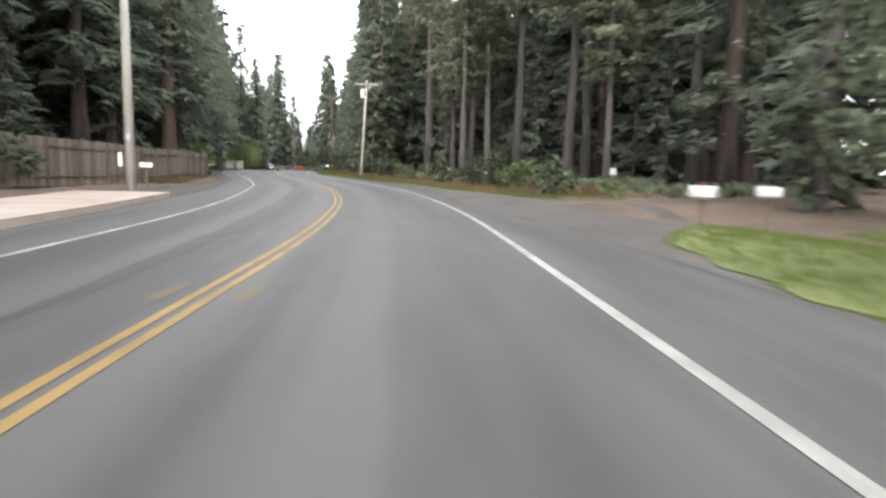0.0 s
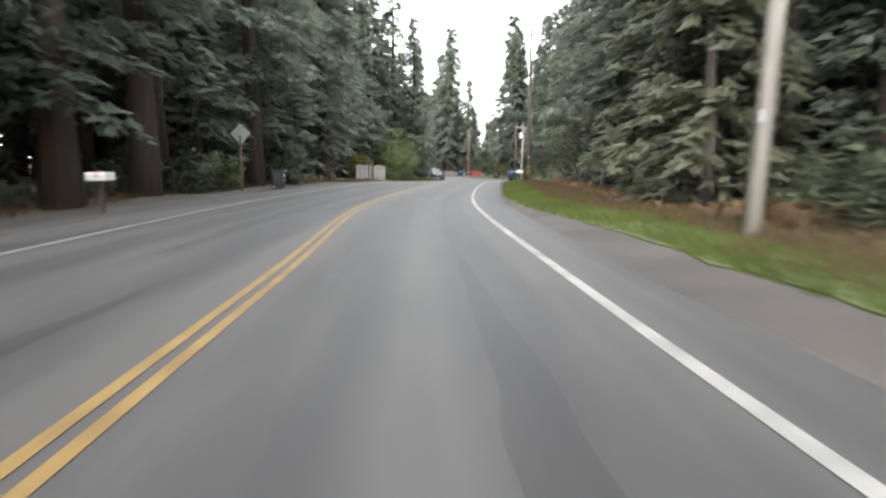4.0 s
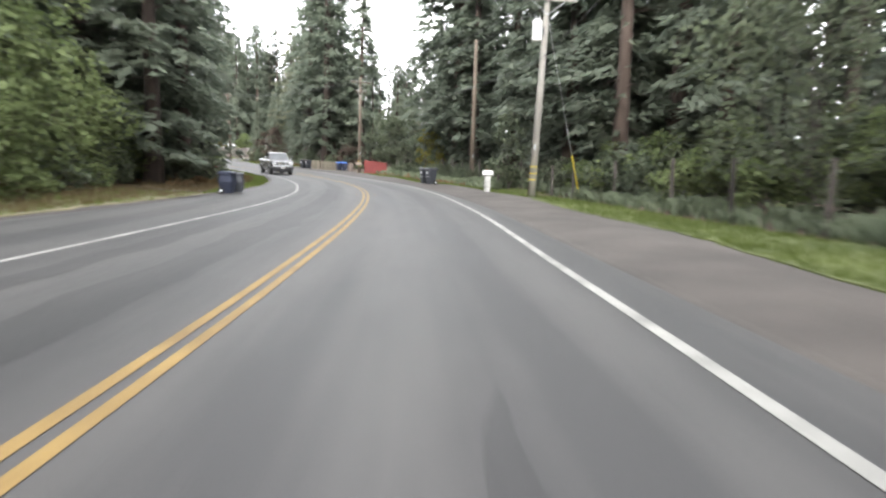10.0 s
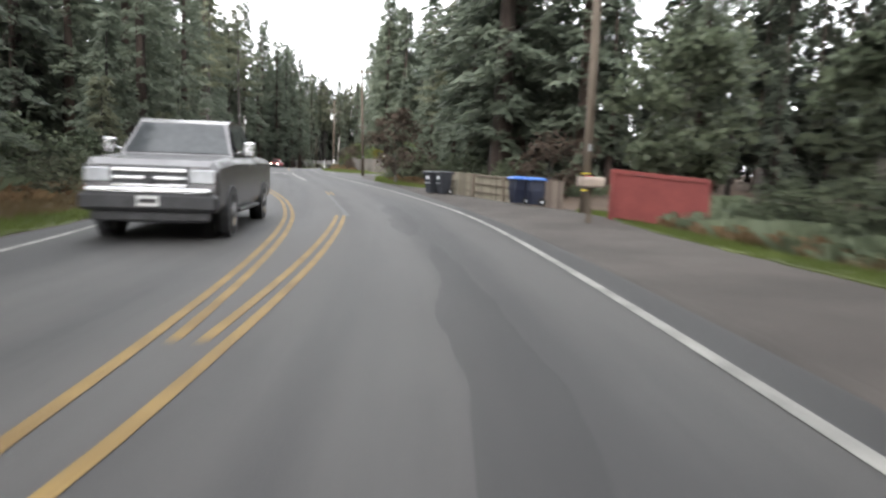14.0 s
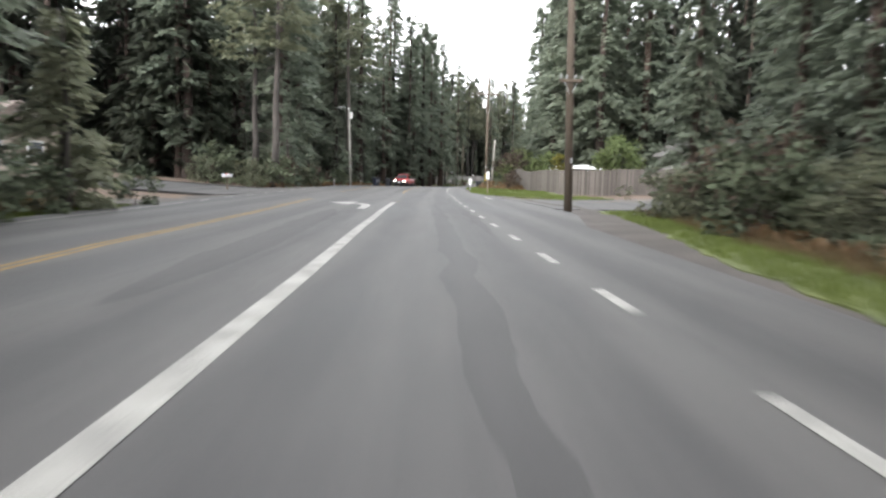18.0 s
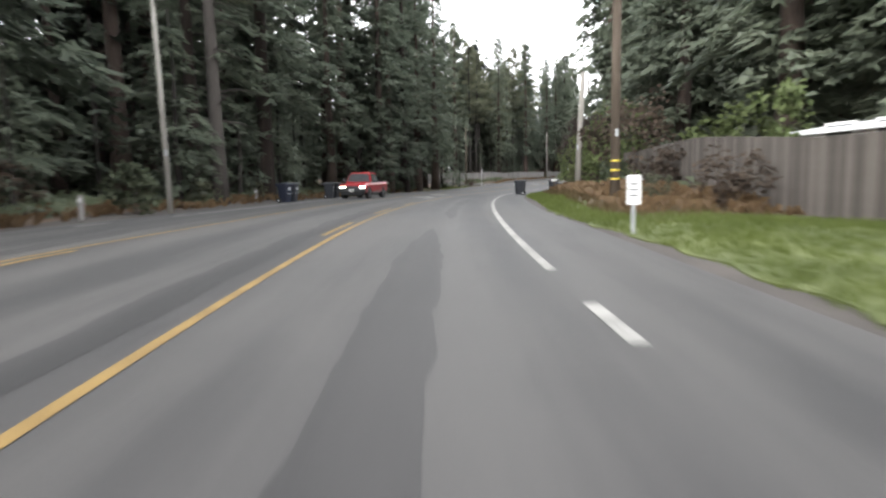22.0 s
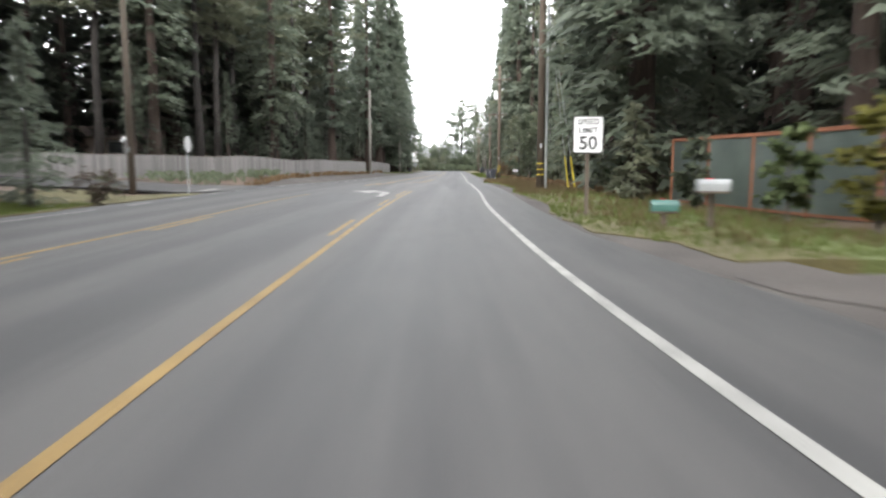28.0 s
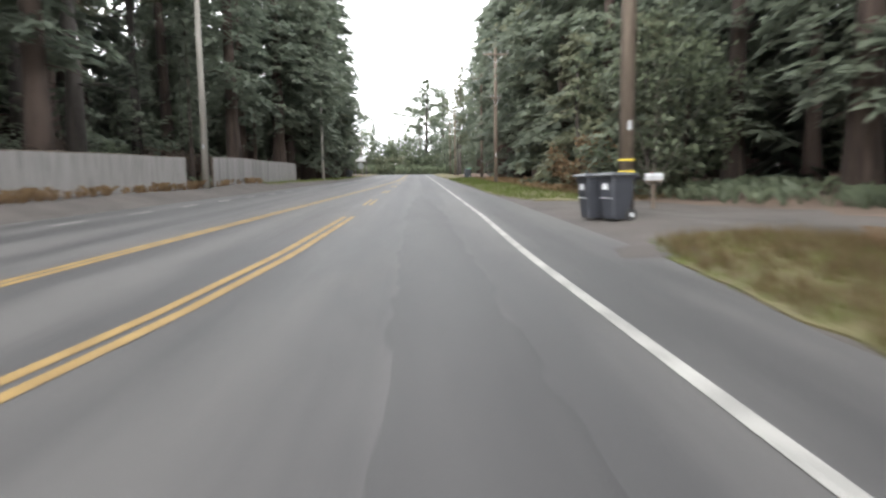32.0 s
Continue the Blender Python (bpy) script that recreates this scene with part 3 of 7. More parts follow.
def turn_arrow(s, d, back):
    """A curved left-turn arrow of white paint; back: for the oncoming side."""
    path = [(0, 0), (0, 2.1), (-0.08, 3.2), (-0.32, 4.0), (-0.85, 4.6)]
    v, f = [], []
    for k, (x, y) in enumerate(path):
        a, b = path[max(k - 1, 0)], path[min(k + 1, len(path) - 1)]
        t = Vector((b[0] - a[0], b[1] - a[1])).normalized()
        w = (0.15, 0.17, 0.2, 0.3, 0.4)[k]
        v += [(x - t.y * w, y + t.x * w), (x + t.y * w, y - t.x * w)]
        if k:
            i = len(v) - 4
            f.append((i, i + 1, i + 3, i + 2))
    i = len(v)
    v += [(-0.72, 6.2), (-0.8, 3.0), (-1.95, 5.1)]
    f.append((i, i + 2, i + 1))
    out = []
    for x, y in v:
        px, py, pz, _ = place(s + (-y if back else y), d + (-x if back else x))
        out.append((float(px), float(py), float(pz) + 0.007))
    sh = Shape()
    sh.v, sh.f = out, [tuple(reversed(p)) for p in f]
    return part("turn_arrow", sh, white_paint, road, "white curved left-turn arrow")


turn_arrow(246.6, -2.5, False)
turn_arrow(308.2, -2.55, False)
turn_arrow(325.4, -4.75, True)
turn_arrow(368.9, -2.6, False)
# ghosts of older dashes beside the centre line
for s0 in (5.7, 16.2, 47.3, 155.0, 171.4):
    for k in (-0.38, 0.38):
        line_strip("faded_dash", s0, s0 + 0.7, shifted(centre_line, k), 0.13, faded_paint)


def seal(s0, s1, d, width, name="sealed_crack", material=None):
    """A poured tar band with an uneven edge."""
    w = lambda s: width * np.array([0.7 + 0.6 * noise.noise((q * 0.9, s0, 2.2)) for q in np.atleast_1d(s)])
    m = lambda s: d(s) + np.array([0.05 * noise.noise((q * 0.5, s0, 8.1)) for q in np.atleast_1d(s)])
    return strip(name, s0, s1, lambda s: m(s) - w(s), lambda s: m(s) + w(s), material or tar, road, 0.004, 0.3)


seal(193.3, 203.4, over([(193, -1.0), (198, -1.19), (206, -1.15)]), 0.075)
seal(250, 276, over([(250, 2.95), (254, 3.2), (267, 3.33), (276, 3.65)]), 0.035)


def stain(s0, s1, d0, d1, width, material=None, name="damp_patch"):
    """A worn or damp streak in the lane, from d0 to d1, thin at both ends and uneven at its edges."""
    u = lambda s: np.clip((np.atleast_1d(s) - s0) / (s1 - s0), 0, 1)
    n = lambda s, k: np.array([noise.noise((q * 0.55, s0, k)) + 0.5 * noise.noise((q * 1.7, s0, k + 3)) for q in np.atleast_1d(s)])
    mid = lambda s: d0 + (d1 - d0) * u(s) + 0.10 * n(s, 1.0)
    w = lambda s: width * np.minimum(1, 5 * np.minimum(u(s), 1 - u(s)))**0.6
    return strip(name, s0, s1, lambda s: mid(s) - w(s) * (1 + 0.3 * n(s, 5.0)), lambda s: mid(s) + w(s) * (1 + 0.3 * n(s, 9.0)), material or damp_asphalt, road, 0.003, 0.3, sheet=True)


for s0, s1, d0, d1, w in ((20, 62, 0.75, 0.55, 0.22), (78, 112, -0.35, -0.2, 0.2), (112, 131, 0.25, 0.5, 0.22), (160, 188, 0.55, 0.5, 0.28), (189, 198, 0.2, 0.4, 0.3), (222, 252, 0.45, 0.35, 0.22), (236, 262, 1.45, 1.3, 0.16), (262, 284, -0.5, -0.3, 0.3), (287, 295, 0.0, 0.0, 0.16), (295, 306, 0.05, 0.22, 0.22), (307, 318, 0.1, 0.2, 0.38),
                          (376, 425, 0.35, 0.1, 0.5), (4, 60, -2.9, -2.7, 0.3), (62, 118, -3.6, -3.3, 0.32), (66, 108, -5.3, -5.2, 0.25), (120, 172, -2.7, -2.6, 0.34), (118, 160, -4.0, -3.7, 0.22), (272, 330, -6.9, -6.8, 0.3), (270, 300, -2.6, -2.8, 0.25), (372, 392, -3.5, -4.6, 0.45), (228, 246, -2.9, -3.4, 0.4)):
    stain(s0, s1, d0, d1, w)
stain(388, 399, -2.6, -3.6, 0.18, pale_asphalt, "dusty_streak")


# ---- shoulders, verges, side streets ----
strip("shoulder", -60, 546, left_edge, lambda s: left_edge(s) - 2.9, dirt_shoulder, road, -0.015, 1.0, 8, sheet=True, wobble=0.9, label="bare dirt shoulder")
strip("shoulder", -60, 546, right_edge, lambda s: dirt_end(s) + 0.5, dirt_shoulder, road, -0.010, 1.0, 14, sheet=True, wobble=0.3, label="bare dirt shoulder")
strip("driveway", 109, 123, lambda s: dirt_end(s) - 0.6, lambda s: dirt_end(s) + 4.4, dirt_shoulder, road, 0.0, 1.0, 3, sheet=True, wobble=0.8, label="packed dirt drive")
strip("driveway", 404, 419, lambda s: dirt_end(s) - 0.6, lambda s: dirt_end(s) + 4, dirt_shoulder, road, 0.0, 1.0, 3, sheet=True, wobble=0.8, label="packed dirt drive")
strip("driveway", 336, 350, lambda s: dirt_end(s) - 0.6, lambda s: dirt_end(s) + 5, dirt_shoulder, road, 0.0, 1.0, 3, sheet=True, wobble=0.8, label="packed dirt drive")
for a, b, d1 in ((62, 100, 3.5), (100, 136, 6.5), (152, 162, 4), (296, 330, 2.5)):
    strip("driveway", a, b, left_edge, lambda s, k=d1: left_edge(s) - k, dirt_shoulder, road, 0.0, 1.0, 3, sheet=True, wobble=1.0, label="packed dirt drive")


def verge(a, b, right, d0, d1, material, lift=0.012, label="rough grass verge"):
    e, k = (dirt_end, 1) if right else (left_edge, -1)
    ragged = lambda s: np.array([0.22 * noise.noise((q * 0.8, d0, 1.3)) + 0.12 * noise.noise((q * 2.7, d0, 5.3)) for q in np.atleast_1d(s)])
    ob = strip("verge", a, b, lambda s: e(s) + k * (d0 + ragged(s)), lambda s: e(s) + k * d1, material, None, lift, 0.5, 7, sheet=True, wobble=0.7 * k, thick=0.2)
    return tagged(ob, label, "verge", kind="structure")


verge(-20, 13, True, 0.0, 4.6, grass_ground)
verge(26, 62, True, 0.0, 1.3, grass_ground)
verge(26, 62, True, 1.2, 4.5, olive_ground, 0.008, "dry brown grass verge")
verge(60, 108, True, 0.0, 1.5, grass_ground)
verge(60, 108, True, 1.4, 5.5, dry_ground, 0.008, "dry brown grass verge")
verge(123, 167, True, 0.0, 3.0, grass_ground)
verge(166, 199, True, 0.0, 0.9, grass_ground)
verge(214, 248, True, 0.0, 1.2, grass_ground)
verge(214, 248, True, 1.1, 4.0, dry_ground, 0.008, "dry brown grass bank")
verge(265, 287, True, 0.0, 7.0, grass_ground)
verge(285, 337, True, 0.0, 1.1, grass_ground)
verge(284, 314, True, 1.0, 5.5, dry_ground, 0.008, "dry brown bracken verge")
verge(313, 337, True, 1.0, 7.0, olive_ground, 0.008, "dry yellowing grass verge")
verge(351, 373, True, 0.0, 1.6, olive_ground)
verge(351, 373, True, 1.5, 6.5, grass_ground, 0.008)
verge(372, 406.4, True, 0.0, 2.0, olive_ground, label="yellowing grass verge")
verge(372, 406.4, True, 1.9, 6.0, dry_ground, 0.008, "dry brown grass verge")
verge(419, 546, True, 0.0, 3.2, olive_ground)
verge(122, 156, False, 1.0, 13.0, straw_ground, label="mown yellowing grass field")
verge(156, 246, False, 0.3, 1.3, grass_ground)
verge(158, 246, False, 1.2, 5.0, dry_ground, 0.008, "dry brown grass bank")
verge(346, 372.5, False, 0.6, 6.5, olive_ground)
verge(440, 560, False, 1.4, 3.4, olive_ground)
verge(40, 66, False, 1.3, 4.2, dry_ground)
side = strip("side_street", 250, 263, lambda s: right_edge(s) - 0.3, 48, asphalt, None, 0.02, 1.0, 12, sheet=True, thick=0.16)
tagged(side, "narrow asphalt side street joining the road", "street", kind="structure")
side2 = strip("side_street", 259, 273, -48, lambda s: left_edge(s) + 0.3, asphalt, None, 0.02, 1.0, 12, sheet=True, thick=0.16)
tagged(side2, "narrow asphalt side street joining the road", "street", kind="structure")
side3 = strip("side_street", 373.5, 383, -50, lambda s: left_edge(s) + 0.3, asphalt, None, 0.02, 1.0, 12, sheet=True, thick=0.16)
tagged(side3, "narrow asphalt side street joining the road", "street", kind="structure")
strip("stop_line", 260.4, 264.2, lambda s: 3.62 + (264.2 - s) * 0.04, lambda s: 3.85 + (264.2 - s) * 0.04, white_paint, road, 0.012, 0.5)
strip("stop_line", 263.9, 265.3, lambda s: 3.55 + (s - 263.9) * 1.2, lambda s: 3.95 + (s - 263.9) * 1.2, white_paint, road, 0.05, 0.3)
strip("worn_line", 261.75, 261.95, 5.9, 8.1, white_paint, side, 0.07, 0.2, 4, sheet=True)
strip("centre_line", 260.4, 260.58, 4.2, 30.0, yellow_paint, side, 0.10, 0.15, 24, sheet=True)
strip("stop_line", 374.5, 379, -12.4, -11.9, white_paint, side3, 0.045, 1.0, sheet=True)
apron = strip("pavement", -4, 23.5, lambda s: left_edge(s) - 0.5, lambda s: left_edge(s) - 3.6, concrete, None, 0.10, 1.0, 2, thick=0.25)
tagged(apron, "pale concrete apron with a low kerb", "pavement", kind="structure")


# ---- trees ----
def leafy(v, f, normals, material):
    """A crown's mesh, with normals that follow its masses, so that it shades as foliage and not as loose blades."""
    me = bpy.data.meshes.new("crown")
    me.from_pydata(v, [], f)
    me.materials.append(material)
    me.polygons.foreach_set("use_smooth", [True] * len(me.polygons))
    me.update()
    me.normals_split_custom_set_from_vertices(normals)
    return me


def spray(v, f, nv, base, out, side, length, width, droop, rng, fingers, normal):
    """One spray of foliage: a fan of tapering twigs, or a plain kite for far trees."""
    for k in range(fingers):
        i = len(v)
        turn = (k - (fingers - 1) / 2) * 0.6 + rng.uniform(-0.25, 0.25)
        far = length * (rng.uniform(0.6, 1.0) if fingers > 1 else 1.0)
        go = (out + side * turn).normalized()
        across = Vector((-go.y, go.x, 0)) * width * (0.55 if fingers > 1 else 1.0) + Vector((0, 0, rng.uniform(-0.5, 0.5) * width))
        root = base + go * far * (0.3 if fingers > 1 else 0.45) + Vector((0, 0, -droop * far * 0.2))
        tip = base + go * far + Vector((0, 0, -droop * far))
        if fingers > 1:
            v += [tuple(root + across - go * far * 0.3), tuple(root - across - go * far * 0.18), tuple(tip)]
            f.append((i, i + 1, i + 2))
        else:
            v += [tuple(base), tuple(root + across), tuple(tip), tuple(root - across)]
            f.append((i, i + 1, i + 2, i + 3))
        nv += [normal] * (len(v) - i)


def conifer_meshes(seed, height, base, spread, boughs, sprays, size, bark, leaf, trunk_r, lean=0.0, bare=0, top_blunt=0.15, droop=0.35, ragged=0.35, fingers=3, taper=0.75):
    """Trunk with stub branches, and a crown of drooping boughs built from many sprays; taper: low for a columnar crown."""
    rng = random.Random(seed)
    trunk = Shape()
    n = 7
    pts = [(lean * (k / n)**2 * height * 0.1 + rng.uniform(-0.06, 0.06), rng.uniform(-0.06, 0.06), height * k / n - 0.3 * (k == 0)) for k in range(n + 1)]
    rad = [trunk_r * (1.35 if k == 0 else 1.0) * (1 - 0.92 * k / n) + 0.02 for k in range(n + 1)]
    trunk.tube(pts, rad, 9)
    for _ in range(bare):
        z = rng.uniform(2.5, max(base, 3) + 0.25 * (height - base))
        a, ln = rng.uniform(0, 6.28), rng.uniform(0.8, 2.6)
        d = Vector((math.cos(a), math.sin(a), rng.uniform(-0.25, 0.35)))
        p = Vector((0, 0, z))
        trunk.tube([p, p + d * ln * 0.5, p + d * ln + Vector((0, 0, -0.15 * ln))], [0.045, 0.03, 0.008], 4, False)
    v, f, nv = [], [], []
    lobes = [rng.uniform(0.72, 1.12) for _ in range(24)]
    for k in range(boughs):
        u = (k + rng.random()) / boughs
        z = base + (height * 1.01 - base) * u
        a = rng.uniform(0, 6.28)
        lobe = lobes[int(u * 5.99) * 4 + int(a / 6.2801 * 4)]
        reach = spread * ((1 - u)**taper + top_blunt * (1 - u)) * lobe * (1 - ragged * rng.random()) * min(1.0, 0.55 + 2.2 * u)
        reach = max(reach, 0.3 + 0.1 * spread)
        d = Vector((math.cos(a), math.sin(a), 0))
        side = Vector((-d.y, d.x, 0))
        start = Vector((lean * (z / height)**2 * height * 0.1, 0, z))
        sag = droop * rng.uniform(0.5, 1.4)
        m = max(4, int(sprays * (0.3 + 0.7 * reach / spread)))
        for j in range(m):
            t = 0.12 + 0.88 * ((j + rng.random()) / m)**0.75
            p = start + d * reach * t + Vector((0, 0, reach * (0.18 * t - sag * t * t)))
            w = (1 - t) * 0.5 + 0.16
            off = rng.uniform(-1, 1)
            p += side * off * reach * w * 0.6 + Vector((0, 0, rng.uniform(-0.45, 0.2) * size))
            o = (d * rng.uniform(0.2, 1) + side * rng.uniform(-1, 1)).normalized()
            normal = (d * (0.3 + 0.45 * t) + side * off * 0.3 + Vector((rng.gauss(0, 0.16), rng.gauss(0, 0.16), 1.0 - 0.35 * t))).normalized()
            spray(v, f, nv, p, o, Vector((-o.y, o.x, 0)), size * rng.uniform(0.6, 1.25), size * rng.uniform(0.2, 0.36), rng.uniform(0.1, 0.85), rng, fingers, tuple(normal))
    return trunk.mesh("trunk", bark, True), leafy(v, f, nv, leaf)


def broadleaf_meshes(seed, height, spread, clumps, leaves, size, bark, leaf, trunk_r=0.18, low=0.25, flat=0.8):
    """Trunk with forking limbs, and a crown of leaf clumps with gaps between them."""
    rng = random.Random(seed)
    trunk = Shape()
    fork = height * low
    trunk.tube([(0, 0, -0.2), (0.05, 0.03, fork * 0.6), (0, 0.05, fork)], [trunk_r * 1.2, trunk_r, trunk_r * 0.85], 8)
    v, f, nv = [], [], []
    for c in range(clumps):
        a, q = rng.uniform(0, 6.28), rng.random()**0.5
        z = fork + (height - fork) * (0.08 + 0.88 * rng.random())
        bulge = math.sin(math.pi * min(1, max(0.12, (z - fork * 0.6) / (height * 1.04 - fork * 0.6))))**0.7
        centre = Vector((math.cos(a) * spread * q * bulge, math.sin(a) * spread * q * bulge, z))
        if c % 4 == 0:
            bend = Vector((rng.uniform(-0.25, 0.25), rng.uniform(-0.25, 0.25), rng.uniform(-0.1, 0.2))) * spread
            trunk.tube([(0, 0, fork * rng.uniform(0.7, 1.0)), tuple(centre * 0.3 + bend * 0.5 + Vector((0, 0, fork * 0.6))), tuple(centre * 0.68 + bend + Vector((0, 0, fork * 0.25))), tuple(centre)], [trunk_r * 0.38, trunk_r * 0.2, trunk_r * 0.1, 0.006], 5, False)
        r = spread * rng.uniform(0.2, 0.36)
        for _ in range(leaves):
            o = Vector((rng.gauss(0, 1), rng.gauss(0, 1), rng.gauss(0, flat)))
            o = o.normalized() * r * (0.55 + 0.5 * rng.random())
            o.z *= flat
            p = centre + o
            d = Vector((rng.gauss(0, 1), rng.gauss(0, 1), rng.gauss(-0.3, 0.5))).normalized()
            sd = d.cross(Vector((rng.gauss(0, 1), rng.gauss(0, 1), rng.gauss(0, 1)))).normalized()
            i, ln = len(v), size * rng.uniform(0.6, 1.3)
            v += [tuple(p), tuple(p + d * ln * 0.5 + sd * ln * 0.32), tuple(p + d * ln), tuple(p + d * ln * 0.5 - sd * ln * 0.32)]
            f.append((i, i + 1, i + 2, i + 3))
            away = (o.normalized() + Vector((centre.x, centre.y, 0)) / max(spread, 0.1) * 0.5 + Vector((rng.gauss(0, 0.2), rng.gauss(0, 0.2), 0.35))).normalized()
            nv += [tuple(away)] * 4
    return trunk.mesh("trunk", bark, True), leafy(v, f, nv, leaf)


def tree(name, meshes, label, group):
    t = thing(name, label, "tree", group)
    part("trunk", meshes[0], None, t)
    part("crown", meshes[1], None, t)
    return t


PLAN_TREES = []
SHRUB, ALDER = [], []


def stature(s, d):
    """How tall the wood grows along the road."""
    right = np.interp(s, [-60, 110, 150, 178, 185, 192, 212, 222, 240, 262, 600], [1, 1, 1, 0.95, 0.55, 0.42, 0.42, 0.58, 0.58, 1.0, 1])
    left = np.interp(s, [-60, 110, 162, 178, 195, 240, 262, 480, 505, 600], [1.05, 1.05, 1.0, 0.8, 0.66, 0.75, 1.0, 1, 0.6, 0.55])
    right = right * np.where((np.asarray(s) > 252) & (np.asarray(s) < 292) & (np.asarray(d) > 15), 0.42, 1.0)
    right = right * np.where((np.asarray(s) > 132) & (np.asarray(s) < 155) & (np.asarray(d) > 10), 0.3, 1.0) * np.where((np.asarray(s) > 188) & (np.asarray(s) < 204) & (np.asarray(d) > 12), 0.65, 1.0)
    return np.where(np.asarray(d) > 0, right, left)


def grown(proto, s, d, scale=1.0, turn=0.0, tilt=0.0, used=[None]):
    """Plants a tree; the prototype itself takes the first place."""
    PLAN_TREES.append((s, d))
    if proto not in SHRUB + ALDER + CEDAR:
        scale *= float(stature(s, d))
    m = stand(s, d, turn) @ pose(0, 0, -0.1, tilt, 0, 0) @ Matrix.Scale(scale, 4)
    if proto in planted:
        return copy_thing(proto, m)
    planted.add(proto)
    proto.matrix_basis = m
    return proto


planted = set()
FIR = [tree("fir_tree", conifer_meshes(11 + k, h, b, sp, 150, 30, 0.66, bark_red, needles, r, bare=6), "tall dark fir with drooping boughs and reddish trunk", "roadside conifers")
       for k, (h, b, sp, r) in enumerate([(27, 1.8, 4.8, 0.42), (31, 3.0, 5.2, 0.5), (24, 1.2, 4.4, 0.36), (29, 5.0, 4.6, 0.45)])]
PINE = [tree("pine_tree", conifer_meshes(31 + k, h, b, sp, 64, 34, 0.62, bark_grey, needles_warm, r, bare=26, top_blunt=0.6, droop=0.15, ragged=0.6), "tall bare-stemmed pine with a ragged high crown", "roadside pines")
        for k, (h, b, sp, r) in enumerate([(24, 11, 4.0, 0.3), (27, 13, 4.2, 0.34), (22, 8, 4.0, 0.27)])]
REDWOOD = [tree("redwood_tree", conifer_meshes(51 + k, h, b, sp, 100, 30, 0.66, bark_red, needles, r, bare=14), "thick straight redwood with a high narrow crown", "roadside redwoods")
           for k, (h, b, sp, r) in enumerate([(33, 12, 4.0, 0.62), (30, 9, 3.8, 0.55)])]
CEDAR = [tree("cedar_tree", conifer_meshes(61 + k, h, b, sp, 170, 30, 0.62, bark_red, needles, r, droop=0.45, ragged=0.22, top_blunt=0.1, taper=0.5), "dark columnar conifer, densely foliaged almost to the ground", "dense columnar conifers")
         for k, (h, b, sp, r) in enumerate([(21, 1.0, 3.3, 0.4), (22, 2.5, 3.7, 0.45)])]
YOUNG = [tree("young_fir", conifer_meshes(71 + k, h, 0.4, sp, 64, 22, 0.5, bark_grey, needles_warm if k == 1 else needles, 0.14, bare=0), "young fir, foliaged down to the ground", "young conifers")
         for k, (h, sp) in enumerate([(9, 2.8), (7, 2.5), (12, 3.2)])]
ALDER += [tree("broadleaf_tree", broadleaf_meshes(81 + k, h, sp, 62, 66, 0.27, bark_pale, leaf, 0.14, low=0.07), "leafy broadleaf tree in light green leaf", "broadleaf trees")
         for k, (h, sp, leaf) in enumerate([(7.5, 3.6, leaves_fresh), (9.5, 4.0, leaves_fresh), (8.5, 3.8, leaves_dark)])]
for k, (h, sp, leaf, what) in enumerate([(2.2, 1.5, leaves_dark, "dark green shrub"), (2.8, 1.7, needles_warm, "olive green shrub"), (1.7, 1.3, leaves_fresh, "light green shrub"), (2.4, 1.6, leaves_brown, "leafless brown shrub")]):
    tm, cm = broadleaf_meshes(101 + k, h, sp, 20, 52, 0.20, bark_grey, leaf, 0.05, 0.08, 0.9)
    b = thing("shrub", "dense " + what + " at the wood's edge", "shrub", "roadside shrubs")
    part("stem", tm, None, b)
    part("foliage", cm, None, b)
    SHRUB.append(b)

# open places where no tree stands: s from, s to, d from, d to
OPEN = [(-10, 22, 4, 13), (262, 286, 22, 60), (108, 120, 4, 14), (247, 266, 4, 48), (256, 276, -50, -9), (354, 381, -52, -9), (137, 160, -15, -5), (402, 420, 4, 12), (336, 352, 3, 16),
        (60, 80, -16, -6), (100, 158, -17.5, -6), (262, 300, 3, 13), (185, 205, 4, 11), (350, 370, 4, 12),
        (381, 388, -27, -9), (388, 396, -21.5, -9), (396, 404, -18.5, -9), (404, 416, -16, -9), (416, 458, -13, -8)]


def is_open(s, d):
    return any(a <= s <= b and c <= d <= e for a, b, c, e in OPEN)


def scatter(seed, s0, s1, d0, d1, count, kinds, scale=(0.85, 1.2), gap=2.2):
    rng = random.Random(seed)
    done = 0
    for _ in range(count * 12):
        if done >= count:
            break
        s, d = rng.uniform(s0, s1), rng.uniform(d0, d1)
        if is_open(s, d) or any(abs(s - a) < gap and abs(d - b) < gap for a, b in PLAN_TREES):
            continue
        grown(rng.choice(kinds), s, d, rng.uniform(*scale), rng.uniform(0, 360), rng.uniform(-1.5, 1.5))
        done += 1


# right-hand side
scatter(1, 20, 66, 9.5, 17, 14, PINE + PINE + FIR[1:2], gap=2.0)
scatter(2, 24, 66, 17, 26, 10, PINE + FIR)
scatter(3, 66, 112, 11, 20, 16, FIR + PINE)
scatter(4, 112, 190, 13, 24, 20, FIR + REDWOOD)
scatter(5, 190, 245, 11.5, 22, 16, FIR + PINE[:1] + REDWOOD)
scatter(6, 302, 336, 15, 28, 11, REDWOOD + FIR)
scatter(7, 312, 345, 12, 20, 6, FIR + REDWOOD)
scatter(8, 362, 440, 9.5, 20, 24, REDWOOD + FIR + PINE[:1])
scatter(9, 440, 540, 8, 22, 20, FIR + PINE)
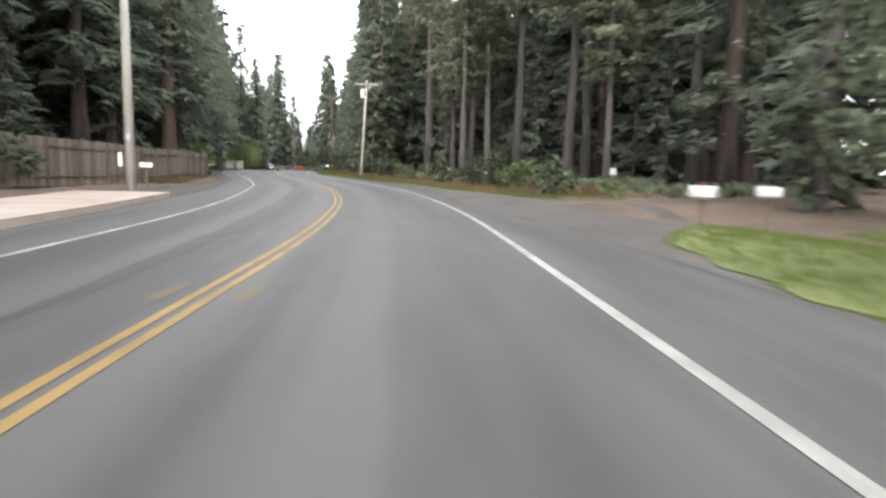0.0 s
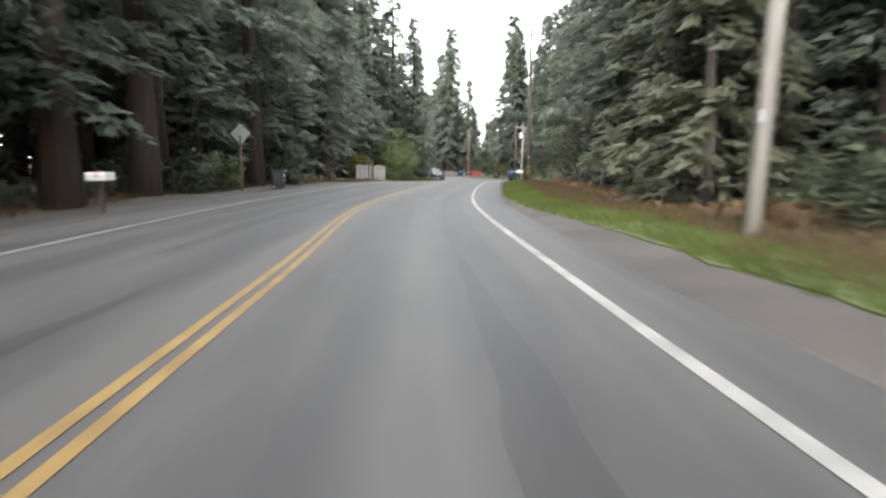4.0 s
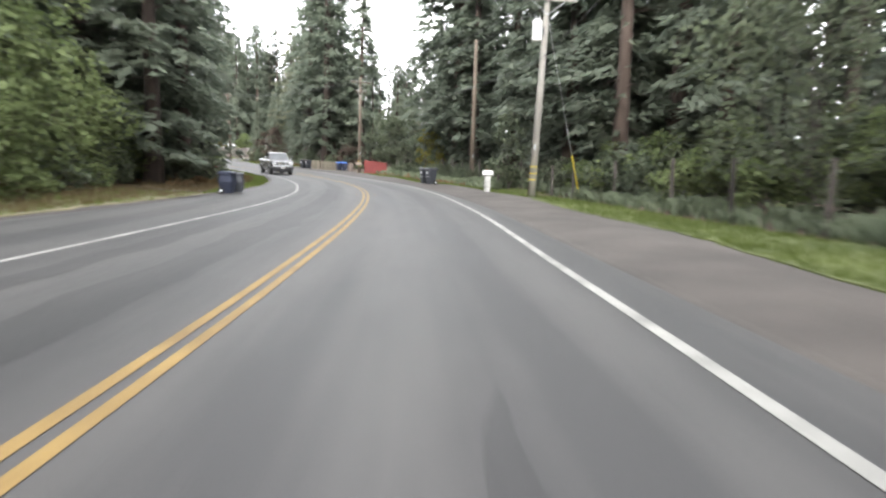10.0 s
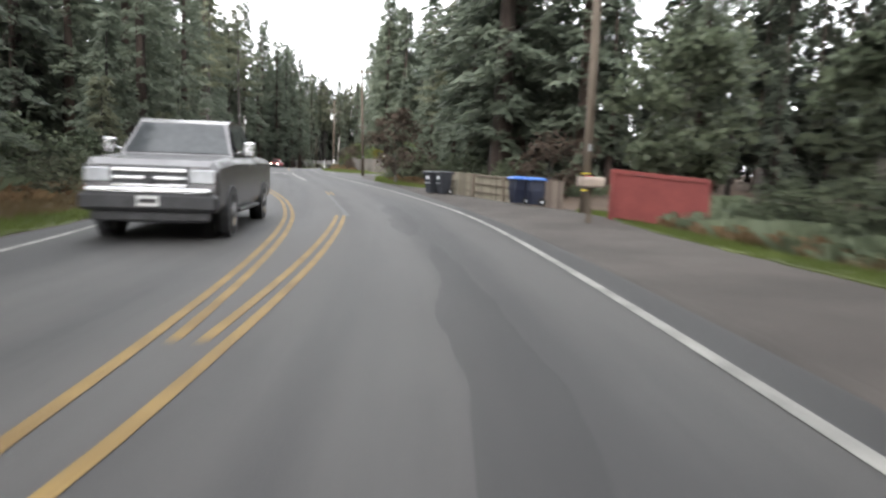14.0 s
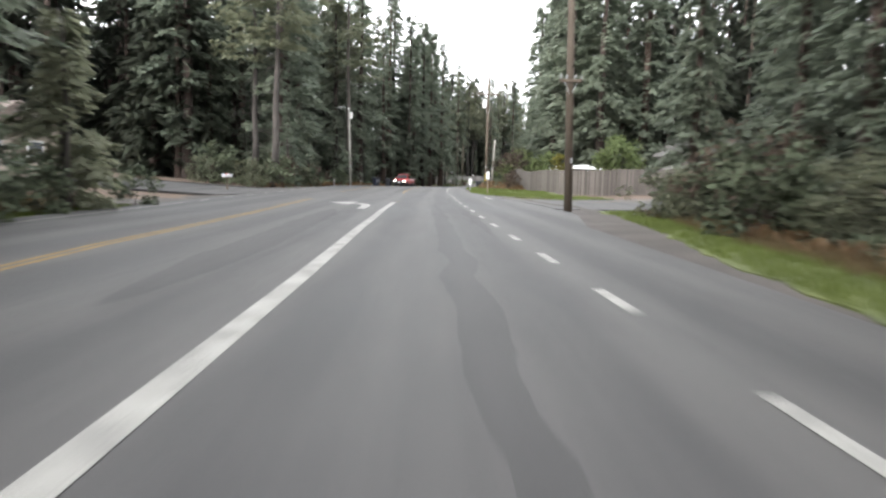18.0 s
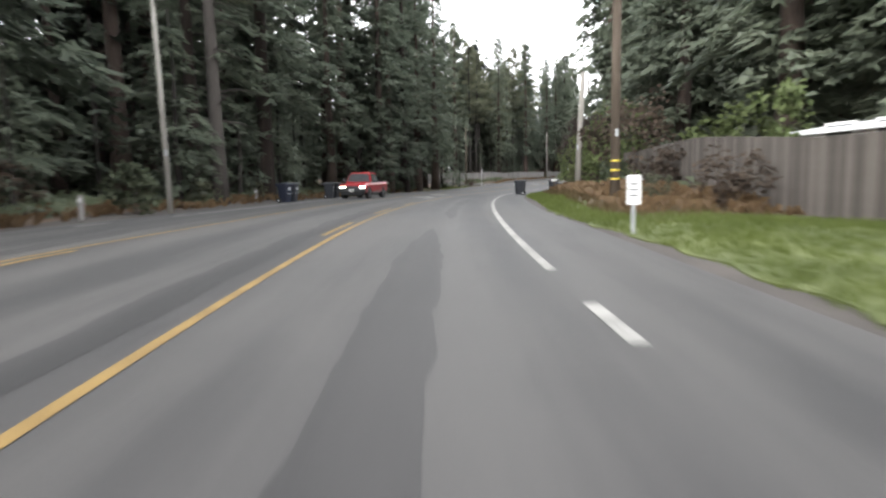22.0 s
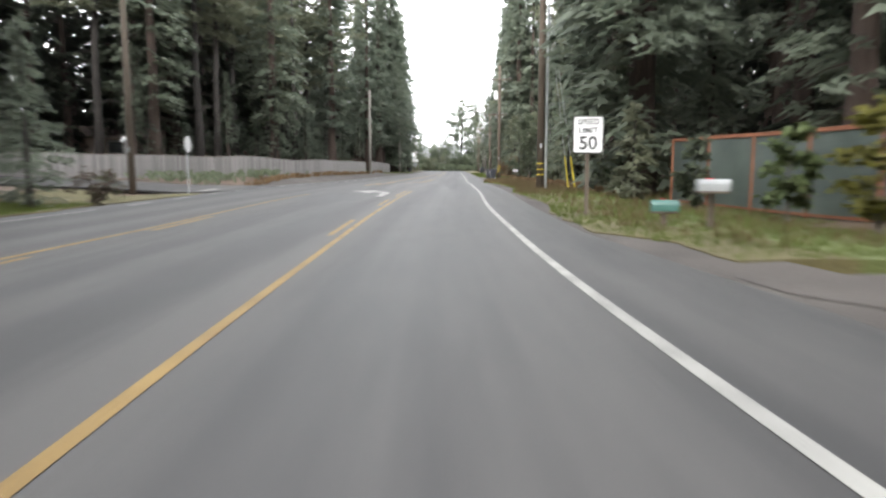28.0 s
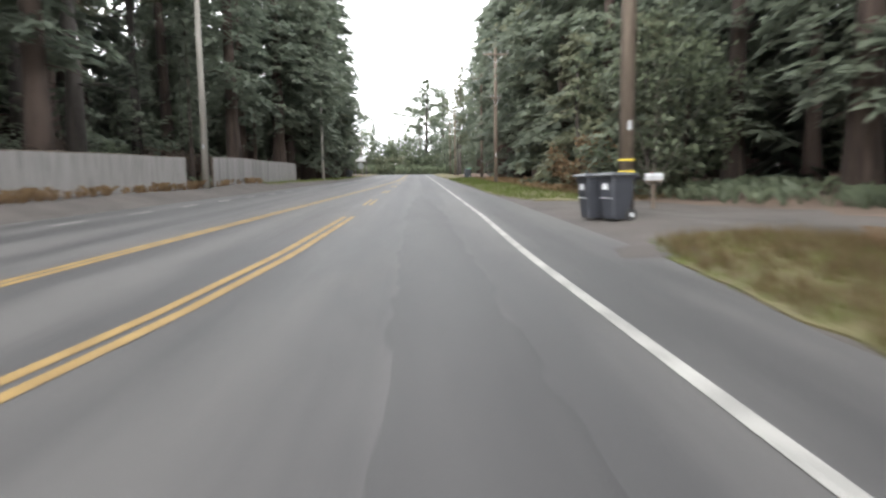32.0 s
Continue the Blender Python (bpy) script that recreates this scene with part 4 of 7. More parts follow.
# left-hand side
scatter(21, -10, 66, -20, -13.5, 15, FIR + PINE[:1], gap=2.0)
scatter(22, 66, 140, -24, -12, 20, FIR + REDWOOD)
scatter(23, 140, 245, -20, -10.5, 26, FIR + YOUNG[2:])
scatter(24, 274, 345, -24, -12.5, 24, FIR + REDWOOD + PINE[:1])
scatter(25, 382, 446, -26, -13.5, 20, REDWOOD + PINE[:2] + PINE)
scatter(26, 446, 490, -20, -12, 14, FIR)
scatter(27, 490, 540, -22, -11.5, 10, FIR + PINE)


# ---- deep woods: everything behind the first rows ----
def woods(name, seed, belts, label):
    rng = np.random.RandomState(seed)
    w = thing(name, label, "woods", kind="stuff")
    protos = [conifer_meshes(200 + k, h, b, sp, 60, 12, 1.45, bark_red, needles, 0.4, fingers=1, taper=0.62, ragged=0.25) for k, (h, b, sp) in enumerate([(27, 2, 5.0), (30, 4, 5.0), (14, 0.3, 4.6)])]
    data = []
    for tm, cm in protos:
        pair = []
        for me in (tm, cm):
            co = np.empty(len(me.vertices) * 3)
            me.vertices.foreach_get("co", co)
            no = np.empty(len(me.loops) * 3)
            me.corner_normals.foreach_get("vector", no)
            at = np.empty(len(me.loops), int)
            me.loops.foreach_get("vertex_index", at)
            vn = np.zeros((len(me.vertices), 3))
            vn[at] = no.reshape(-1, 3)
            pair.append((co.reshape(-1, 3), [tuple(p.vertices) for p in me.polygons], vn))
        data.append(pair)
    spots = []
    for s0, s1, d0, d1, count in belts:
        s, d = rng.uniform(s0, s1, count), rng.uniform(d0, d1, count)
        x, y, _, _ = place(s, d)
        s2, d2, z2 = nearest(x, y)
        for k in range(count):
            if abs(d2[k]) > 15.5 and not is_open(s2[k], d2[k]):
                spots.append((x[k], y[k], z2[k] + float(side_height(s2[k], d2[k])), float(stature(s2[k], d2[k]))))
    for which, (nm, material) in enumerate((("trunks", bark_red), ("crowns", needles))):
        vs, fs, ns, base = [], [], [], 0
        r2 = np.random.RandomState(seed + 1)
        for x, y, z, tall in spots:
            co, faces, vn = data[r2.randint(3)][which]
            a, k = r2.uniform(0, 6.28), r2.uniform(0.75, 1.15) * tall
            c, sn = np.cos(a) * k, np.sin(a) * k
            vs.append(np.stack([co[:, 0] * c - co[:, 1] * sn + x, co[:, 0] * sn + co[:, 1] * c + y, co[:, 2] * k + z - 0.1], 1))
            ca, sa = np.cos(a), np.sin(a)
            ns.append(np.stack([vn[:, 0] * ca - vn[:, 1] * sa, vn[:, 0] * sa + vn[:, 1] * ca, vn[:, 2]], 1))
            fs += [tuple(i + base for i in p) for p in faces]
            base += len(co)
        me = bpy.data.meshes.new(nm)
        me.from_pydata(np.concatenate(vs).tolist(), [], fs)
        me.materials.append(material)
        me.polygons.foreach_set("use_smooth", [True] * len(me.polygons))
        me.update()
        me.normals_split_custom_set_from_vertices(np.concatenate(ns).tolist())
        ob = part(nm, me, None, w)
        tagged(ob, kind="stuff")
    for tm, cm in protos:
        bpy.data.meshes.remove(tm)
        bpy.data.meshes.remove(cm)
    return w


woods("woods", 5, [(-50, 66, 22, 48, 110), (60, 250, 20, 45, 270), (262, 352, 26, 48, 90), (352, 545, 18, 45, 190), (-40, 250, 45, 65, 60), (352, 545, 45, 62, 30)], "dense dark conifer woods to the right of the road")
woods("woods", 6, [(-60, 66, -42, -18, 130), (60, 250, -40, -19, 170), (274, 352, -48, -22, 110), (378, 400, -46, -24, 26), (400, 470, -44, -24, 60), (470, 545, -46, -22, 70), (-40, 160, -62, -40, 60), (274, 352, -62, -46, 25), (470, 545, -62, -44, 18)], "dense dark conifer woods to the left of the road")

# undergrowth along the wood's edge
scatter(70, 322, 353, -21, -14, 13, YOUNG[2:] + YOUNG[:1], (0.9, 1.5), 1.6)
scatter(71, 386, 446, -24, -15.5, 18, YOUNG[2:], (0.8, 1.3), 1.8)
scatter(72, 278, 322, -21, -14, 12, YOUNG[2:], (0.8, 1.3), 1.8)
scatter(73, 112, 168, 14, 22, 14, YOUNG[2:], (0.9, 1.4), 1.8)
scatter(74, 24, 66, 13.5, 24, 18, YOUNG[2:] + YOUNG[:1], (0.8, 1.3), 1.6)
scatter(75, -8, 60, -22, -15.5, 16, YOUNG[2:], (0.8, 1.3), 1.6)
scatter(41, 22, 66, 8.5, 12, 16, SHRUB[:3], (0.5, 1.0), 1.2)
scatter(42, 66, 112, 8.5, 11, 26, SHRUB[:2] + YOUNG[1:2], (0.7, 1.5), 1.0)
scatter(43, 112, 150, 11.5, 14, 14, SHRUB[:3] + ALDER[2:], (0.8, 1.3), 1.2)
scatter(44, 150, 190, 9.6, 12.5, 26, SHRUB[:2], (0.6, 1.1), 0.9)
scatter(45, 206, 246, 7.2, 11, 18, SHRUB[:2], (0.7, 1.3), 1.0)
scatter(46, 292, 334, 6.5, 11, 16, SHRUB, (0.7, 1.3), 1.2)
scatter(47, 362, 440, 8.0, 11, 26, SHRUB[:2] + YOUNG, (0.6, 1.2), 1.2)
scatter(48, -6, 62, -15.5, -13, 14, SHRUB[:3], (0.6, 1.0), 1.2)
scatter(49, 62, 136, -14.5, -11, 16, SHRUB[:3] + YOUNG[:1], (0.6, 1.2), 1.4)
scatter(50, 156, 246, -12.5, -9.5, 36, SHRUB[:2] + YOUNG[:2], (0.6, 1.2), 1.2)
scatter(51, 274, 346, -15, -12, 20, SHRUB[:2] + YOUNG[:1], (0.5, 1.0), 1.4)
scatter(52, 380, 440, -18, -13.5, 18, SHRUB, (0.6, 1.1), 1.4)


# ---- materials of the made things ----
pole_wood = surface("weathered_pole_wood", (0.0720, 0.0540, 0.0396), (0.1440, 0.1152, 0.0900), 1.5, 14, 0.9, 0.6, spread=0.4, stretch=(4, 4, 0.3))
pole_grey = surface("grey_pole_wood", (0.20, 0.185, 0.165), (0.34, 0.32, 0.29), 1.5, 14, 0.9, 0.5, spread=0.2, stretch=(4, 4, 0.3))
board_wood = surface("weathered_boards", (0.0553, 0.0467, 0.0416), (0.1165, 0.1028, 0.0909), 1.2, 9, 0.9, 0.5, spread=0.55, stretch=(6, 6, 0.5))
board_pale = surface("pale_new_boards", (0.1573, 0.1479, 0.1436), (0.2567, 0.2422, 0.2346), 1.2, 9, 0.85, 0.4, spread=0.5, stretch=(6, 6, 0.5))
board_tan = surface("tan_boards", (0.12, 0.105, 0.078), (0.20, 0.178, 0.135), 1.2, 9, 0.9, 0.4, spread=0.5, stretch=(6, 6, 0.5))
board_brown = surface("brown_boards", (0.085, 0.066, 0.054), (0.165, 0.132, 0.108), 1.2, 9, 0.9, 0.5, spread=0.5, stretch=(6, 6, 0.5))
red_panel = surface("red_painted_panel", (0.12, 0.022, 0.020), (0.19, 0.040, 0.035), 1.0, 12, 0.75, 0.2)
rust_wood = surface("orange_stained_wood", (0.13, 0.045, 0.020), (0.21, 0.078, 0.036), 1.5, 14, 0.8, 0.3)
green_sheet = surface("grey_green_sheeting", (0.040, 0.052, 0.046), (0.078, 0.096, 0.084), 0.8, 18, 0.55, 0.2)
bin_black = surface("black_cart_plastic", (0.018, 0.020, 0.026), (0.034, 0.037, 0.046), 2.5, 40, 0.55, 0.15, spread=0.4)
bin_navy = surface("dark_blue_cart_plastic", (0.009, 0.012, 0.026), (0.016, 0.021, 0.042), 2.5, 40, 0.55, 0.15)
lid_blue = surface("blue_lid_plastic", (0.035, 0.12, 0.42), (0.06, 0.18, 0.55), 2.5, 40, 0.45, 0.1)
lid_green = surface("green_lid_plastic", (0.05, 0.17, 0.09), (0.09, 0.25, 0.14), 2.5, 40, 0.45, 0.1)
lid_black = surface("black_lid_plastic", (0.020, 0.022, 0.026), (0.038, 0.040, 0.046), 2.5, 40, 0.5, 0.1)
label_white = surface("pale_sticker", (0.45, 0.46, 0.48), (0.62, 0.63, 0.65), 6, 60, 0.6, 0.05)
box_white = surface("white_enamel", (0.55, 0.55, 0.54), (0.72, 0.72, 0.70), 2.5, 30, 0.45, 0.1)
box_green = surface("green_enamel", (0.03, 0.10, 0.085), (0.05, 0.15, 0.12), 2.5, 30, 0.45, 0.1)
galvanised = surface("galvanised_steel", (0.36, 0.37, 0.38), (0.52, 0.53, 0.54), 4, 40, 0.5, 0.1, metal=0.6)
dark_metal = surface("dark_metal", (0.030, 0.030, 0.032), (0.060, 0.060, 0.064), 4, 40, 0.5, 0.1)
wire_black = surface("black_cable", (0.020, 0.020, 0.020), (0.035, 0.035, 0.035), 4, 40, 0.6, 0.0)
guard_yellow = surface("yellow_plastic", (0.52, 0.40, 0.03), (0.68, 0.54, 0.06), 3, 40, 0.5, 0.1)
sign_white = surface("sign_white", (0.66, 0.66, 0.65), (0.78, 0.78, 0.77), 2, 40, 0.5, 0.05)
sign_black = surface("sign_black", (0.012, 0.012, 0.012), (0.022, 0.022, 0.022), 2, 40, 0.5, 0.0)
sign_back = surface("sign_back_aluminium", (0.24, 0.25, 0.25), (0.34, 0.35, 0.35), 2, 30, 0.6, 0.05, metal=0.3)
sign_red = surface("sign_red", (0.36, 0.022, 0.022), (0.48, 0.035, 0.035), 2, 40, 0.5, 0.0)
rubber = surface("tyre_rubber", (0.014, 0.014, 0.014), (0.028, 0.028, 0.028), 6, 50, 0.85, 0.2)
chrome = surface("chrome", (0.55, 0.55, 0.56), (0.72, 0.72, 0.73), 3, 30, 0.22, 0.02, metal=1.0)
paint_red = surface("red_car_paint", (0.27, 0.010, 0.016), (0.34, 0.016, 0.022), 1, 8, 0.28, 0.0)
paint_grey = surface("dark_grey_car_paint", (0.16, 0.155, 0.16), (0.22, 0.215, 0.22), 1, 8, 0.25, 0.0, metal=0.6)
glass_dark = surface("tinted_glass", (0.05, 0.055, 0.06), (0.08, 0.085, 0.09), 1, 8, 0.06, 0.0)
roof_white = surface("white_metal_roof", (0.60, 0.61, 0.62), (0.74, 0.75, 0.76), 0.8, 14, 0.5, 0.1)
roof_brown = surface("brown_shingle_roof", (0.09, 0.07, 0.06), (0.17, 0.135, 0.115), 1.5, 12, 0.9, 0.5)
roof_grey = surface("grey_shingle_roof", (0.0700, 0.0665, 0.0630), (0.1260, 0.1204, 0.1155), 1.5, 12, 0.9, 0.5)
wall_grey = surface("grey_siding", (0.1320, 0.1290, 0.1230), (0.1920, 0.1872, 0.1800), 1.0, 12, 0.8, 0.2)
wall_tan = surface("tan_siding", (0.26, 0.22, 0.18), (0.36, 0.31, 0.26), 1.0, 12, 0.8, 0.2)
wall_pale = surface("pale_siding", (0.52, 0.52, 0.50), (0.66, 0.66, 0.64), 1.0, 12, 0.8, 0.2)
stone_white = surface("whitewashed_stone", (0.3360, 0.3280, 0.3120), (0.4960, 0.4880, 0.4640), 5, 20, 0.9, 0.6)


def glowing(name, colour, strength):
    m = bpy.data.materials.new(name)
    m.use_nodes = True
    b = m.node_tree.nodes["Principled BSDF"]
    b.inputs["Base Color"].default_value = (*colour, 1)
    b.inputs["Emission Color"].default_value, b.inputs["Emission Strength"].default_value = (*colour, 1), strength
    return m


headlamp_on = glowing("headlamp_lit", (1.0, 0.93, 0.8), 6.0)
indicator_on = glowing("amber_marker_lit", (1.0, 0.55, 0.06), 1.6)


# ---- fences of upright boards ----
def board_mesh(w, h, material, k):
    sh = Shape()
    top = 0.02 * (k - 1)
    i = 0
    x, y = w / 2 - 0.004, 0.011
    sh.v = [(-x, -y, 0), (x, -y, 0), (x, y, 0), (-x, y, 0), (-x, -y, h - 0.03 + top), (x, -y, h - 0.03 - top), (x, y, h - 0.03 - top), (-x, y, h - 0.03 + top),
            (-x + 0.025, -y, h), (x - 0.025, -y, h), (x - 0.025, y, h), (-x + 0.025, y, h)]
    sh.f = [(0, 1, 5, 4), (1, 2, 6, 5), (2, 3, 7, 6), (3, 0, 4, 7), (4, 5, 9, 8), (5, 6, 10, 9), (6, 7, 11, 10), (7, 4, 8, 11), (8, 9, 10, 11)]
    return sh.mesh("board", material)


def board_fence(points, height, label, material=None, width=0.14, post_material=None, rails=(0.35, 1.55), front=1, cap=False):
    """A board fence along a line of (s, d) points; every board is a piece, posts and rails stand behind."""
    material, post_material = material or board_wood, post_material or pole_wood
    p = []
    for s, d in points:
        x, y, z, _ = place(s, d)
        p.append(Vector((float(x), float(y), 0)))
    at = p[0].copy()
    at.z = float(ground_at(at.x, at.y)[0])
    fence = thing("fence", label, "fence", at=Matrix.Translation(at))
    fence.matrix_basis = Matrix.Translation(at)
    meshes = [board_mesh(width, height, material, k) for k in range(3)]
    rng = random.Random(len(points) * 7 + int(height * 100))
    spots = []
    for a, b in zip(p, p[1:]):
        n = max(1, round((b - a).length / width))
        for k in range(n):
            spots.append((a.lerp(b, (k + 0.5) / n), math.atan2((b - a).y, (b - a).x)))
    zs = ground_at([q.x for q, _ in spots], [q.y for q, _ in spots])
    zs = np.convolve(np.pad(zs, 6, mode="edge"), np.ones(13) / 13, "valid") if len(zs) > 13 else zs
    rest = Shape()
    for k, ((q, a), z) in enumerate(zip(spots, zs)):
        m = Matrix.Translation(Vector((q.x, q.y, float(z) - 0.04 + rng.uniform(-0.015, 0.015))) - at) @ Matrix.Rotation(a, 4, "Z") @ Matrix.Rotation(rng.uniform(-0.008, 0.008), 4, "Y")
        if k < 300:
            ob = new("board", meshes[rng.randrange(3)])
            ob.parent = fence
            ob.matrix_basis = m
        else:
            me = meshes[rng.randrange(3)]
            base = len(rest.v)
            rest.v += [tuple(m @ v.co) for v in me.vertices]
            rest.f += [tuple(i + base for i in f.vertices) for f in me.polygons]
    if rest.v:
        tagged(part("board_run", rest, material, fence), kind="stuff")
    step = max(2, round(2.4 / width))
    for k in range(0, len(spots), step):
        q, a = spots[k]
        off = Vector((math.sin(a), -math.cos(a), 0)) * (-0.07 * front)
        sh = Shape().box((0, 0, height / 2 - 0.1), (0.09, 0.09, height + 0.1), chamfer=0.008)
        ob = part("post", sh, post_material, fence)
        ob.matrix_basis = Matrix.Translation(Vector((q.x, q.y, float(zs[k]))) + off - at) @ Matrix.Rotation(a, 4, "Z")
        k2 = min(k + step, len(spots) - 1)
        if k2 > k:
            q2 = spots[k2][0]
            for h in rails:
                if h < height:
                    r = Shape().tube([Vector((q.x, q.y, float(zs[k]) + h)) + off * 0.6 - at, Vector((q2.x, q2.y, float(zs[k2]) + h)) + off * 0.6 - at], 0.035, 4)
                    part("rail", r, post_material, fence)
            if cap:
                r = Shape().tube([Vector((q.x, q.y, float(zs[k]) + height + 0.02)) - at, Vector((q2.x, q2.y, float(zs[k2]) + height + 0.02)) - at], 0.06, 4)
                part("cap_rail", r, post_material, fence)
    return fence


# ---- poles and wires ----
def power_pole(s, d, height, r=0.15, material=None, arms=(), transformer=0.0, bands=False, lean=(0, 0), label="", lamp=False):
    material = material or pole_wood
    p = thing("power_pole", label or "weathered wooden power pole with crossarm", "power pole", "power poles", at=stand(s, d))
    top = Vector((lean[0], lean[1], height))
    part("pole", Shape().tube([(0, 0, -0.3), tuple(top * 0.5), tuple(top)], [r * 1.15, r, r * 0.72], 10), material, p, smooth=True)
    for h, w in arms:
        c = top * (h / height)
        arm = part("crossarm", Shape().box((c.x, c.y - 0.16, c.z), (w, 0.1, 0.12), chamfer=0.012), material, p)
        for k in (-0.46, -0.2, 0.2, 0.46):
            part("insulator", Shape().tube([(c.x + k * w, c.y - 0.16, h + 0.06), (c.x + k * w, c.y - 0.16, h + 0.13), (c.x + k * w, c.y - 0.16, h + 0.24)], [0.025, 0.05, 0.03], 6), sign_back, arm)
        for k in (-1, 1):
            part("brace", Shape().tube([(c.x, c.y - 0.12, h - 0.6), (c.x + k * w * 0.3, c.y - 0.14, h - 0.05)], 0.018, 4), galvanised, p)
    if transformer:
        c = top * (transformer / height)
        t = part("transformer", Shape().tube([(c.x - 0.36, c.y - 0.1, transformer - 0.42), (c.x - 0.36, c.y - 0.1, transformer - 0.38), (c.x - 0.36, c.y - 0.1, transformer + 0.36), (c.x - 0.36, c.y - 0.1, transformer + 0.44)], [0.17, 0.21, 0.21, 0.14], 12), box_white, p, "pale grey transformer can")
        part("bracket", Shape().box((c.x - 0.18, c.y - 0.1, transformer), (0.2, 0.08, 0.3)), dark_metal, p)
        for k in (-0.08, 0.08):
            part("bushing", Shape().tube([(c.x - 0.36 + k, c.y - 0.1, transformer + 0.42), (c.x - 0.36 + k, c.y - 0.1, transformer + 0.6)], [0.035, 0.02], 6), sign_back, t)
        part("cutout", Shape().tube([(c.x + 0.2, c.y - 0.12, transformer + 0.5), (c.x + 0.45, c.y - 0.2, transformer + 0.75)], 0.04, 6), galvanised, p)
    if lamp:
        part("lamp_arm", Shape().tube([tuple(top * 0.97), tuple(top * 0.985 + Vector((-0.5, 0, 0.2))), tuple(top * 0.985 + Vector((-0.9, 0, 0.15)))], 0.03, 6), galvanised, p)
        part("lamp_head", Shape().box((top.x - 1.05, top.y, top.z * 0.985 + 0.1), (0.5, 0.22, 0.14), chamfer=0.04), sign_back, p)
        part("meter_can", Shape().tube([(0.25 + top.x, 0, height - 1.2), (0.25 + top.x, 0, height - 0.5)], 0.15, 10), box_white, p)
    if bands:
        for h in (0.74, 1.0, 1.28):
            c = top * (h / height)
            part("band", Shape().tube([(c.x, c.y, h - 0.02), (c.x, c.y, h + 0.02)], r * 1.16, 10), guard_yellow, p, "yellow reflective band")
    part("tag_plate", Shape().box((0, -r * 1.12, 2.1), (0.09, 0.012, 0.22)), galvanised, p)
    return p


def cable(name, a, b, sag, r=0.014, label="thin black overhead cable between poles"):
    pts = [Vector(a).lerp(Vector(b), k / 12) - Vector((0, 0, sag * 4 * (k / 12) * (1 - k / 12))) for k in range(13)]
    me = Shape().tube(pts, r, 5).mesh(name, wire_black)
    return tagged(new(name, me), label, "cable", "overhead cables")


def span(p, q, h1, h2, sag, offs=(-0.9, 0.9, 0.0)):
    for k in offs:
        a, b = p.matrix_basis @ Vector((k, -0.16, h1)), q.matrix_basis @ Vector((k, -0.16, h2))
        cable("overhead_cable", a, b, sag)


# ---- wheeled carts ----
def cart(body, lid, height=1.08, label="black wheeled cart"):
    c = thing("wheeled_cart", label, "wheelie bin", "wheeled carts")
    h, w, dp = height * 0.9, 0.60 * height / 1.08, 0.66 * height / 1.08
    b = Shape()
    rings = [(0.04, 0.40, 0.42), (0.10, 0.42, 0.46), (h * 0.6, 0.52, 0.57), (h * 0.92, w * 0.95, dp * 0.93), (h * 0.93, w * 1.02, dp), (h, w * 1.02, dp)]
    for z, x, y in rings:
        q = 0.05
        b.v += [(-x / 2 + q, -y / 2, z), (x / 2 - q, -y / 2, z), (x / 2, -y / 2 + q, z), (x / 2, y / 2 - q, z), (x / 2 - q, y / 2, z), (-x / 2 + q, y / 2, z), (-x / 2, y / 2 - q, z), (-x / 2, -y / 2 + q, z)]
    for r in range(len(rings) - 1):
        for k in range(8):
            b.f.append((r * 8 + k, r * 8 + (k + 1) % 8, r * 8 + 8 + (k + 1) % 8, r * 8 + 8 + k))
    b.f.append(tuple(reversed(range(8))))
    b.f.append(tuple(len(b.v) - 8 + k for k in range(8)))
    part("body", b, body, c)
    t = Shape()
    for z, k in ((h + 0.006, 1.10), (h + 0.035, 1.12), (h + 0.075, 0.95), (h + 0.10, 0.55)):
        x, y = w * k / 2, dp * k / 2
        t.v += [(-x, -y - 0.02, z), (x, -y - 0.02, z), (x, y, z), (-x, y, z)]
    for r in range(3):
        for k in range(4):
            t.f.append((r * 4 + k, r * 4 + (k + 1) % 4, r * 4 + 4 + (k + 1) % 4, r * 4 + 4 + k))
    t.f += [(3, 2, 1, 0), (12, 13, 14, 15)]
    l = part("lid", t, lid, c)
    part("handle", Shape().tube([(-w * 0.42, dp / 2 + 0.1, h - 0.02), (w * 0.42, dp / 2 + 0.1, h - 0.02)], 0.018, 6), body, c)
    for k in (-1, 1):
        wh = part("wheel", Shape().tube([(k * w * 0.36, dp * 0.32, 0.13), (k * w * 0.36 + k * 0.06, dp * 0.32, 0.13)], 0.13, 12), rubber, c)
        part("hub", Shape().tube([(k * w * 0.36 + k * 0.055, dp * 0.32, 0.13), (k * w * 0.36 + k * 0.07, dp * 0.32, 0.13)], 0.05, 8), label_white, wh)
        part("hinge", Shape().tube([(k * w * 0.3, dp / 2 + 0.03, h), (k * w * 0.42, dp / 2 + 0.03, h)], 0.022, 6), lid, c)
    part("sticker", Shape().box((0, -dp * 0.462, h * 0.78), (0.2, 0.012, 0.13)), label_white, c, "pale sticker")
    part("grip_bar", Shape().tube([(-0.2, -dp * 0.43, h * 0.52), (0.2, -dp * 0.43, h * 0.52)], 0.014, 6), galvanised, c)
    return c


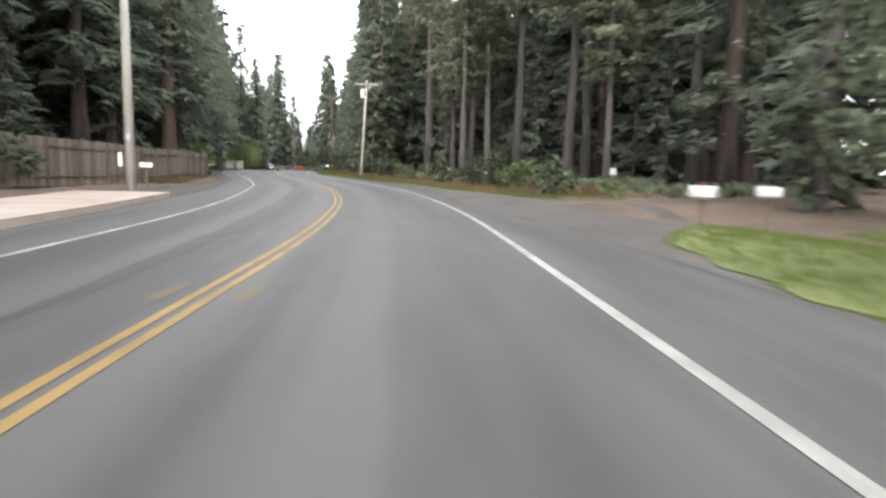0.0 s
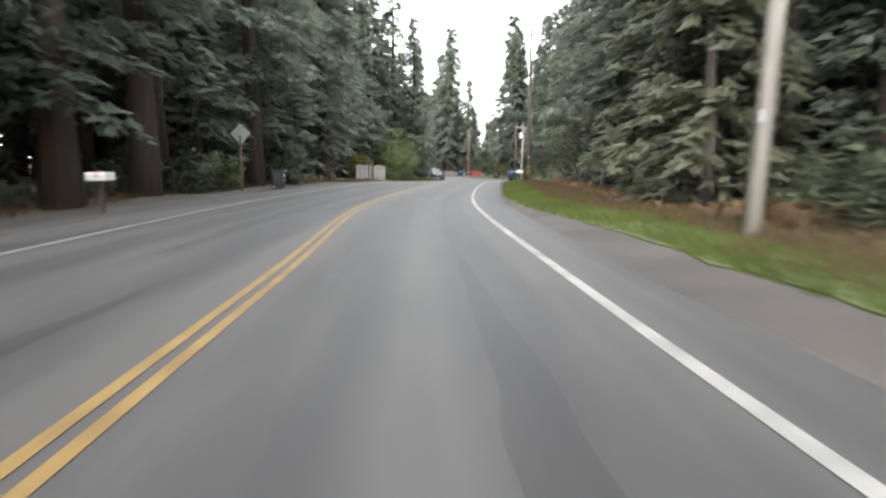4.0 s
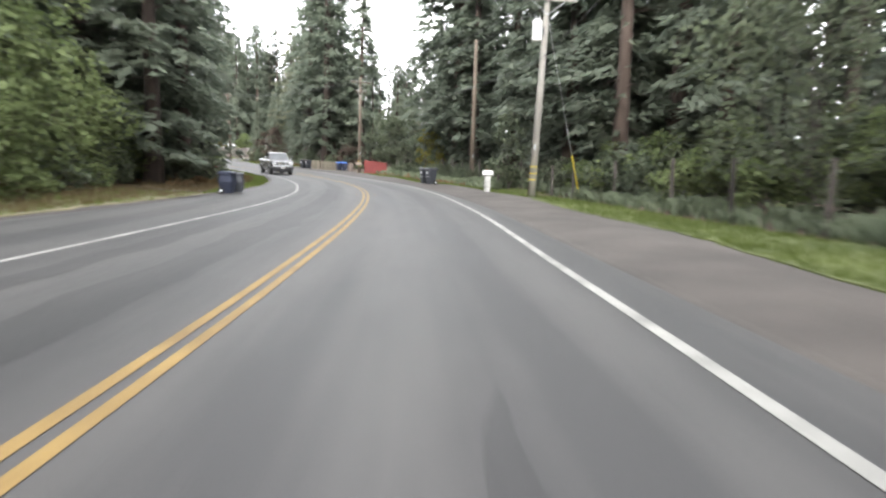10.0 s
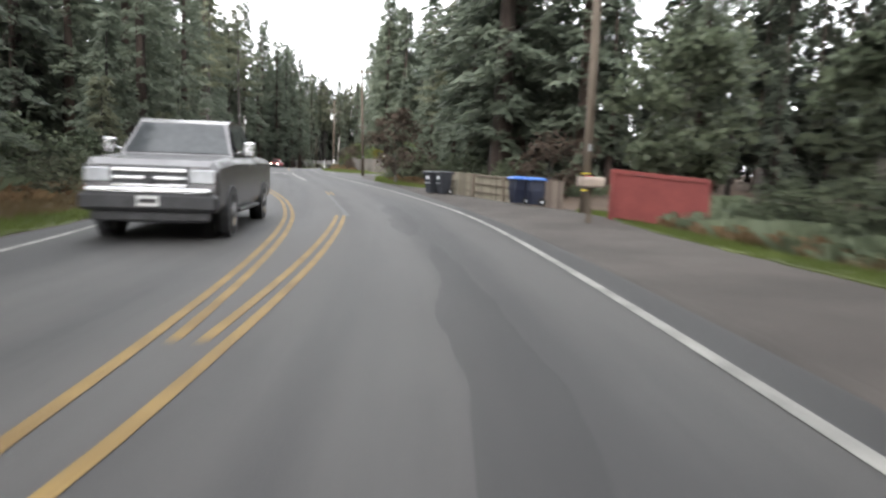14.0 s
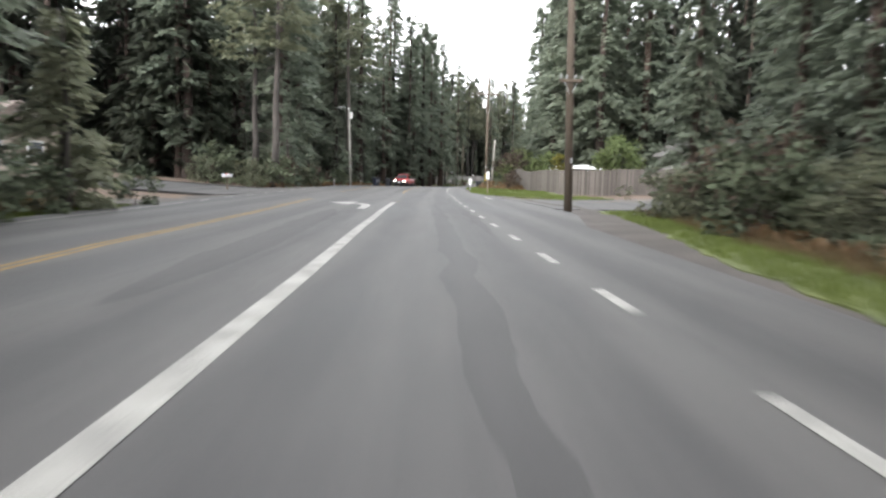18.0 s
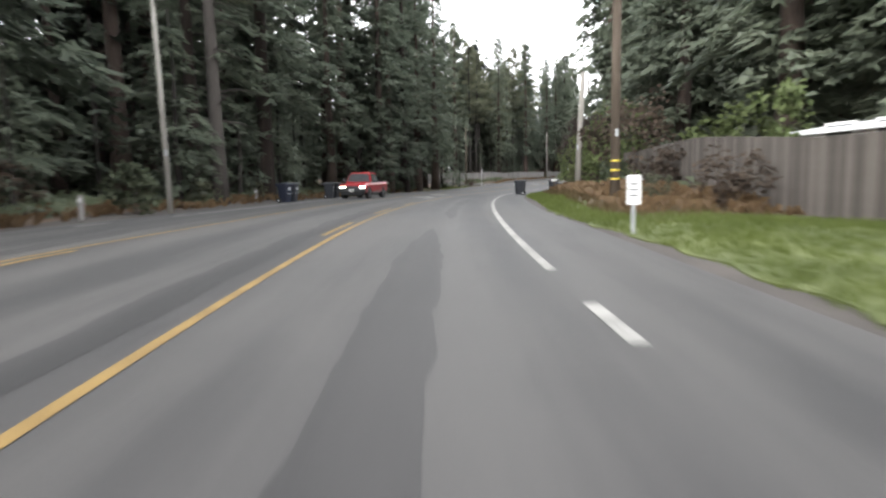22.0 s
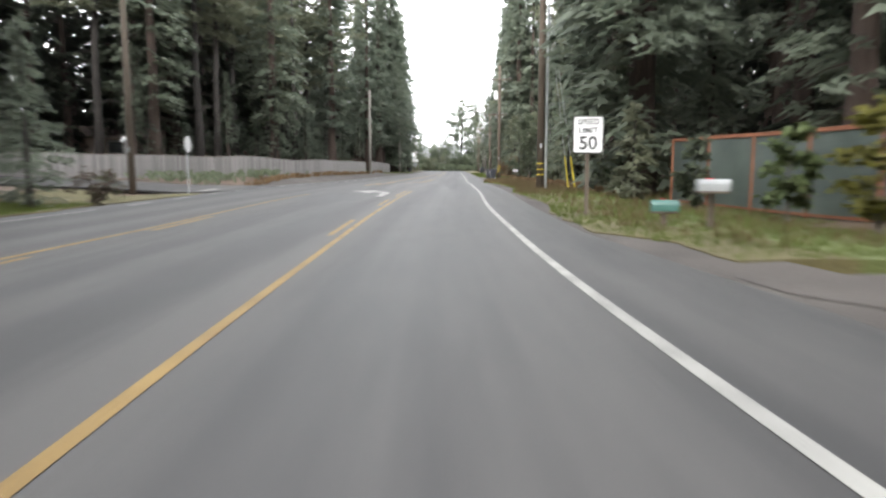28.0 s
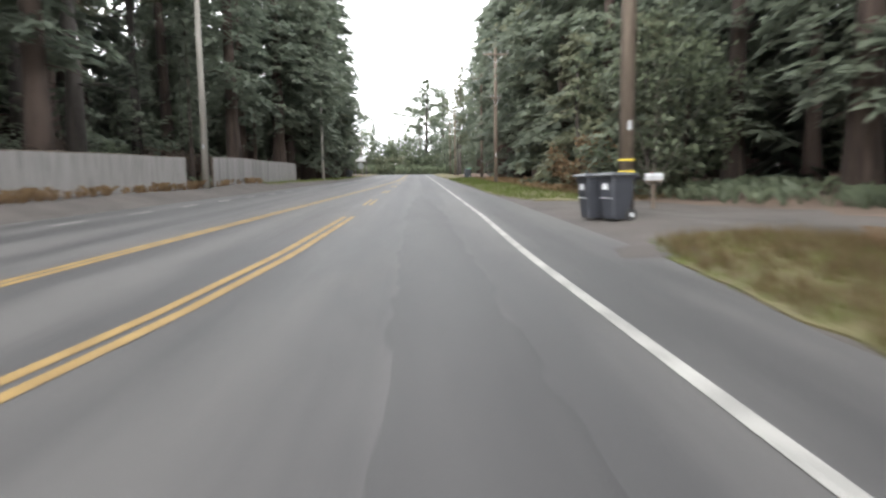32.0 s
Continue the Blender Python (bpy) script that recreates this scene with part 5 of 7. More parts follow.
CARTS = {"black": cart(bin_black, lid_black, 1.06, "black plastic wheeled cart with closed lid by the kerb"),
         "green": cart(bin_black, lid_green, 1.10, "black plastic wheeled cart with green lid by the kerb"),
         "blue": cart(bin_black, lid_blue, 1.10, "black plastic wheeled cart with bright blue lid by the kerb"),
         "navy": cart(bin_navy, lid_black, 1.05, "dark blue plastic wheeled cart by the kerb"),
         "midnight": cart(bin_navy, bin_navy, 1.05, "dark navy plastic wheeled cart with closed lid"),
         "low_blue": cart(bin_navy, lid_blue, 0.93, "navy plastic wheeled cart with blue lid beside a low fence"),
         "low_midnight": cart(bin_navy, bin_navy, 0.88, "low navy plastic wheeled cart on the grass"),
         "small": cart(bin_black, lid_black, 0.82, "small black wheeled cart with closed lid by the kerb")}


def put(proto, m):
    if proto in planted:
        return copy_thing(proto, m)
    planted.add(proto)
    proto.matrix_basis = m
    return proto


for kind, s, d, turn in (("green", 126.9, 3.5, -70), ("black", 126.0, 3.6, -80), ("small", 124.9, 3.6, -100), ("small", 124.3, 3.7, -60), ("blue", 123.1, 3.85, -75),
                         ("black", 169.1, 3.68, -80), ("black", 168.2, 3.85, -70), ("low_blue", 198.3, 4.9, -80), ("low_blue", 197.8, 5.3, -95), ("black", 206.9, 3.85, -60), ("black", 206.1, 4.2, -75),
                         ("black", 317.3, 2.85, -85), ("black", 316.5, 2.75, -75), ("black", 345.3, 3.1, -80), ("black", 344.3, 3.65, -95), ("black", 410.1, 4.0, -80), ("black", 409.4, 4.3, -70),
                         ("low_midnight", 153.7, -6.6, 80), ("small", 154.6, -6.4, 95), ("midnight", 303.4, -9.3, 70), ("black", 304.2, -9.2, 85), ("black", 312.2, -9.6, 95), ("black", 313.0, -9.5, 80),
                         ("black", 88.3, -9.6, 90), ("black", 468, 5.6, -80), ("green", 469.2, 5.9, -95), ("black", 488.5, -9.8, 90), ("black", 489.6, -9.7, 80)):
    put(CARTS[kind], stand(s, d, turn))
put(CARTS["navy"], stand(343.4, 4.9, 20) @ pose(0, 0, 0.28, 90, 0, 0))
tagged(copy_thing(CARTS["black"], stand(344.0, 4.6, -40) @ pose(0, 0, 0.28, 90, 0, 0)), "black wheeled cart lying tipped over on the grass")


# ---- mailboxes ----
def mailbox(s, d, turn=90, box=None, boxes=1, post=None, height=1.0, label="", stone=False):
    m = thing("mailbox", label or "white metal mailbox on a wooden post", "mailbox", "mailboxes", at=stand(s, d, turn))
    if stone:
        for k in range(4):
            part("stone_course", Shape().box((0, 0, 0.1 + 0.2 * k), (0.3 - 0.02 * (k % 2), 0.3 - 0.02 * ((k + 1) % 2), 0.19), chamfer=0.03), stone_white, m)
    else:
        part("post", Shape().box((0, 0, height * 0.5 - 0.12), (0.1, 0.1, height - 0.02), chamfer=0.01), post or pole_wood, m)
        part("shelf", Shape().box((0, 0, height - 0.14), (0.28 * boxes, 0.5, 0.035), chamfer=0.006), post or pole_wood, m)
    for k in range(boxes):
        x = (k - (boxes - 1) / 2) * 0.27
        sh = Shape()
        prof = [(-0.10, 0), (0.10, 0), (0.10, 0.13), (0.085, 0.18), (0.045, 0.215), (-0.045, 0.215), (-0.085, 0.18), (-0.10, 0.13)]
        z0 = height - 0.115
        for y in (-0.26, 0.26):
            sh.v += [(x + a, y, z0 + b) for a, b in prof]
        n = len(prof)
        sh.f = [(i, (i + 1) % n, n + (i + 1) % n, n + i) for i in range(n)] + [tuple(reversed(range(n))), tuple(range(n, 2 * n))]
        b = part("box", sh, box or box_white, m)
        part("door", Shape().box((x, -0.268, z0 + 0.10), (0.19, 0.014, 0.19), chamfer=0.004), box or box_white, b)
        part("flag", Shape().box((x + 0.112, 0.02, z0 + 0.16), (0.012, 0.05, 0.17)), sign_red, b, "red flag")
    return m


mailbox(12.8, 6.5, 60, boxes=3, label="row of three pale grey mailboxes on a low timber stand", height=0.74, box=sign_back)
mailbox(14.0, 8.8, 60, boxes=2, label="two pale grey mailboxes on a timber stand", box=sign_back)
mailbox(32.0, -9.6, -90, label="white mailbox on a tall wooden post")
mailbox(70.5, -8.6, -90, boxes=2, label="pale mailboxes on a wooden stand")
mailbox(109.3, 4.25, 90, boxes=2, height=0.86, label="two long white mailboxes on a post")
mailbox(159.7, 5.1, 90, label="white mailbox on a pillar of whitewashed stone", stone=True, height=0.98)
mailbox(170.0, -9.3, -90, label="weathered mailbox on a post", box=sign_back)
mailbox(192.3, 4.8, 90, boxes=2, label="cream mailbox on a post before the red panel", box=concrete)
mailbox(266.0, -13.6, -80, boxes=5, label="row of dark mailboxes with pale tops", box=galvanised)
mailbox(340.2, 3.9, 90, boxes=2, label="white mailboxes at a drive")
mailbox(354.8, 5.2, 80, boxes=2, label="pale grey mailboxes on a stand in the grass", box=sign_back, height=0.84)
mailbox(355.6, 4.6, 80, box=box_green, label="small green mailbox on a leaning post", height=0.42)
mailbox(415.0, 7.2, 90, label="grey mailbox on a post", box=galvanised)

# ---- the power line ----
POLES = [
    power_pole(25.2, -8.7, 11.5, 0.15, pole_grey, label="tall grey weathered power pole beside the concrete apron"),
    power_pole(64.6, 5.8, 9.5, 0.14, pole_grey, ((9.1, 2.2),), 8.2, lean=(0.55, 0.0), label="leaning grey power pole with crossarm and transformer"),
    power_pole(108.6, 5.0, 12.5, 0.145, pole_wood, ((12.0, 2.4),), bands=True, label="brown power pole with yellow reflective bands"),
    power_pole(154.2, 5.8, 8.6, 0.14, pole_grey, ((8.05, 2.4),), 6.8, True, (0.3, 0.0), "grey power pole with crossarm and pale transformer"),
    power_pole(197.0, 6.7, 10.2, 0.14, pole_wood, ((9.6, 2.2), (8.6, 1.2)), bands=True, label="brown power pole with two crossarms"),
    power_pole(248.9, 5.9, 13.0, 0.15, pole_wood, ((11.2, 2.2), (5.3, 0.9)), lean=(-0.4, 0), label="dark brown power pole at the side street"),
    power_pole(290.4, 4.9, 11.6, 0.13, pole_wood, ((9.6, 2.4), (8.2, 1.0)), 8.6, True, label="dark brown power pole with crossarms and transformer"),
    power_pole(373.8, 4.55, 16.0, 0.16, pole_wood, ((15.2, 2.4),), bands=True, label="tall brown power pole with a riser and guy wires"),
    power_pole(411.1, 5.07, 11.6, 0.17, pole_wood, ((10.2, 2.4), (6.6, 1.6)), 8.6, True, label="brown power pole with crossarms and yellow bands"),
    power_pole(470.0, 7.5, 12.0, 0.15, pole_wood, ((11.4, 2.4),), label="distant power pole with crossarm"),
]
power_pole(302.4, 5.5, 5.6, 0.14, pole_grey, label="short grey pole standing in the brush", lean=(0.25, 0))
power_pole(293.0, -10.0, 8.5, 0.09, pole_grey, lamp=True, lean=(-0.25, 0), label="slim grey lamp pole at the wood's edge")
power_pole(372.6, -14.6, 9.5, 0.14, pole_wood, label="brown service pole at the side street")
power_pole(429.2, -10.9, 11, 0.16, pole_grey, label="grey pole at the break in the fence")
power_pole(236.0, -11.5, 9.0, 0.13, pole_wood, bands=True, label="brown pole with yellow bands under the trees")
power_pole(464.0, -9.9, 9.5, 0.13, pole_grey, label="slim grey pole on the verge")
power_pole(443.0, 5.8, 10, 0.14, pole_wood, ((9.3, 1.8), (6.2, 0.8)), label="distant brown power pole")
for k, (a, b) in enumerate(zip(POLES[1:], POLES[2:])):
    ha = [9.3, 12.2, 8.2, 9.8, 11.3, 11.1, 12.6, 9.8, 11.6][k]
    hb = [12.2, 8.2, 9.8, 11.3, 11.1, 12.6, 9.8, 11.6][k] if k < 8 else 11.6
    span(a, b, ha, hb, 0.7)
    span(a, b, ha - 2.6, hb - 2.6, 0.9, (0.0,))
span(POLES[0], POLES[1], 10.5, 9.3, 0.8, (0.0, 0.4))
part("riser_pipe", Shape().tube([(0.26, -0.05, 0.0), (0.26, -0.05, 11.5)], 0.06, 8), sign_back, POLES[7], "pale grey cable riser pipe")
g = thing("guy_guard", "pair of yellow guy wire guards beside the pole", "guy wire")
for s, d, x in ((373.6, 5.9, 0), (372.9, 6.1, 1)):
    a = stand(s, d).translation
    b = stand(373.8, 4.55).translation + Vector((0, 0, 10.5))
    q = a.lerp(b, 0.16)
    part("guard", Shape().tube([a, q], 0.035, 8), guard_yellow, g)
    part("wire", Shape().tube([q, b], 0.012, 5), galvanised, g)
g = thing("guy_guard", "yellow guy wire guard beside the pole", "guy wire")
a, b = stand(157.0, 9.0).translation, stand(154.2, 5.8).translation + Vector((0.3, 0, 7.4))
part("guard", Shape().tube([a, a.lerp(b, 0.27)], 0.03, 8), guard_yellow, g)
part("wire", Shape().tube([a.lerp(b, 0.27), b], 0.012, 5), galvanised, g)

# ---- fences ----
board_fence([(16, -15.6), (27, -12.9), (34, -11.6), (47, -9.6), (56.5, -8.3)], 1.95, "weathered grey-brown board fence before dark woods", board_brown, front=-1)
board_fence([(131.2, -15.5), (134.1, -14.1)], 2.0, "pale grey board fence beside a drive", board_pale, front=-1)
board_fence([(134.2, -14.0), (135.6, -12.6)], 1.9, "pale grey end panel of board fence", board_pale, front=-1)
board_fence([(140, 10.2), (133, 8.8), (126.7, 8.2), (119.5, 9.2), (117, 11)], 1.35, "brown board fence with lattice-high top under trees", board_brown)
board_fence([(303, 7.8), (294, 8.4), (284.7, 9.1), (276.5, 10.6), (272.3, 13.5), (272.5, 18), (277, 26), (282, 36)], 2.0, "long weathered grey board fence round a corner garden", width=0.15)
board_fence([(345.5, 9.9), (340.5, 11.6)], 1.8, "short grey board fence behind the drive")
board_fence([(323.0, 8.8), (314.5, 9.6)], 1.7, "weathered board fence behind brown bracken")
board_fence([(381, -46), (383, -25), (387.5, -20.5), (394, -17), (404, -14.3), (415, -12.7), (427.5, -11.3)], 1.58, "long pale weathered board fence before tall redwoods", board_pale, width=0.17)
board_fence([(430.8, -11.0), (453, -10.7)], 1.58, "pale weathered board fence beyond the pole", board_pale, width=0.17)

# low rail-and-board fence, rails on the road's side
low = board_fence([(209.5, 4.6), (206, 4.9), (201.3, 6.15)], 1.05, "low tan board fence with dark rails and posts", board_tan, rails=(0.25, 0.6, 0.95), front=-1, width=0.16)
board_fence([(201.2, 6.4), (199.8, 7.2)], 1.1, "low brown board fence beside the pole", board_brown)


def panel_fence(points, height, sheet, frame, label, posts=2.4, ribs=0.0):
    """Sheet panels between posts, with a cap rail."""
    p = [Vector(tuple(float(v) for v in place(s, d)[:2]) + (0,)) for s, d in points]
    f = thing("panel_fence", label, "fence")
    for a, b in zip(p, p[1:]):
        n = max(1, round((b - a).length / posts))
        for k in range(n):
            u, w = a.lerp(b, k / n), a.lerp(b, (k + 1) / n)
            zu, zw = (float(v) for v in ground_at([u.x, w.x], [u.y, w.y]))
            t = (w - u).normalized()
            nn = Vector((-t.y, t.x, 0)) * 0.02
            sh = Shape()
            lo, hi = 0.06, height - 0.06
            cols = 12 if ribs else 1
            for j in range(cols):
                e, g2 = u.lerp(w, j / cols), u.lerp(w, (j + 1) / cols)
                o1, o2 = nn * (1 + ribs * (j % 2)), nn * (1 + ribs * ((j + 1) % 2))
                ze, zg = zu + (zw - zu) * j / cols, zu + (zw - zu) * (j + 1) / cols
                A, B = e + Vector((0, 0, ze)), g2 + Vector((0, 0, zg))
                sh.quad(tuple(A + o1 + Vector((0, 0, lo))), tuple(B + o2 + Vector((0, 0, lo))), tuple(B + o2 + Vector((0, 0, hi))), tuple(A + o1 + Vector((0, 0, hi))))
                sh.quad(tuple(A - nn + Vector((0, 0, hi))), tuple(B - nn + Vector((0, 0, hi))), tuple(B - nn + Vector((0, 0, lo))), tuple(A - nn + Vector((0, 0, lo))))
            part("panel", sh, sheet, f)
            part("post", Shape().box((u.x, u.y, zu + height / 2), (0.12, 0.12, height + 0.06), chamfer=0.01), frame, f)
            part("top_rail", Shape().tube([u + Vector((0, 0, zu + height)), w + Vector((0, 0, zw + height))], 0.075, 4), frame, f)
            part("bottom_rail", Shape().tube([u + Vector((0, 0, zu + 0.1)), w + Vector((0, 0, zw + 0.1))], 0.05, 4), frame, f)
    e = p[-1]
    part("post", Shape().box((e.x, e.y, float(ground_at(e.x, e.y)[0]) + height / 2), (0.12, 0.12, height + 0.06), chamfer=0.01), frame, f)
    return f


panel_fence([(193.6, 5.95), (191.8, 7.55)], 1.28, red_panel, red_panel, "dark red painted panel fence beside the verge", 1.8, 0.6)
panel_fence([(366.4, 8.4), (357.3, 10.0), (348, 11.4)], 2.25, green_sheet, rust_wood, "tall grey-green sheet fence framed in orange timber", 2.6)


def wire_fence(points, label):
    p = [Vector(tuple(float(v) for v in place(s, d)[:2]) + (0,)) for s, d in points]
    f = thing("wire_fence", label, "fence")
    rng = random.Random(9)
    last = None
    for a, b in zip(p, p[1:]):
        n = max(1, round((b - a).length / 3.6))
        for k in range(n + (b is p[-1])):
            q = a.lerp(b, k / n)
            z = float(ground_at(q.x, q.y)[0])
            h = rng.uniform(1.6, 1.9)
            tip = q + Vector((rng.uniform(-0.06, 0.06), rng.uniform(-0.06, 0.06), z + h))
            part("post", Shape().tube([q + Vector((0, 0, z - 0.1)), tip], [0.075, 0.065], 7), bark_grey, f)
            if last is not None:
                for j in range(8):
                    hh = 0.12 + j * 0.2
                    part("strand", Shape().tube([last[0] + Vector((0, 0, last[1] + hh)), q + Vector((0, 0, z + hh))], 0.003, 3), dark_metal, f)
            last = (q, z)
    return f


wire_fence([(141, 9.2), (149, 9.4), (156.9, 8.6), (165.8, 9.0), (175.4, 8.4), (181.2, 9.0), (191.5, 8.6)], "wire garden fence on grey wooden posts")


# ---- signs ----
def lettering(text, size, material, parent, at):
    cu = bpy.data.curves.new("lettering", "FONT")
    cu.body, cu.size, cu.align_x, cu.align_y, cu.extrude, cu.offset = text, size, "CENTER", "CENTER", 0.002, size * 0.02
    cu.materials.append(material)
    ob = new("lettering", cu)
    ob.parent = parent
    ob.matrix_basis = at
    return ob


def sign_plate(w, h, r, material, parent, z, y=-0.05, name="plate", label=""):
    sh = Shape()
    pts = [(-w / 2 + r, -h / 2), (w / 2 - r, -h / 2), (w / 2, -h / 2 + r), (w / 2, h / 2 - r), (w / 2 - r, h / 2), (-w / 2 + r, h / 2), (-w / 2, h / 2 - r), (-w / 2, -h / 2 + r)]
    for yy in (y - 0.003, y + 0.003):
        sh.v += [(a, yy, z + b) for a, b in pts]
    n = len(pts)
    sh.f = [tuple(range(n)), tuple(reversed(range(n, 2 * n)))] + [(i, n + i, n + (i + 1) % n, (i + 1) % n) for i in range(n)]
    return part(name, sh, material, parent, label)


sl = thing("speed_limit_sign", "white speed limit sign on a wooden post in the grass", "road sign", at=stand(359.1, 3.8, -4))
part("post", Shape().box((0, 0, 1.2), (0.09, 0.09, 2.5), chamfer=0.008), pole_wood, sl)
sign_plate(0.76, 0.93, 0.05, sign_black, sl, 2.02, -0.052, "border")
plate = sign_plate(0.70, 0.87, 0.04, sign_white, sl, 2.02, -0.060)
for text, size, z in (("SPEED", 0.2, 2.33), ("LIMIT", 0.2, 2.12), ("50", 0.46, 1.80)):
    lettering(text, size, sign_black, plate, pose(0, -0.066, z, 90, 0, 0))

dm = thing("warning_sign", "diamond warning sign seen from its grey back", "road sign", at=stand(85.5, -10.6, 180))
part("post", Shape().box((0, 0.0, 1.35), (0.08, 0.08, 2.9), chamfer=0.008), pole_wood, dm)
dsh = Shape()
for yy in (-0.05, -0.044):
    dsh.v += [(0, yy, 2.9 - 0.54), (0.54, yy, 2.9), (0, yy, 2.9 + 0.54), (-0.54, yy, 2.9)]
dsh.f = [(0, 1, 2, 3), (7, 6, 5, 4), (0, 4, 5, 1), (1, 5, 6, 2), (2, 6, 7, 3), (3, 7, 4, 0)]
part("plate", dsh, sign_back, dm)

st = thing("stop_sign", "stop sign seen from its grey back at the side street", "road sign", at=stand(373.2, -12.2, 90))
part("post", Shape().tube([(0, 0, -0.2), (0, 0, 2.55)], 0.035, 8), galvanised, st)
osh = Shape()
for yy in (-0.05, -0.044):
    osh.v += [(0.40 * math.cos(math.pi / 8 + k * math.pi / 4), yy, 2.3 + 0.40 * math.sin(math.pi / 8 + k * math.pi / 4)) for k in range(8)]
osh.f = [tuple(range(8)), tuple(reversed(range(8, 16)))] + [(i, 8 + i, 8 + (i + 1) % 8, (i + 1) % 8) for i in range(8)]
part("plate", osh, sign_white, st)
nm = thing("street_name_sign", "pale street name blades on a thin post", "road sign", at=stand(386.5, -21.9, 60))
part("post", Shape().tube([(0, 0, -0.2), (0, 0, 2.6)], 0.03, 8), galvanised, nm)
for k in (0, 1):
    ob = part("blade", Shape().box((0, 0, 2.5 + 0.2 * k), (0.7, 0.02, 0.17), chamfer=0.004), sign_white, nm)
    ob.matrix_basis = pose(0, 0, 0, 0, 0, 90 * k)
    part("writing_bar", Shape().box((0, -0.013, 2.5 + 0.2 * k), (0.5, 0.004, 0.07)), box_green, ob)
tw = thing("bus_stop_sign", "two small pale plates on a dark wooden post", "road sign", at=stand(271.8, 4.4, -6))
part("post", Shape().box((0, 0, 0.8), (0.09, 0.09, 1.7), chamfer=0.008), pole_wood, tw)
for z, h in ((1.55, 0.24), (1.25, 0.28)):
    pl = sign_plate(0.26, h, 0.03, sign_white, tw, z, -0.055)
    for j in range(2):
        part("writing_bar", Shape().box((0, -0.062, z + 0.05 - 0.1 * j), (0.16, 0.004, 0.035)), dark_metal, pl)
mk = thing("marker_post", "white delineator plate on a short post in the grass", "road sign", at=stand(282.2, 3.3, -5))
part("post", Shape().box((0, 0.02, 0.45), (0.06, 0.05, 0.95), chamfer=0.006), galvanised, mk)
pl = sign_plate(0.24, 0.52, 0.02, sign_white, mk, 0.78, -0.02)
for j in range(3):
    part("writing_bar", Shape().box((0, -0.027, 0.88 - 0.1 * j), (0.15, 0.004, 0.03)), dark_metal, pl)
for s, d in ((289.5, -11.0), (305.3, -11.6), (330, -11.2)):
    p = thing("marker_post", "short pale wooden marker post", "post", "marker posts", at=stand(s, d))
    part("post", Shape().box((0, 0, 0.35), (0.12, 0.12, 0.8), chamfer=0.015), board_pale, p)
    part("reflector", Shape().box((0, -0.066, 0.6), (0.07, 0.008, 0.12)), sign_white, p)
nt = thing("notice", "small white notice on a tree trunk", "notice", at=stand(30.0, 12.6, -25))
part("stake", Shape().box((0, 0, 0.6), (0.06, 0.04, 1.35), chamfer=0.005), pole_wood, nt)
sign_plate(0.32, 0.32, 0.02, sign_back, nt, 1.05, -0.03)
lb = thing("notice", "small white board standing by the fence", "notice", at=stand(31.6, -10.6, 10))
part("stake", Shape().box((0, 0, 0.7), (0.05, 0.04, 1.4)), pole_wood, lb)
sign_plate(0.16, 0.62, 0.02, sign_white, lb, 1.25, -0.03)
wb = thing("welcome_sign", "round-topped pale sign between two posts", "sign", at=stand(510, -9.9, 4))
for k in (-1, 1):
    part("post", Shape().box((k * 0.95, 0, 1.35), (0.16, 0.16, 2.8), chamfer=0.01), board_pale, wb)
dsk = Shape()
for yy in (-0.06, 0.06):
    dsk.v += [(0.95 * math.cos(k * math.pi / 12), yy, 2.55 + 0.75 * math.sin(k * math.pi / 12)) for k in range(13)]
dsk.f = [tuple(range(13)), tuple(reversed(range(13, 26)))] + [(i, 13 + i, 13 + (i + 1) % 13, (i + 1) % 13) for i in range(13)]
part("top_plate", dsk, sign_white, wb)
part("disc", Shape().tube([(0, -0.05, 1.8), (0, 0.05, 1.8)], 0.6, 20), sign_back, wb)
ub = thing("utility_box", "pale grey roadside utility box", "utility box", at=stand(351.0, 9.6))
part("cabinet", Shape().box((0, 0, 0.45), (0.4, 0.35, 0.95), chamfer=0.02), box_white, ub)
part("lid", Shape().box((0, 0, 0.95), (0.44, 0.39, 0.07), chamfer=0.015), box_white, ub)
lg = thing("log", "long grey log lying beside the drive", "log", at=stand(341.5, 8.0, 80))
part("stem", Shape().tube([(0, -2.2, 0.2), (0, 0, 0.22), (0.1, 2.0, 0.18)], [0.16, 0.18, 0.13], 9), bark_grey, lg, smooth=True)
part("stub", Shape().tube([(0, 0.4, 0.25), (0.35, 0.6, 0.6)], [0.07, 0.03], 6), bark_grey, lg)


# ---- single trees and bushes that stand out ----
def bush(name, seed, height, spread, clumps, leaves, size, leaf, label, s, d, bark=None, low=0.1, category="tree"):
    tm, cm = broadleaf_meshes(seed, height, spread, clumps, leaves, size, bark or bark_pale, leaf, 0.05 + height * 0.012, low, 0.85)
    t = thing(name, label, category)
    part("trunk", tm, None, t)
    part("crown", cm, None, t)
    t.matrix_basis = stand(s, d, 0, -0.05)
    PLAN_TREES.append((s, d))
    return t


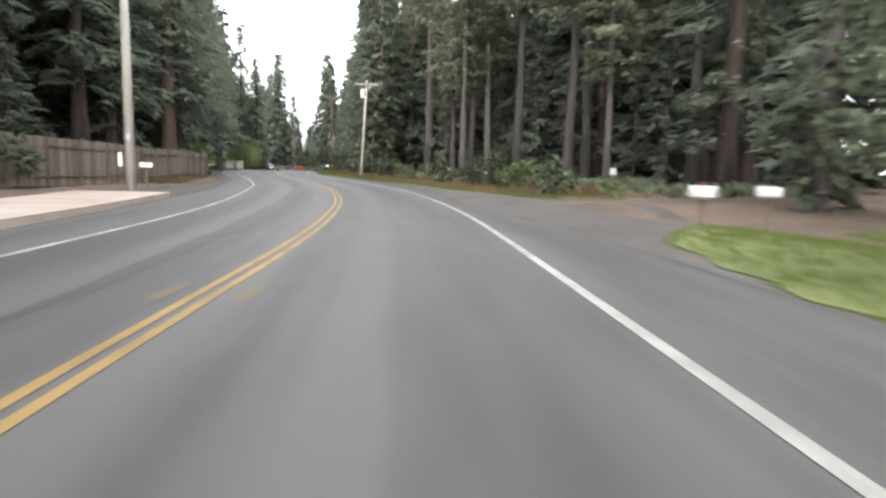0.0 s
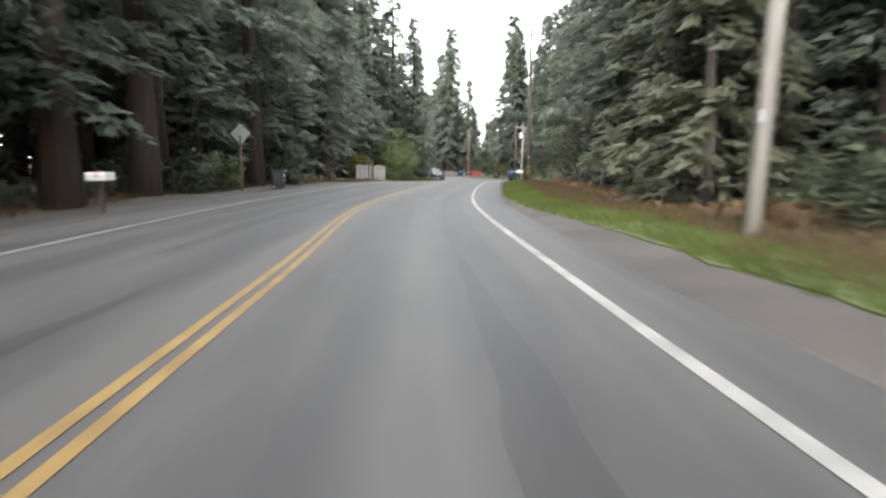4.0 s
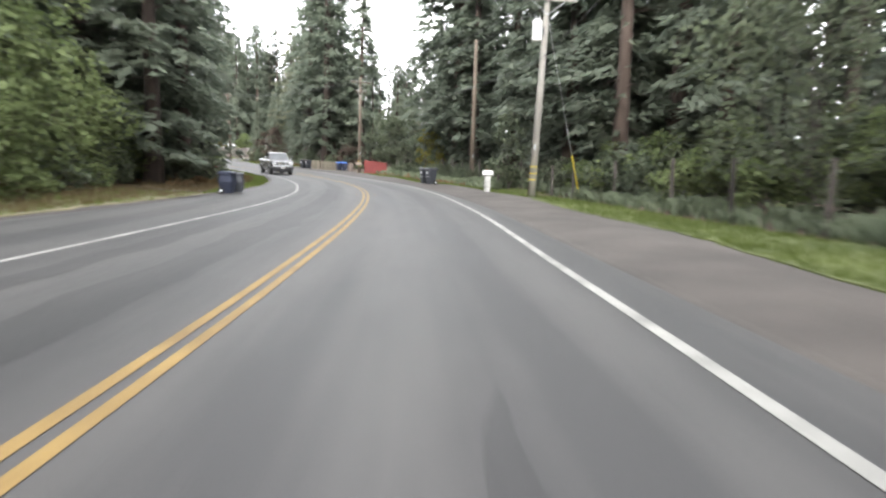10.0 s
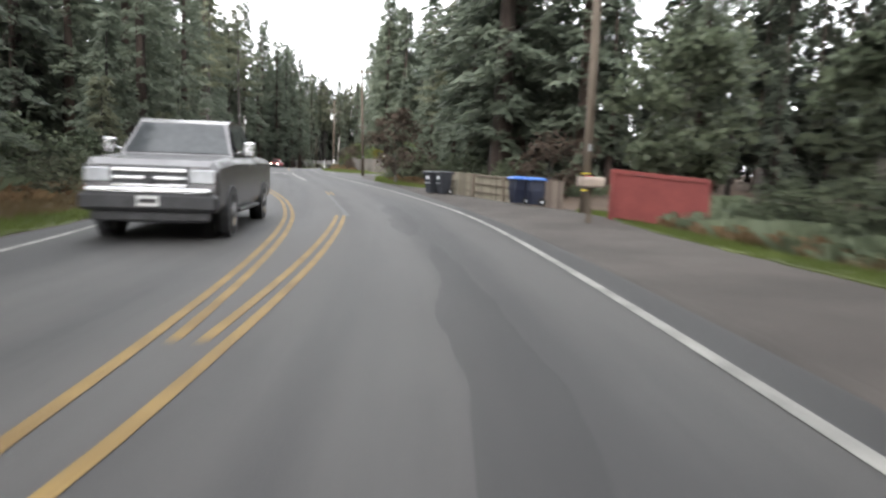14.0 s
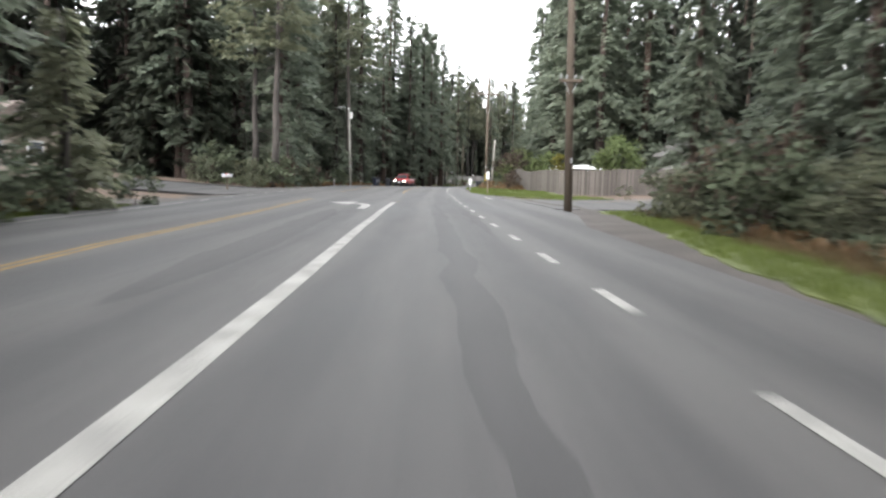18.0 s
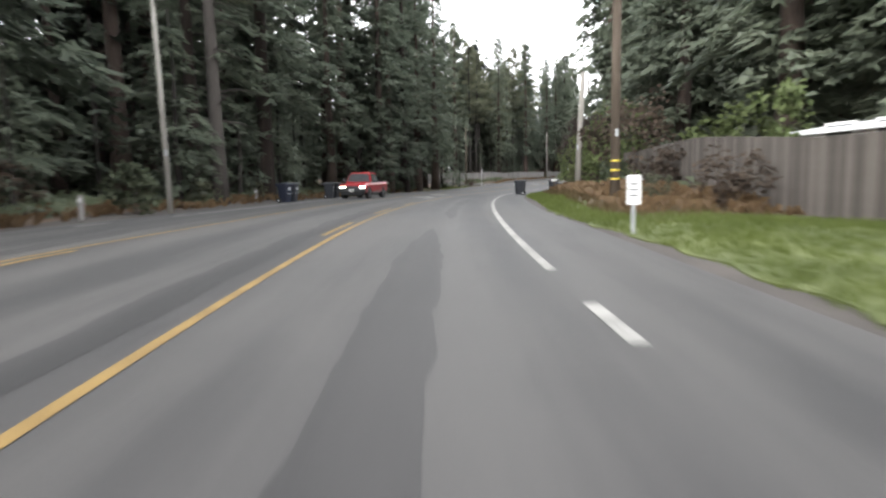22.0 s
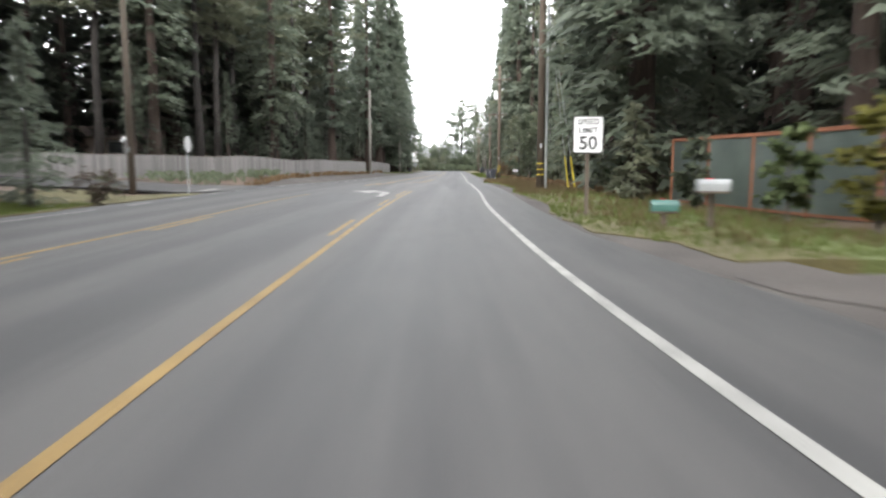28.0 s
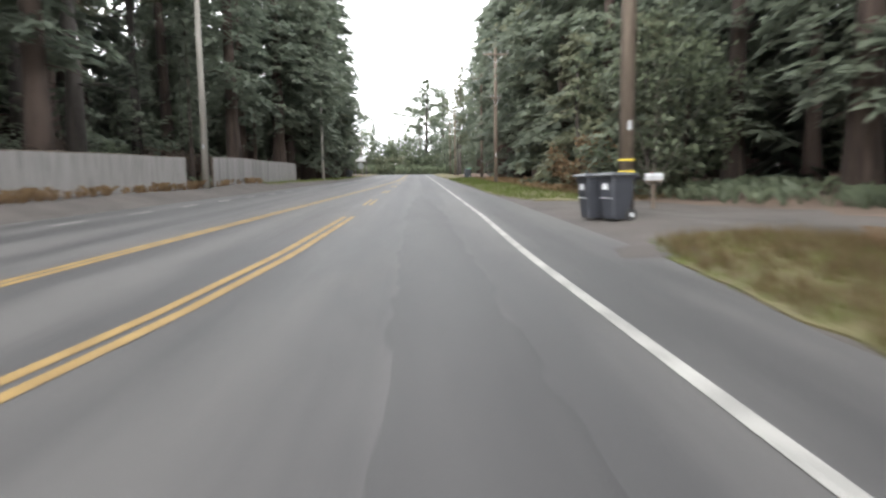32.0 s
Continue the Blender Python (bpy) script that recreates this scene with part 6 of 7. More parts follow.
for k, (s, d, z) in enumerate(((137, -14.0, 0.8), (140.5, -12.2, 0.75), (143.0, -10.8, 0.7), (146.8, -10.8, 0.75), (150.4, -11.2, 0.8), (154.0, -11.8, 0.8), (157.0, -12.2, 0.8))):
    grown(SHRUB[(0, 2)[k % 2]], s, d, z, 60 * k)
grown(ALDER[0], 148.5, -12.6, 0.85, 20)
grown(ALDER[1], 152.0, -13.6, 0.82, 130)
grown(ALDER[0], 160.5, -12.8, 0.66, 40)
grown(ALDER[0], 144.5, -12.4, 0.78, 250)
grown(ALDER[1], 156.0, -13.4, 0.78, 80)
bush("yellow_shrub", 341, 3.2, 2.2, 26, 55, 0.24, leaves_yellow, "bright yellow-green shrub behind the board fence", 137.0, -16.4, low=0.08, category="shrub")
bush("yellow_shrub", 342, 3.6, 1.8, 24, 55, 0.24, leaves_yellow, "bright yellow-green shrub behind the board fence", 141.0, -17.4, low=0.08, category="shrub")
bush("maple_tree", 343, 6.8, 3.3, 60, 66, 0.24, leaves_pale, "spreading olive-green tree leaning over the board fence", 122.5, 11.4, low=0.22)
bush("maple_tree", 344, 6.0, 2.8, 42, 60, 0.26, leaves_dark, "spreading green tree behind the wheeled carts", 129.5, 10.8, low=0.18)
bush("vine_tree", 345, 4.6, 1.5, 26, 55, 0.22, leaves_dark, "ivy-covered stump behind the wire fence", 165.8, 8.2, low=0.05)
bush("yellow_tree", 346, 4.6, 1.3, 26, 50, 0.2, leaves_yellow, "slim yellowing tree behind the wire fence", 183.0, 8.4, low=0.15)
grown(ALDER[0], 149.0, 11.6, 0.5, 60)
grown(ALDER[0], 154.5, 11.8, 0.48, 150)
grown(ALDER[1], 159.0, 11.4, 0.36, 10)
power_pole(174.0, 8.6, 10.5, 0.16, pole_wood, label="tall bare ivy-grown pole behind the wire fence")
grown(ALDER[0], 310.4, 8.8, 0.82, 10)
grown(ALDER[1], 311.4, 6.6, 0.44, 200)
grown(ALDER[0], 143.0, 12.0, 0.5, 90)
grown(ALDER[2], 133.0, 12.0, 1.0, 10)
grown(ALDER[1], 146.5, 13.6, 0.45, 210)
for k, (s, d, h) in enumerate(((193.0, 13.4, 5.4), (198, 10.6, 6.2), (205, 16.0, 9.0), (190.5, 18.0, 5.2))):
    bush("broad_tree", 330 + k, h, h * 0.36, 46, 64, 0.3, leaves_dark, "broad dark green tree behind the fence", s, d, low=0.1)
for k, (s, d, z) in enumerate(((172.2, 7.9, 0.55), (174.6, 7.9, 0.62), (177, 8.0, 0.62), (179.6, 8.1, 0.68), (182, 8.1, 0.68), (184.5, 8.0, 0.7), (187.2, 7.9, 0.68), (189.6, 7.9, 0.66))):
    grown(SHRUB[0], s, d, z, 66 * k)
grown(ALDER[0], 187.5, 11.2, 0.45, 160)
for k, (s, d, z) in enumerate(((179.5, 11.0, 1.2), (175.5, 12.6, 1.0), (171, 12.2, 0.95), (166.5, 12.8, 0.95), (162, 13.2, 1.0), (177, 17, 1.05), (170, 17.5, 1.05), (163.5, 18, 1.05), (156, 15.5, 0.95),
                               (214, 9.6, 1.4), (218, 11.8, 1.45), (222, 10.4, 1.4), (211.5, 13.5, 0.92), (199.4, 12.4, 0.56), (186.3, 12.3, 1.3), (182.5, 10.9, 1.3), (188.3, 14.4, 1.2), (213.4, 27.2, 0.8))):
    grown(CEDAR[k % 2], s, d, z, 55 * k)
for k, (s, d, z) in enumerate(((301, 14.6, 1.25), (296.5, 17.5, 1.3), (305.5, 17.0, 1.2), (310, 21, 1.2), (300, 23, 1.25), (314, 13.2, 1.2), (320.5, 14.5, 1.25), (324.5, 12.6, 1.3), (331, 12.2, 1.3), (334.6, 9.6, 1.35), (371.5, 8.6, 1.3), (379, 9.4, 1.3), (437, 9.6, 1.25), (446, 9.8, 1.3), (457, 10.2, 1.3), (468, 10.6, 1.35), (480, 11.2, 1.35), (494, 11.8, 1.35))):
    grown(CEDAR[k % 2], s, d, z, 48 * k)
for k, (s, d, z) in enumerate(((466, -11.8, 1.4), (477, -12.0, 1.4), (489, -12.2, 1.4), (501, -12.4, 1.4), (160, -18.5, 1.25), (168, -16.5, 1.25), (122, -17.0, 1.2), (114.5, -14.6, 1.15))):
    grown(CEDAR[k % 2], s, d, z, 48 * k)
for k, (s, d, z) in enumerate(((227, 11.6, 1.35), (231.5, 13.5, 1.45), (236, 12.0, 1.4), (240.5, 14.0, 1.4), (234, 17.5, 1.5), (225, 16.5, 1.5))):
    grown(PINE[k % 3], s, d, z, 70 * k)
for k, (s, d, z) in enumerate(((224, 7.6, 1.0), (227, 7.2, 1.1), (229.5, 8.2, 1.3), (232, 7.2, 1.15), (234.5, 8.4, 1.3), (237, 7.4, 1.1), (239.5, 8.6, 1.3), (242, 8.0, 1.1), (244.5, 9.0, 1.2), (246, 11.5, 1.3), (241, 10.8, 1.4), (236.5, 10.4, 1.4))):
    grown(SHRUB[(1, 0, 3, 1)[k % 4]], s, d, z, 64 * k)
for k, (s, d, z) in enumerate(((245.5, 9.6, 0.42), (242.5, 11.6, 0.55), (238.5, 11.0, 0.5), (246.5, 14.0, 0.6), (232.5, 11.5, 0.5), (228, 10.4, 0.45))):
    grown(CEDAR[k % 2], s, d, z, 90 * k)
grown(ALDER[2], 398.0, 10.5, 0.75, 40)
grown(ALDER[2], 421.5, 9.6, 0.8, 140)
for k, (s, d, z) in enumerate(((150, 10.6, 0.9), (155.5, 10.2, 1.0), (160.5, 10.4, 0.9), (146, 10.8, 0.85))):
    grown(SHRUB[2], s, d, z * 1.25, 70 * k)
for k, (s, d, z) in enumerate(((176.5, 9.6, 0.75), (179, 9.7, 0.8), (181.5, 9.6, 0.72), (184, 9.5, 0.8), (186.3, 9.3, 0.75), (188.6, 9.0, 0.78), (190.6, 9.0, 0.7))):
    grown(SHRUB[0], s, d, z, 50 * k)
bush("hawthorn_tree", 301, 5.2, 2.0, 40, 60, 0.22, leaves_brown, "round leafless brown tree beside the road", 222.5, 4.7, low=0.15)
bush("plum_tree", 302, 5.9, 2.35, 120, 70, 0.15, leaves_plum, "round purple-brown leafless tree behind the verge", 324.6, 7.6, low=0.34)
bush("willow_bush", 303, 4.4, 2.4, 30, 55, 0.24, leaves_brown, "pale brown twiggy bush on the verge", 301.0, 8.0, low=0.08, category="bush")
bush("yellow_bush", 304, 2.7, 0.8, 26, 55, 0.16, leaves_yellow, "slender yellow-green bush before the sheet fence", 354.6, 8.2, low=0.1, category="bush")
bush("yellow_bush", 305, 2.5, 0.6, 20, 50, 0.2, leaves_fresh, "slender green bush before the sheet fence", 358.6, 8.6, low=0.1, category="bush")
bush("yellow_bush", 306, 2.3, 0.5, 18, 50, 0.2, leaves_dark, "slender dark bush before the sheet fence", 363.0, 8.0, low=0.1, category="bush")
bush("garden_tree", 307, 3.5, 1.2, 26, 55, 0.22, leaves_yellow, "rounded green garden tree behind the fence", 286.5, 12.2, low=0.2)
bush("garden_tree", 317, 5.0, 2.2, 60, 70, 0.24, leaves_fresh, "rounded yellow-green garden tree behind the fence", 281.0, 16.5, low=0.2)
bush("garden_tree", 308, 3.6, 1.5, 26, 55, 0.24, leaves_fresh, "rounded green garden tree behind the fence", 295, 11.5, low=0.2)
bush("garden_tree", 309, 3.2, 1.3, 24, 50, 0.24, leaves_fresh, "rounded green garden tree behind the fence", 300, 11.0, low=0.2)
bush("holly_bush", 310, 1.7, 0.95, 16, 50, 0.2, leaves_dark, "low dark green bush at the pole's foot", 292.5, -11.0, low=0.05, category="bush")
bush("laurel_bush", 311, 3.0, 1.8, 30, 60, 0.24, leaves_fresh, "leafy light green bush at the fence's end", 59.0, -9.3, low=0.05, category="bush")
bush("laurel_bush", 321, 2.2, 1.4, 20, 55, 0.24, leaves_dark, "low dark green bush beside the fence's end", 62.6, -9.8, low=0.05, category="bush")
bush("laurel_bush", 322, 1.6, 1.2, 18, 50, 0.24, leaves_dark, "low dark green bush beside the verge", 67.0, -11.0, low=0.05, category="bush")
bush("rust_bush", 312, 2.6, 1.8, 22, 50, 0.22, bracken_leaf, "rust-brown bush behind the drive", 424.5, 7.8, low=0.05, category="bush")
bush("rust_bush", 313, 3.0, 2.0, 24, 50, 0.24, leaves_brown, "brown twiggy bush at the wood's edge", 205.5, 9.5, low=0.05, category="bush")
bush("roadside_tree", 314, 6.5, 3.4, 40, 60, 0.3, leaves_dark, "dark broad tree leaning over the grass", 13.0, 12.5, low=0.12)
grown(YOUNG[0], 18.0, 13.5, 1.0, 0)
grown(YOUNG[2], 170.5, 12.2, 1.0, 30)
grown(YOUNG[1], 366.5, 7.0, 0.5, 30)
grown(YOUNG[0], 392.0, 9.0, 0.8, 30)
grown(FIR[1], 462, -13.0, 1.25, 0)
grown(REDWOOD[1], 384.5, 9.8, 1.0, 60)

for k, (s, d, z) in enumerate(((362.5, -12.6, 0.8), (360.5, -14.6, 1.0), (365.0, -14.4, 0.9))):
    grown(YOUNG[(2, 0)[k % 2]], s, d, z, 70 * k)
for k, (s, d, z) in enumerate(((366.5, -12.4, 0.7), (364.0, -11.4, 0.6), (274.6, -14.5, 1.3), (276.5, -12.6, 1.2), (277.5, -16.0, 1.5), (279.5, -13.4, 1.3), (282.0, -12.4, 1.2), (281.5, -15.2, 1.5), (284.5, -13.0, 1.3), (287.0, -12.4, 1.1), (274.4, -18.5, 1.5), (278.0, -19.0, 1.6))):
    grown(SHRUB[(1, 3, 1, 0)[k % 4]], s, d, z, 70 * k)

# crowns that overhang the road's edge
for k, (s, d, z) in enumerate(((76, 9.8, 0.95), (83, 9.5, 1.0), (90, 9.6, 1.0), (97, 9.8, 0.95))):
    grown(FIR[3], s, d, z, 80 * k)
for k, (s, d, z) in enumerate(((56, -11.0, 1.1), (62, -11.0, 1.1), (67.5, -11.3, 1.1), (73.5, -11.6, 1.1), (79, -12.0, 1.1), (91, -12.0, 1.05), (97, -12.6, 1.0), (104, -15.0, 1.1), (111, -18.0, 1.15), (118, -21.0, 1.15), (126, -23.0, 1.2), (134, -23.5, 1.15), (142, -22.5, 1.2), (149, -20.5, 1.2), (156, -18.0, 1.15), (162, -14.5, 1.1), (146, -18.5, 1.1), (138, -20.5, 1.1),
                               (101, 9.8, 1.0), (126.5, 11.0, 1.05), (131.5, 11.6, 1.0), (51, -14.2, 1.05), (44, -15.0, 1.0), (159.5, 12.0, 0.9), (166, 12.2, 0.95),
                               (338, 14.5, 1.0),
                               (332, -12.4, 1.0), (339, -12.2, 1.05), (345, -12.6, 1.0), (351, -12.4, 1.05), (392, -22.5, 1.0), (398, -19.0, 1.05), (405, -17.0, 1.0), (412, -15.6, 1.0), (421, -14.4, 1.05), (434, -13.2, 1.0), (442, -13.0, 1.05), (449, -13.2, 1.05), (458, -13.2, 1.1), (468, -14.0, 1.1), (480, -13.4, 1.1), (492, -13.0, 1.1), (503, -12.6, 1.05))):
    grown(REDWOOD[1] if s > 380 and k % 2 else FIR[0] if 120 < s < 200 else FIR[1] if k % 2 else FIR[3], s, d, z, 77 * k)

for k, (s, d, z) in enumerate(((354, -15.0, 1.0), (358.5, -17.5, 1.05), (362.5, -20.5, 1.05), (357, -22.5, 1.0), (364, -26, 1.0), (352.5, -19, 1.0))):
    grown(FIR[(1, 0, 3)[k % 3]], s, d, z, 65 * k)

# the far end of the straight
cyp = [tree("cypress_tree", conifer_meshes(401 + k, h, h * 0.45, 5.0, 26, 44, 1.2, bark_grey, needles, 0.4, lean=0.3, bare=10, top_blunt=1.6, droop=-0.1, ragged=0.7), "wind-shaped cypress with flat layered crown", "far cypresses") for k, h in enumerate((24, 17))]
grown(cyp[0], 561, 2.5, 1.0, 0)
grown(cyp[1], 566, -7.5, 0.95, 90)
grown(cyp[1], 556, 12.5, 1.15, 190)
rng = random.Random(77)
for k in range(26):
    kind = rng.choice([ALDER[2], YOUNG[2], YOUNG[0], YOUNG[2]])
    grown(kind, rng.uniform(552, 590), -34 + 68 * k / 25, rng.uniform(0.8, 1.3), rng.uniform(0, 360))
scatter(61, 555, 600, -45, 45, 16, FIR[2:3] + YOUNG[2:], (0.7, 1.0))
for k in range(44):
    grown(SHRUB[k % 2], rng.uniform(549, 562), -40 + 80 * k / 43, rng.uniform(2.0, 3.0), 50 * k)
for k, (s, d, z) in enumerate(((288.5, 7.6, 0.8), (290.5, 6.2, 0.55), (295.5, 8.0, 0.9), (297, 6.4, 0.6), (300.5, 7.0, 0.8), (303.5, 6.4, 0.55), (306.5, 6.6, 0.6), (310, 7.4, 0.9), (314, 6.6, 0.7), (319, 7.0, 0.8))):
    grown(SHRUB[(3, 1, 3, 0)[k % 4]], s, d, z, 60 * k)
for k in range(60):
    grown(YOUNG[(2, 0, 2)[k % 3]], rng.uniform(558, 604), -52 + 104 * k / 59, rng.uniform(1.7, 2.6), 40 * k)
for s, d in ((505, 6.5), (530, 7.0)):
    power_pole(s, d, 11, 0.14, pole_wood, ((10.4, 2.2),), label="distant power pole with crossarm")
power_pole(520, -10.5, 9, 0.13, pole_grey, label="distant grey pole on the verge")

# protos that no place has used yet stand deep in the wood
for k, p in enumerate(FIR + PINE + REDWOOD + CEDAR + YOUNG + ALDER + SHRUB + cyp):
    if p not in planted:
        grown(p, 20 + 7 * k, -30)


# ---- grass, bracken and litter ----
def blades(name, seed, a, b, right, d0, d1, count, height, width, material, label, frond=False):
    """Tufts of blades along the verge, one joined growth."""
    rng = np.random.RandomState(seed)
    e, k = (dirt_end, 1) if right else (left_edge, -1)
    s = rng.uniform(a, b, count)
    d = e(s) + k * (d0 + (d1 - d0) * rng.rand(count))
    keep = np.array([not any(x[0] <= q <= x[1] and x[2] <= w <= x[3] for x in DRIVES) for q, w in zip(s, d)])
    s, d = s[keep], d[keep]
    clump = 0.5 + 0.5 * np.sin(s * 1.1 + 3 * np.sin(d * 0.9)) * np.sin(d * 1.7 + s * 0.37)
    if height > 0.3:
        some = rng.rand(len(s)) < 0.3 + 0.7 * clump
        s, d, clump = s[some], d[some], clump[some]
    x, y, z, _ = place(s, d)
    z = z + side_height(s, d) + 0.0
    n = len(s)
    per = 5
    x, y, z = (np.repeat(v, per) for v in (x, y, z))
    h = height * rng.uniform(0.4, 1.25, n * per) * np.repeat(0.6 + 0.6 * clump, per)
    ang, lean = rng.uniform(0, 6.283, n * per), rng.uniform(0.15, 1.1 if frond else 0.7, n * per)
    bx, by = x + rng.uniform(-0.07, 0.07, n * per), y + rng.uniform(-0.07, 0.07, n * per)
    dx, dy = np.cos(ang), np.sin(ang)
    w = width * rng.uniform(0.6, 1.3, n * per)
    p0 = np.stack([bx - dy * w * 0.5, by + dx * w * 0.5, z - 0.02], 1)
    p1 = np.stack([bx + dy * w * 0.5, by - dx * w * 0.5, z - 0.02], 1)
    m = np.stack([bx + dx * h * lean * 0.5 + dy * w * (1.4 if frond else 0.4), by + dy * h * lean * 0.5 - dx * w * (1.4 if frond else 0.4), z + h * 0.75], 1)
    tip = np.stack([bx + dx * h * lean, by + dy * h * lean, z + h * (0.75 if frond else 1.0)], 1)
    pieces = (p0, p1, m, tip) if frond else (p0, p1, tip)
    c = len(pieces)
    v = np.stack(pieces, 1).reshape(-1, 3)
    me = bpy.data.meshes.new(name)
    me.from_pydata(v.tolist(), [], [tuple(range(c * i, c * i + c)) for i in range(n * per)])
    me.materials.append(material)
    return tagged(new(name, me), label, "grass" if not frond else "bracken", kind="stuff")


DRIVES = [(108, 122, 3, 9), (406, 419, 3, 10), (337, 351, 2, 9), (248, 265, 3, 50)]
G = "short green roadside grass in tufts"
for k, (a, b, right, d0, d1, c) in enumerate(((-10, 13, True, 0.0, 4.4, 5000), (26, 62, True, 0.0, 2.4, 6000), (60, 108, True, 0.0, 1.7, 8000), (123, 167, True, 0.0, 3.0, 7000), (166, 199, True, 0.0, 0.9, 3500), (214, 247, True, 0.0, 1.3, 4000), (265, 287, True, 0.0, 6.5, 9000), (285, 337, True, 0.0, 1.1, 6000),
                                              (351, 372, True, 0.0, 6.0, 4500), (372, 406, True, 0.0, 3.5, 4000), (420, 470, True, 0.0, 3, 5000), (137, 156, False, 1.0, 8.5, 4500), (156, 246, False, 0.3, 1.4, 7000), (353, 364, False, 0.8, 4.6, 2500), (440, 500, False, 1.4, 3.2, 2500))):
    blades("grass", 500 + k, a, b, right, d0, d1, c, 0.14, 0.022, grass_blade, G)
D = "dry yellow-brown grass in loose tufts"
for k, (a, b, right, d0, d1, c) in enumerate(((26, 62, True, 0.3, 4.5, 4500), (60, 108, True, 1.4, 5.6, 7000), (137, 156, False, 1.2, 8.6, 2500), (158, 246, False, 1.2, 5.0, 8000), (370, 406.5, True, 0.1, 6.5, 10000), (214, 247, True, 1.0, 4, 3000), (352, 372, True, 0.6, 6.5, 900), (286, 337, True, 1.0, 4, 4500), (38, 66, False, 2.4, 4.4, 2200), (62, 130, False, 3.0, 6.0, 3000), (420, 470, True, 2.6, 6.5, 3000))):
    blades("grass", 540 + k, a, b, right, d0, d1, c, 0.26, 0.03, dry_blade, D)
B = "rusty dead bracken in low thickets"
for k, (a, b, right, d0, d1, c) in enumerate(((287, 314, True, 1.6, 6.0, 1700), (315, 335, True, 3.0, 6.0, 250), (66, 108, True, 3.4, 7.0, 1500), (372, 404, True, 2.8, 6.8, 1500), (160, 246, False, 3.2, 5.6, 1700), (276, 345, False, 2.0, 5.5, 1100), (214, 246, True, 1.8, 5.0, 900), (384, 440, False, 1.6, 2.4, 500), (422, 460, True, 3.0, 7, 1100), (30, 64, True, 5.4, 8.5, 700), (168, 194, True, 0.7, 2.5, 600))):
    blades("bracken", 580 + k, a, b, right, d0, d1, c, 0.42, 0.06, bracken_leaf, B, True)
N = "dark green fern and bramble undergrowth"
for k, (a, b, right, d0, d1, c) in enumerate(((24, 66, True, 5.6, 12, 1500), (66, 112, True, 6.0, 10, 1500), (160, 246, False, 4.5, 9, 1800), (276, 345, False, 3.5, 9, 1200), (372, 440, True, 5.5, 10, 1600), (166, 196, True, 0.9, 5, 2600), (128, 166, True, 3.0, 5, 900), (-5, 62, False, 6.5, 11, 900), (66, 110, False, 4.5, 10, 900), (384, 440, False, 3.5, 10, 1000), (292, 336, True, 4.5, 9, 900), (206, 247, True, 3.0, 7, 1400))):
    blades("undergrowth", 620 + k, a, b, right, d0, d1, c, 0.6, 0.05, leaves_dark, N, True)

for k, (right, d0, d1, c) in enumerate(((True, -14, 40, 2600), (False, 0, 40, 2000))):
    blades("undergrowth", 660 + k, 551, 566, right, d0, d1, c, 2.3, 0.25, leaves_dark, N, True)


# ---- houses seen between the trees ----
def house(s, d, turn, w, l, h, roof_h, wall, roof, label, windows=((0.25, 0.9), (0.7, 0.9))):
    hs = thing("house", label, "house", "houses", at=stand(s, d, turn))
    part("wall", Shape().box((0, 0, h / 2 - 0.1), (w, l, h + 0.2), chamfer=0.02), wall, hs)
    r = Shape()
    o = 0.45
    x, y = w / 2 + o, l / 2 + o
    r.v = [(-x, -y, h), (x, -y, h), (x, y, h), (-x, y, h), (0, -y, h + roof_h), (0, y, h + roof_h), (-x, -y, h - 0.14), (x, -y, h - 0.14), (x, y, h - 0.14), (-x, y, h - 0.14)]
    r.f = [(0, 4, 5, 3), (1, 2, 5, 4), (0, 1, 4), (2, 3, 5), (6, 7, 1, 0), (7, 8, 2, 1), (8, 9, 3, 2), (9, 6, 0, 3), (9, 8, 7, 6)]
    part("roof", r, roof, hs)
    for u, z in windows:
        for side in (-1, 1):
            wd = part("window", Shape().box((side * (w / 2 + 0.02), -l / 2 + u * l, z + 0.6), (0.08, 1.3, 1.2), chamfer=0.01), box_white, hs)
            part("pane", Shape().box((side * (w / 2 + 0.055), -l / 2 + u * l, z + 0.6), (0.03, 1.1, 1.0)), glass_dark, wd)
        wd = part("window", Shape().box((-w / 2 + u * w, -l / 2 - 0.02, z + 0.6), (1.3, 0.08, 1.2), chamfer=0.01), box_white, hs)
        part("pane", Shape().box((-w / 2 + u * w, -l / 2 - 0.055, z + 0.6), (1.1, 0.03, 1.0)), glass_dark, wd)
    part("door", Shape().box((w * 0.02, -l / 2 - 0.03, 1.0), (0.95, 0.07, 2.05), chamfer=0.01), board_brown, hs)
    return hs


house(118, -33, 10, 8, 12, 2.7, 1.6, wall_pale, roof_white, "pale house with light roof behind dark trees")
house(292, 14.4, 12, 3.2, 4.6, 1.9, 0.3, wall_pale, roof_white, "long white trailer behind the board fence")
house(294, 29, 40, 7, 8, 3.0, 2.0, wall_grey, roof_grey, "grey house with grey gabled roof beyond the fence")
house(404, -34, -70, 8, 12, 2.4, 1.2, wall_tan, roof_brown, "low tan house behind the pale fence")
house(263, -30, 80, 7, 10, 2.6, 1.8, wall_tan, roof_brown, "low brown house beside the side street")
house(184, 31, 30, 7, 9, 2.7, 1.8, wall_tan, roof_brown, "low house in the trees behind the garden")


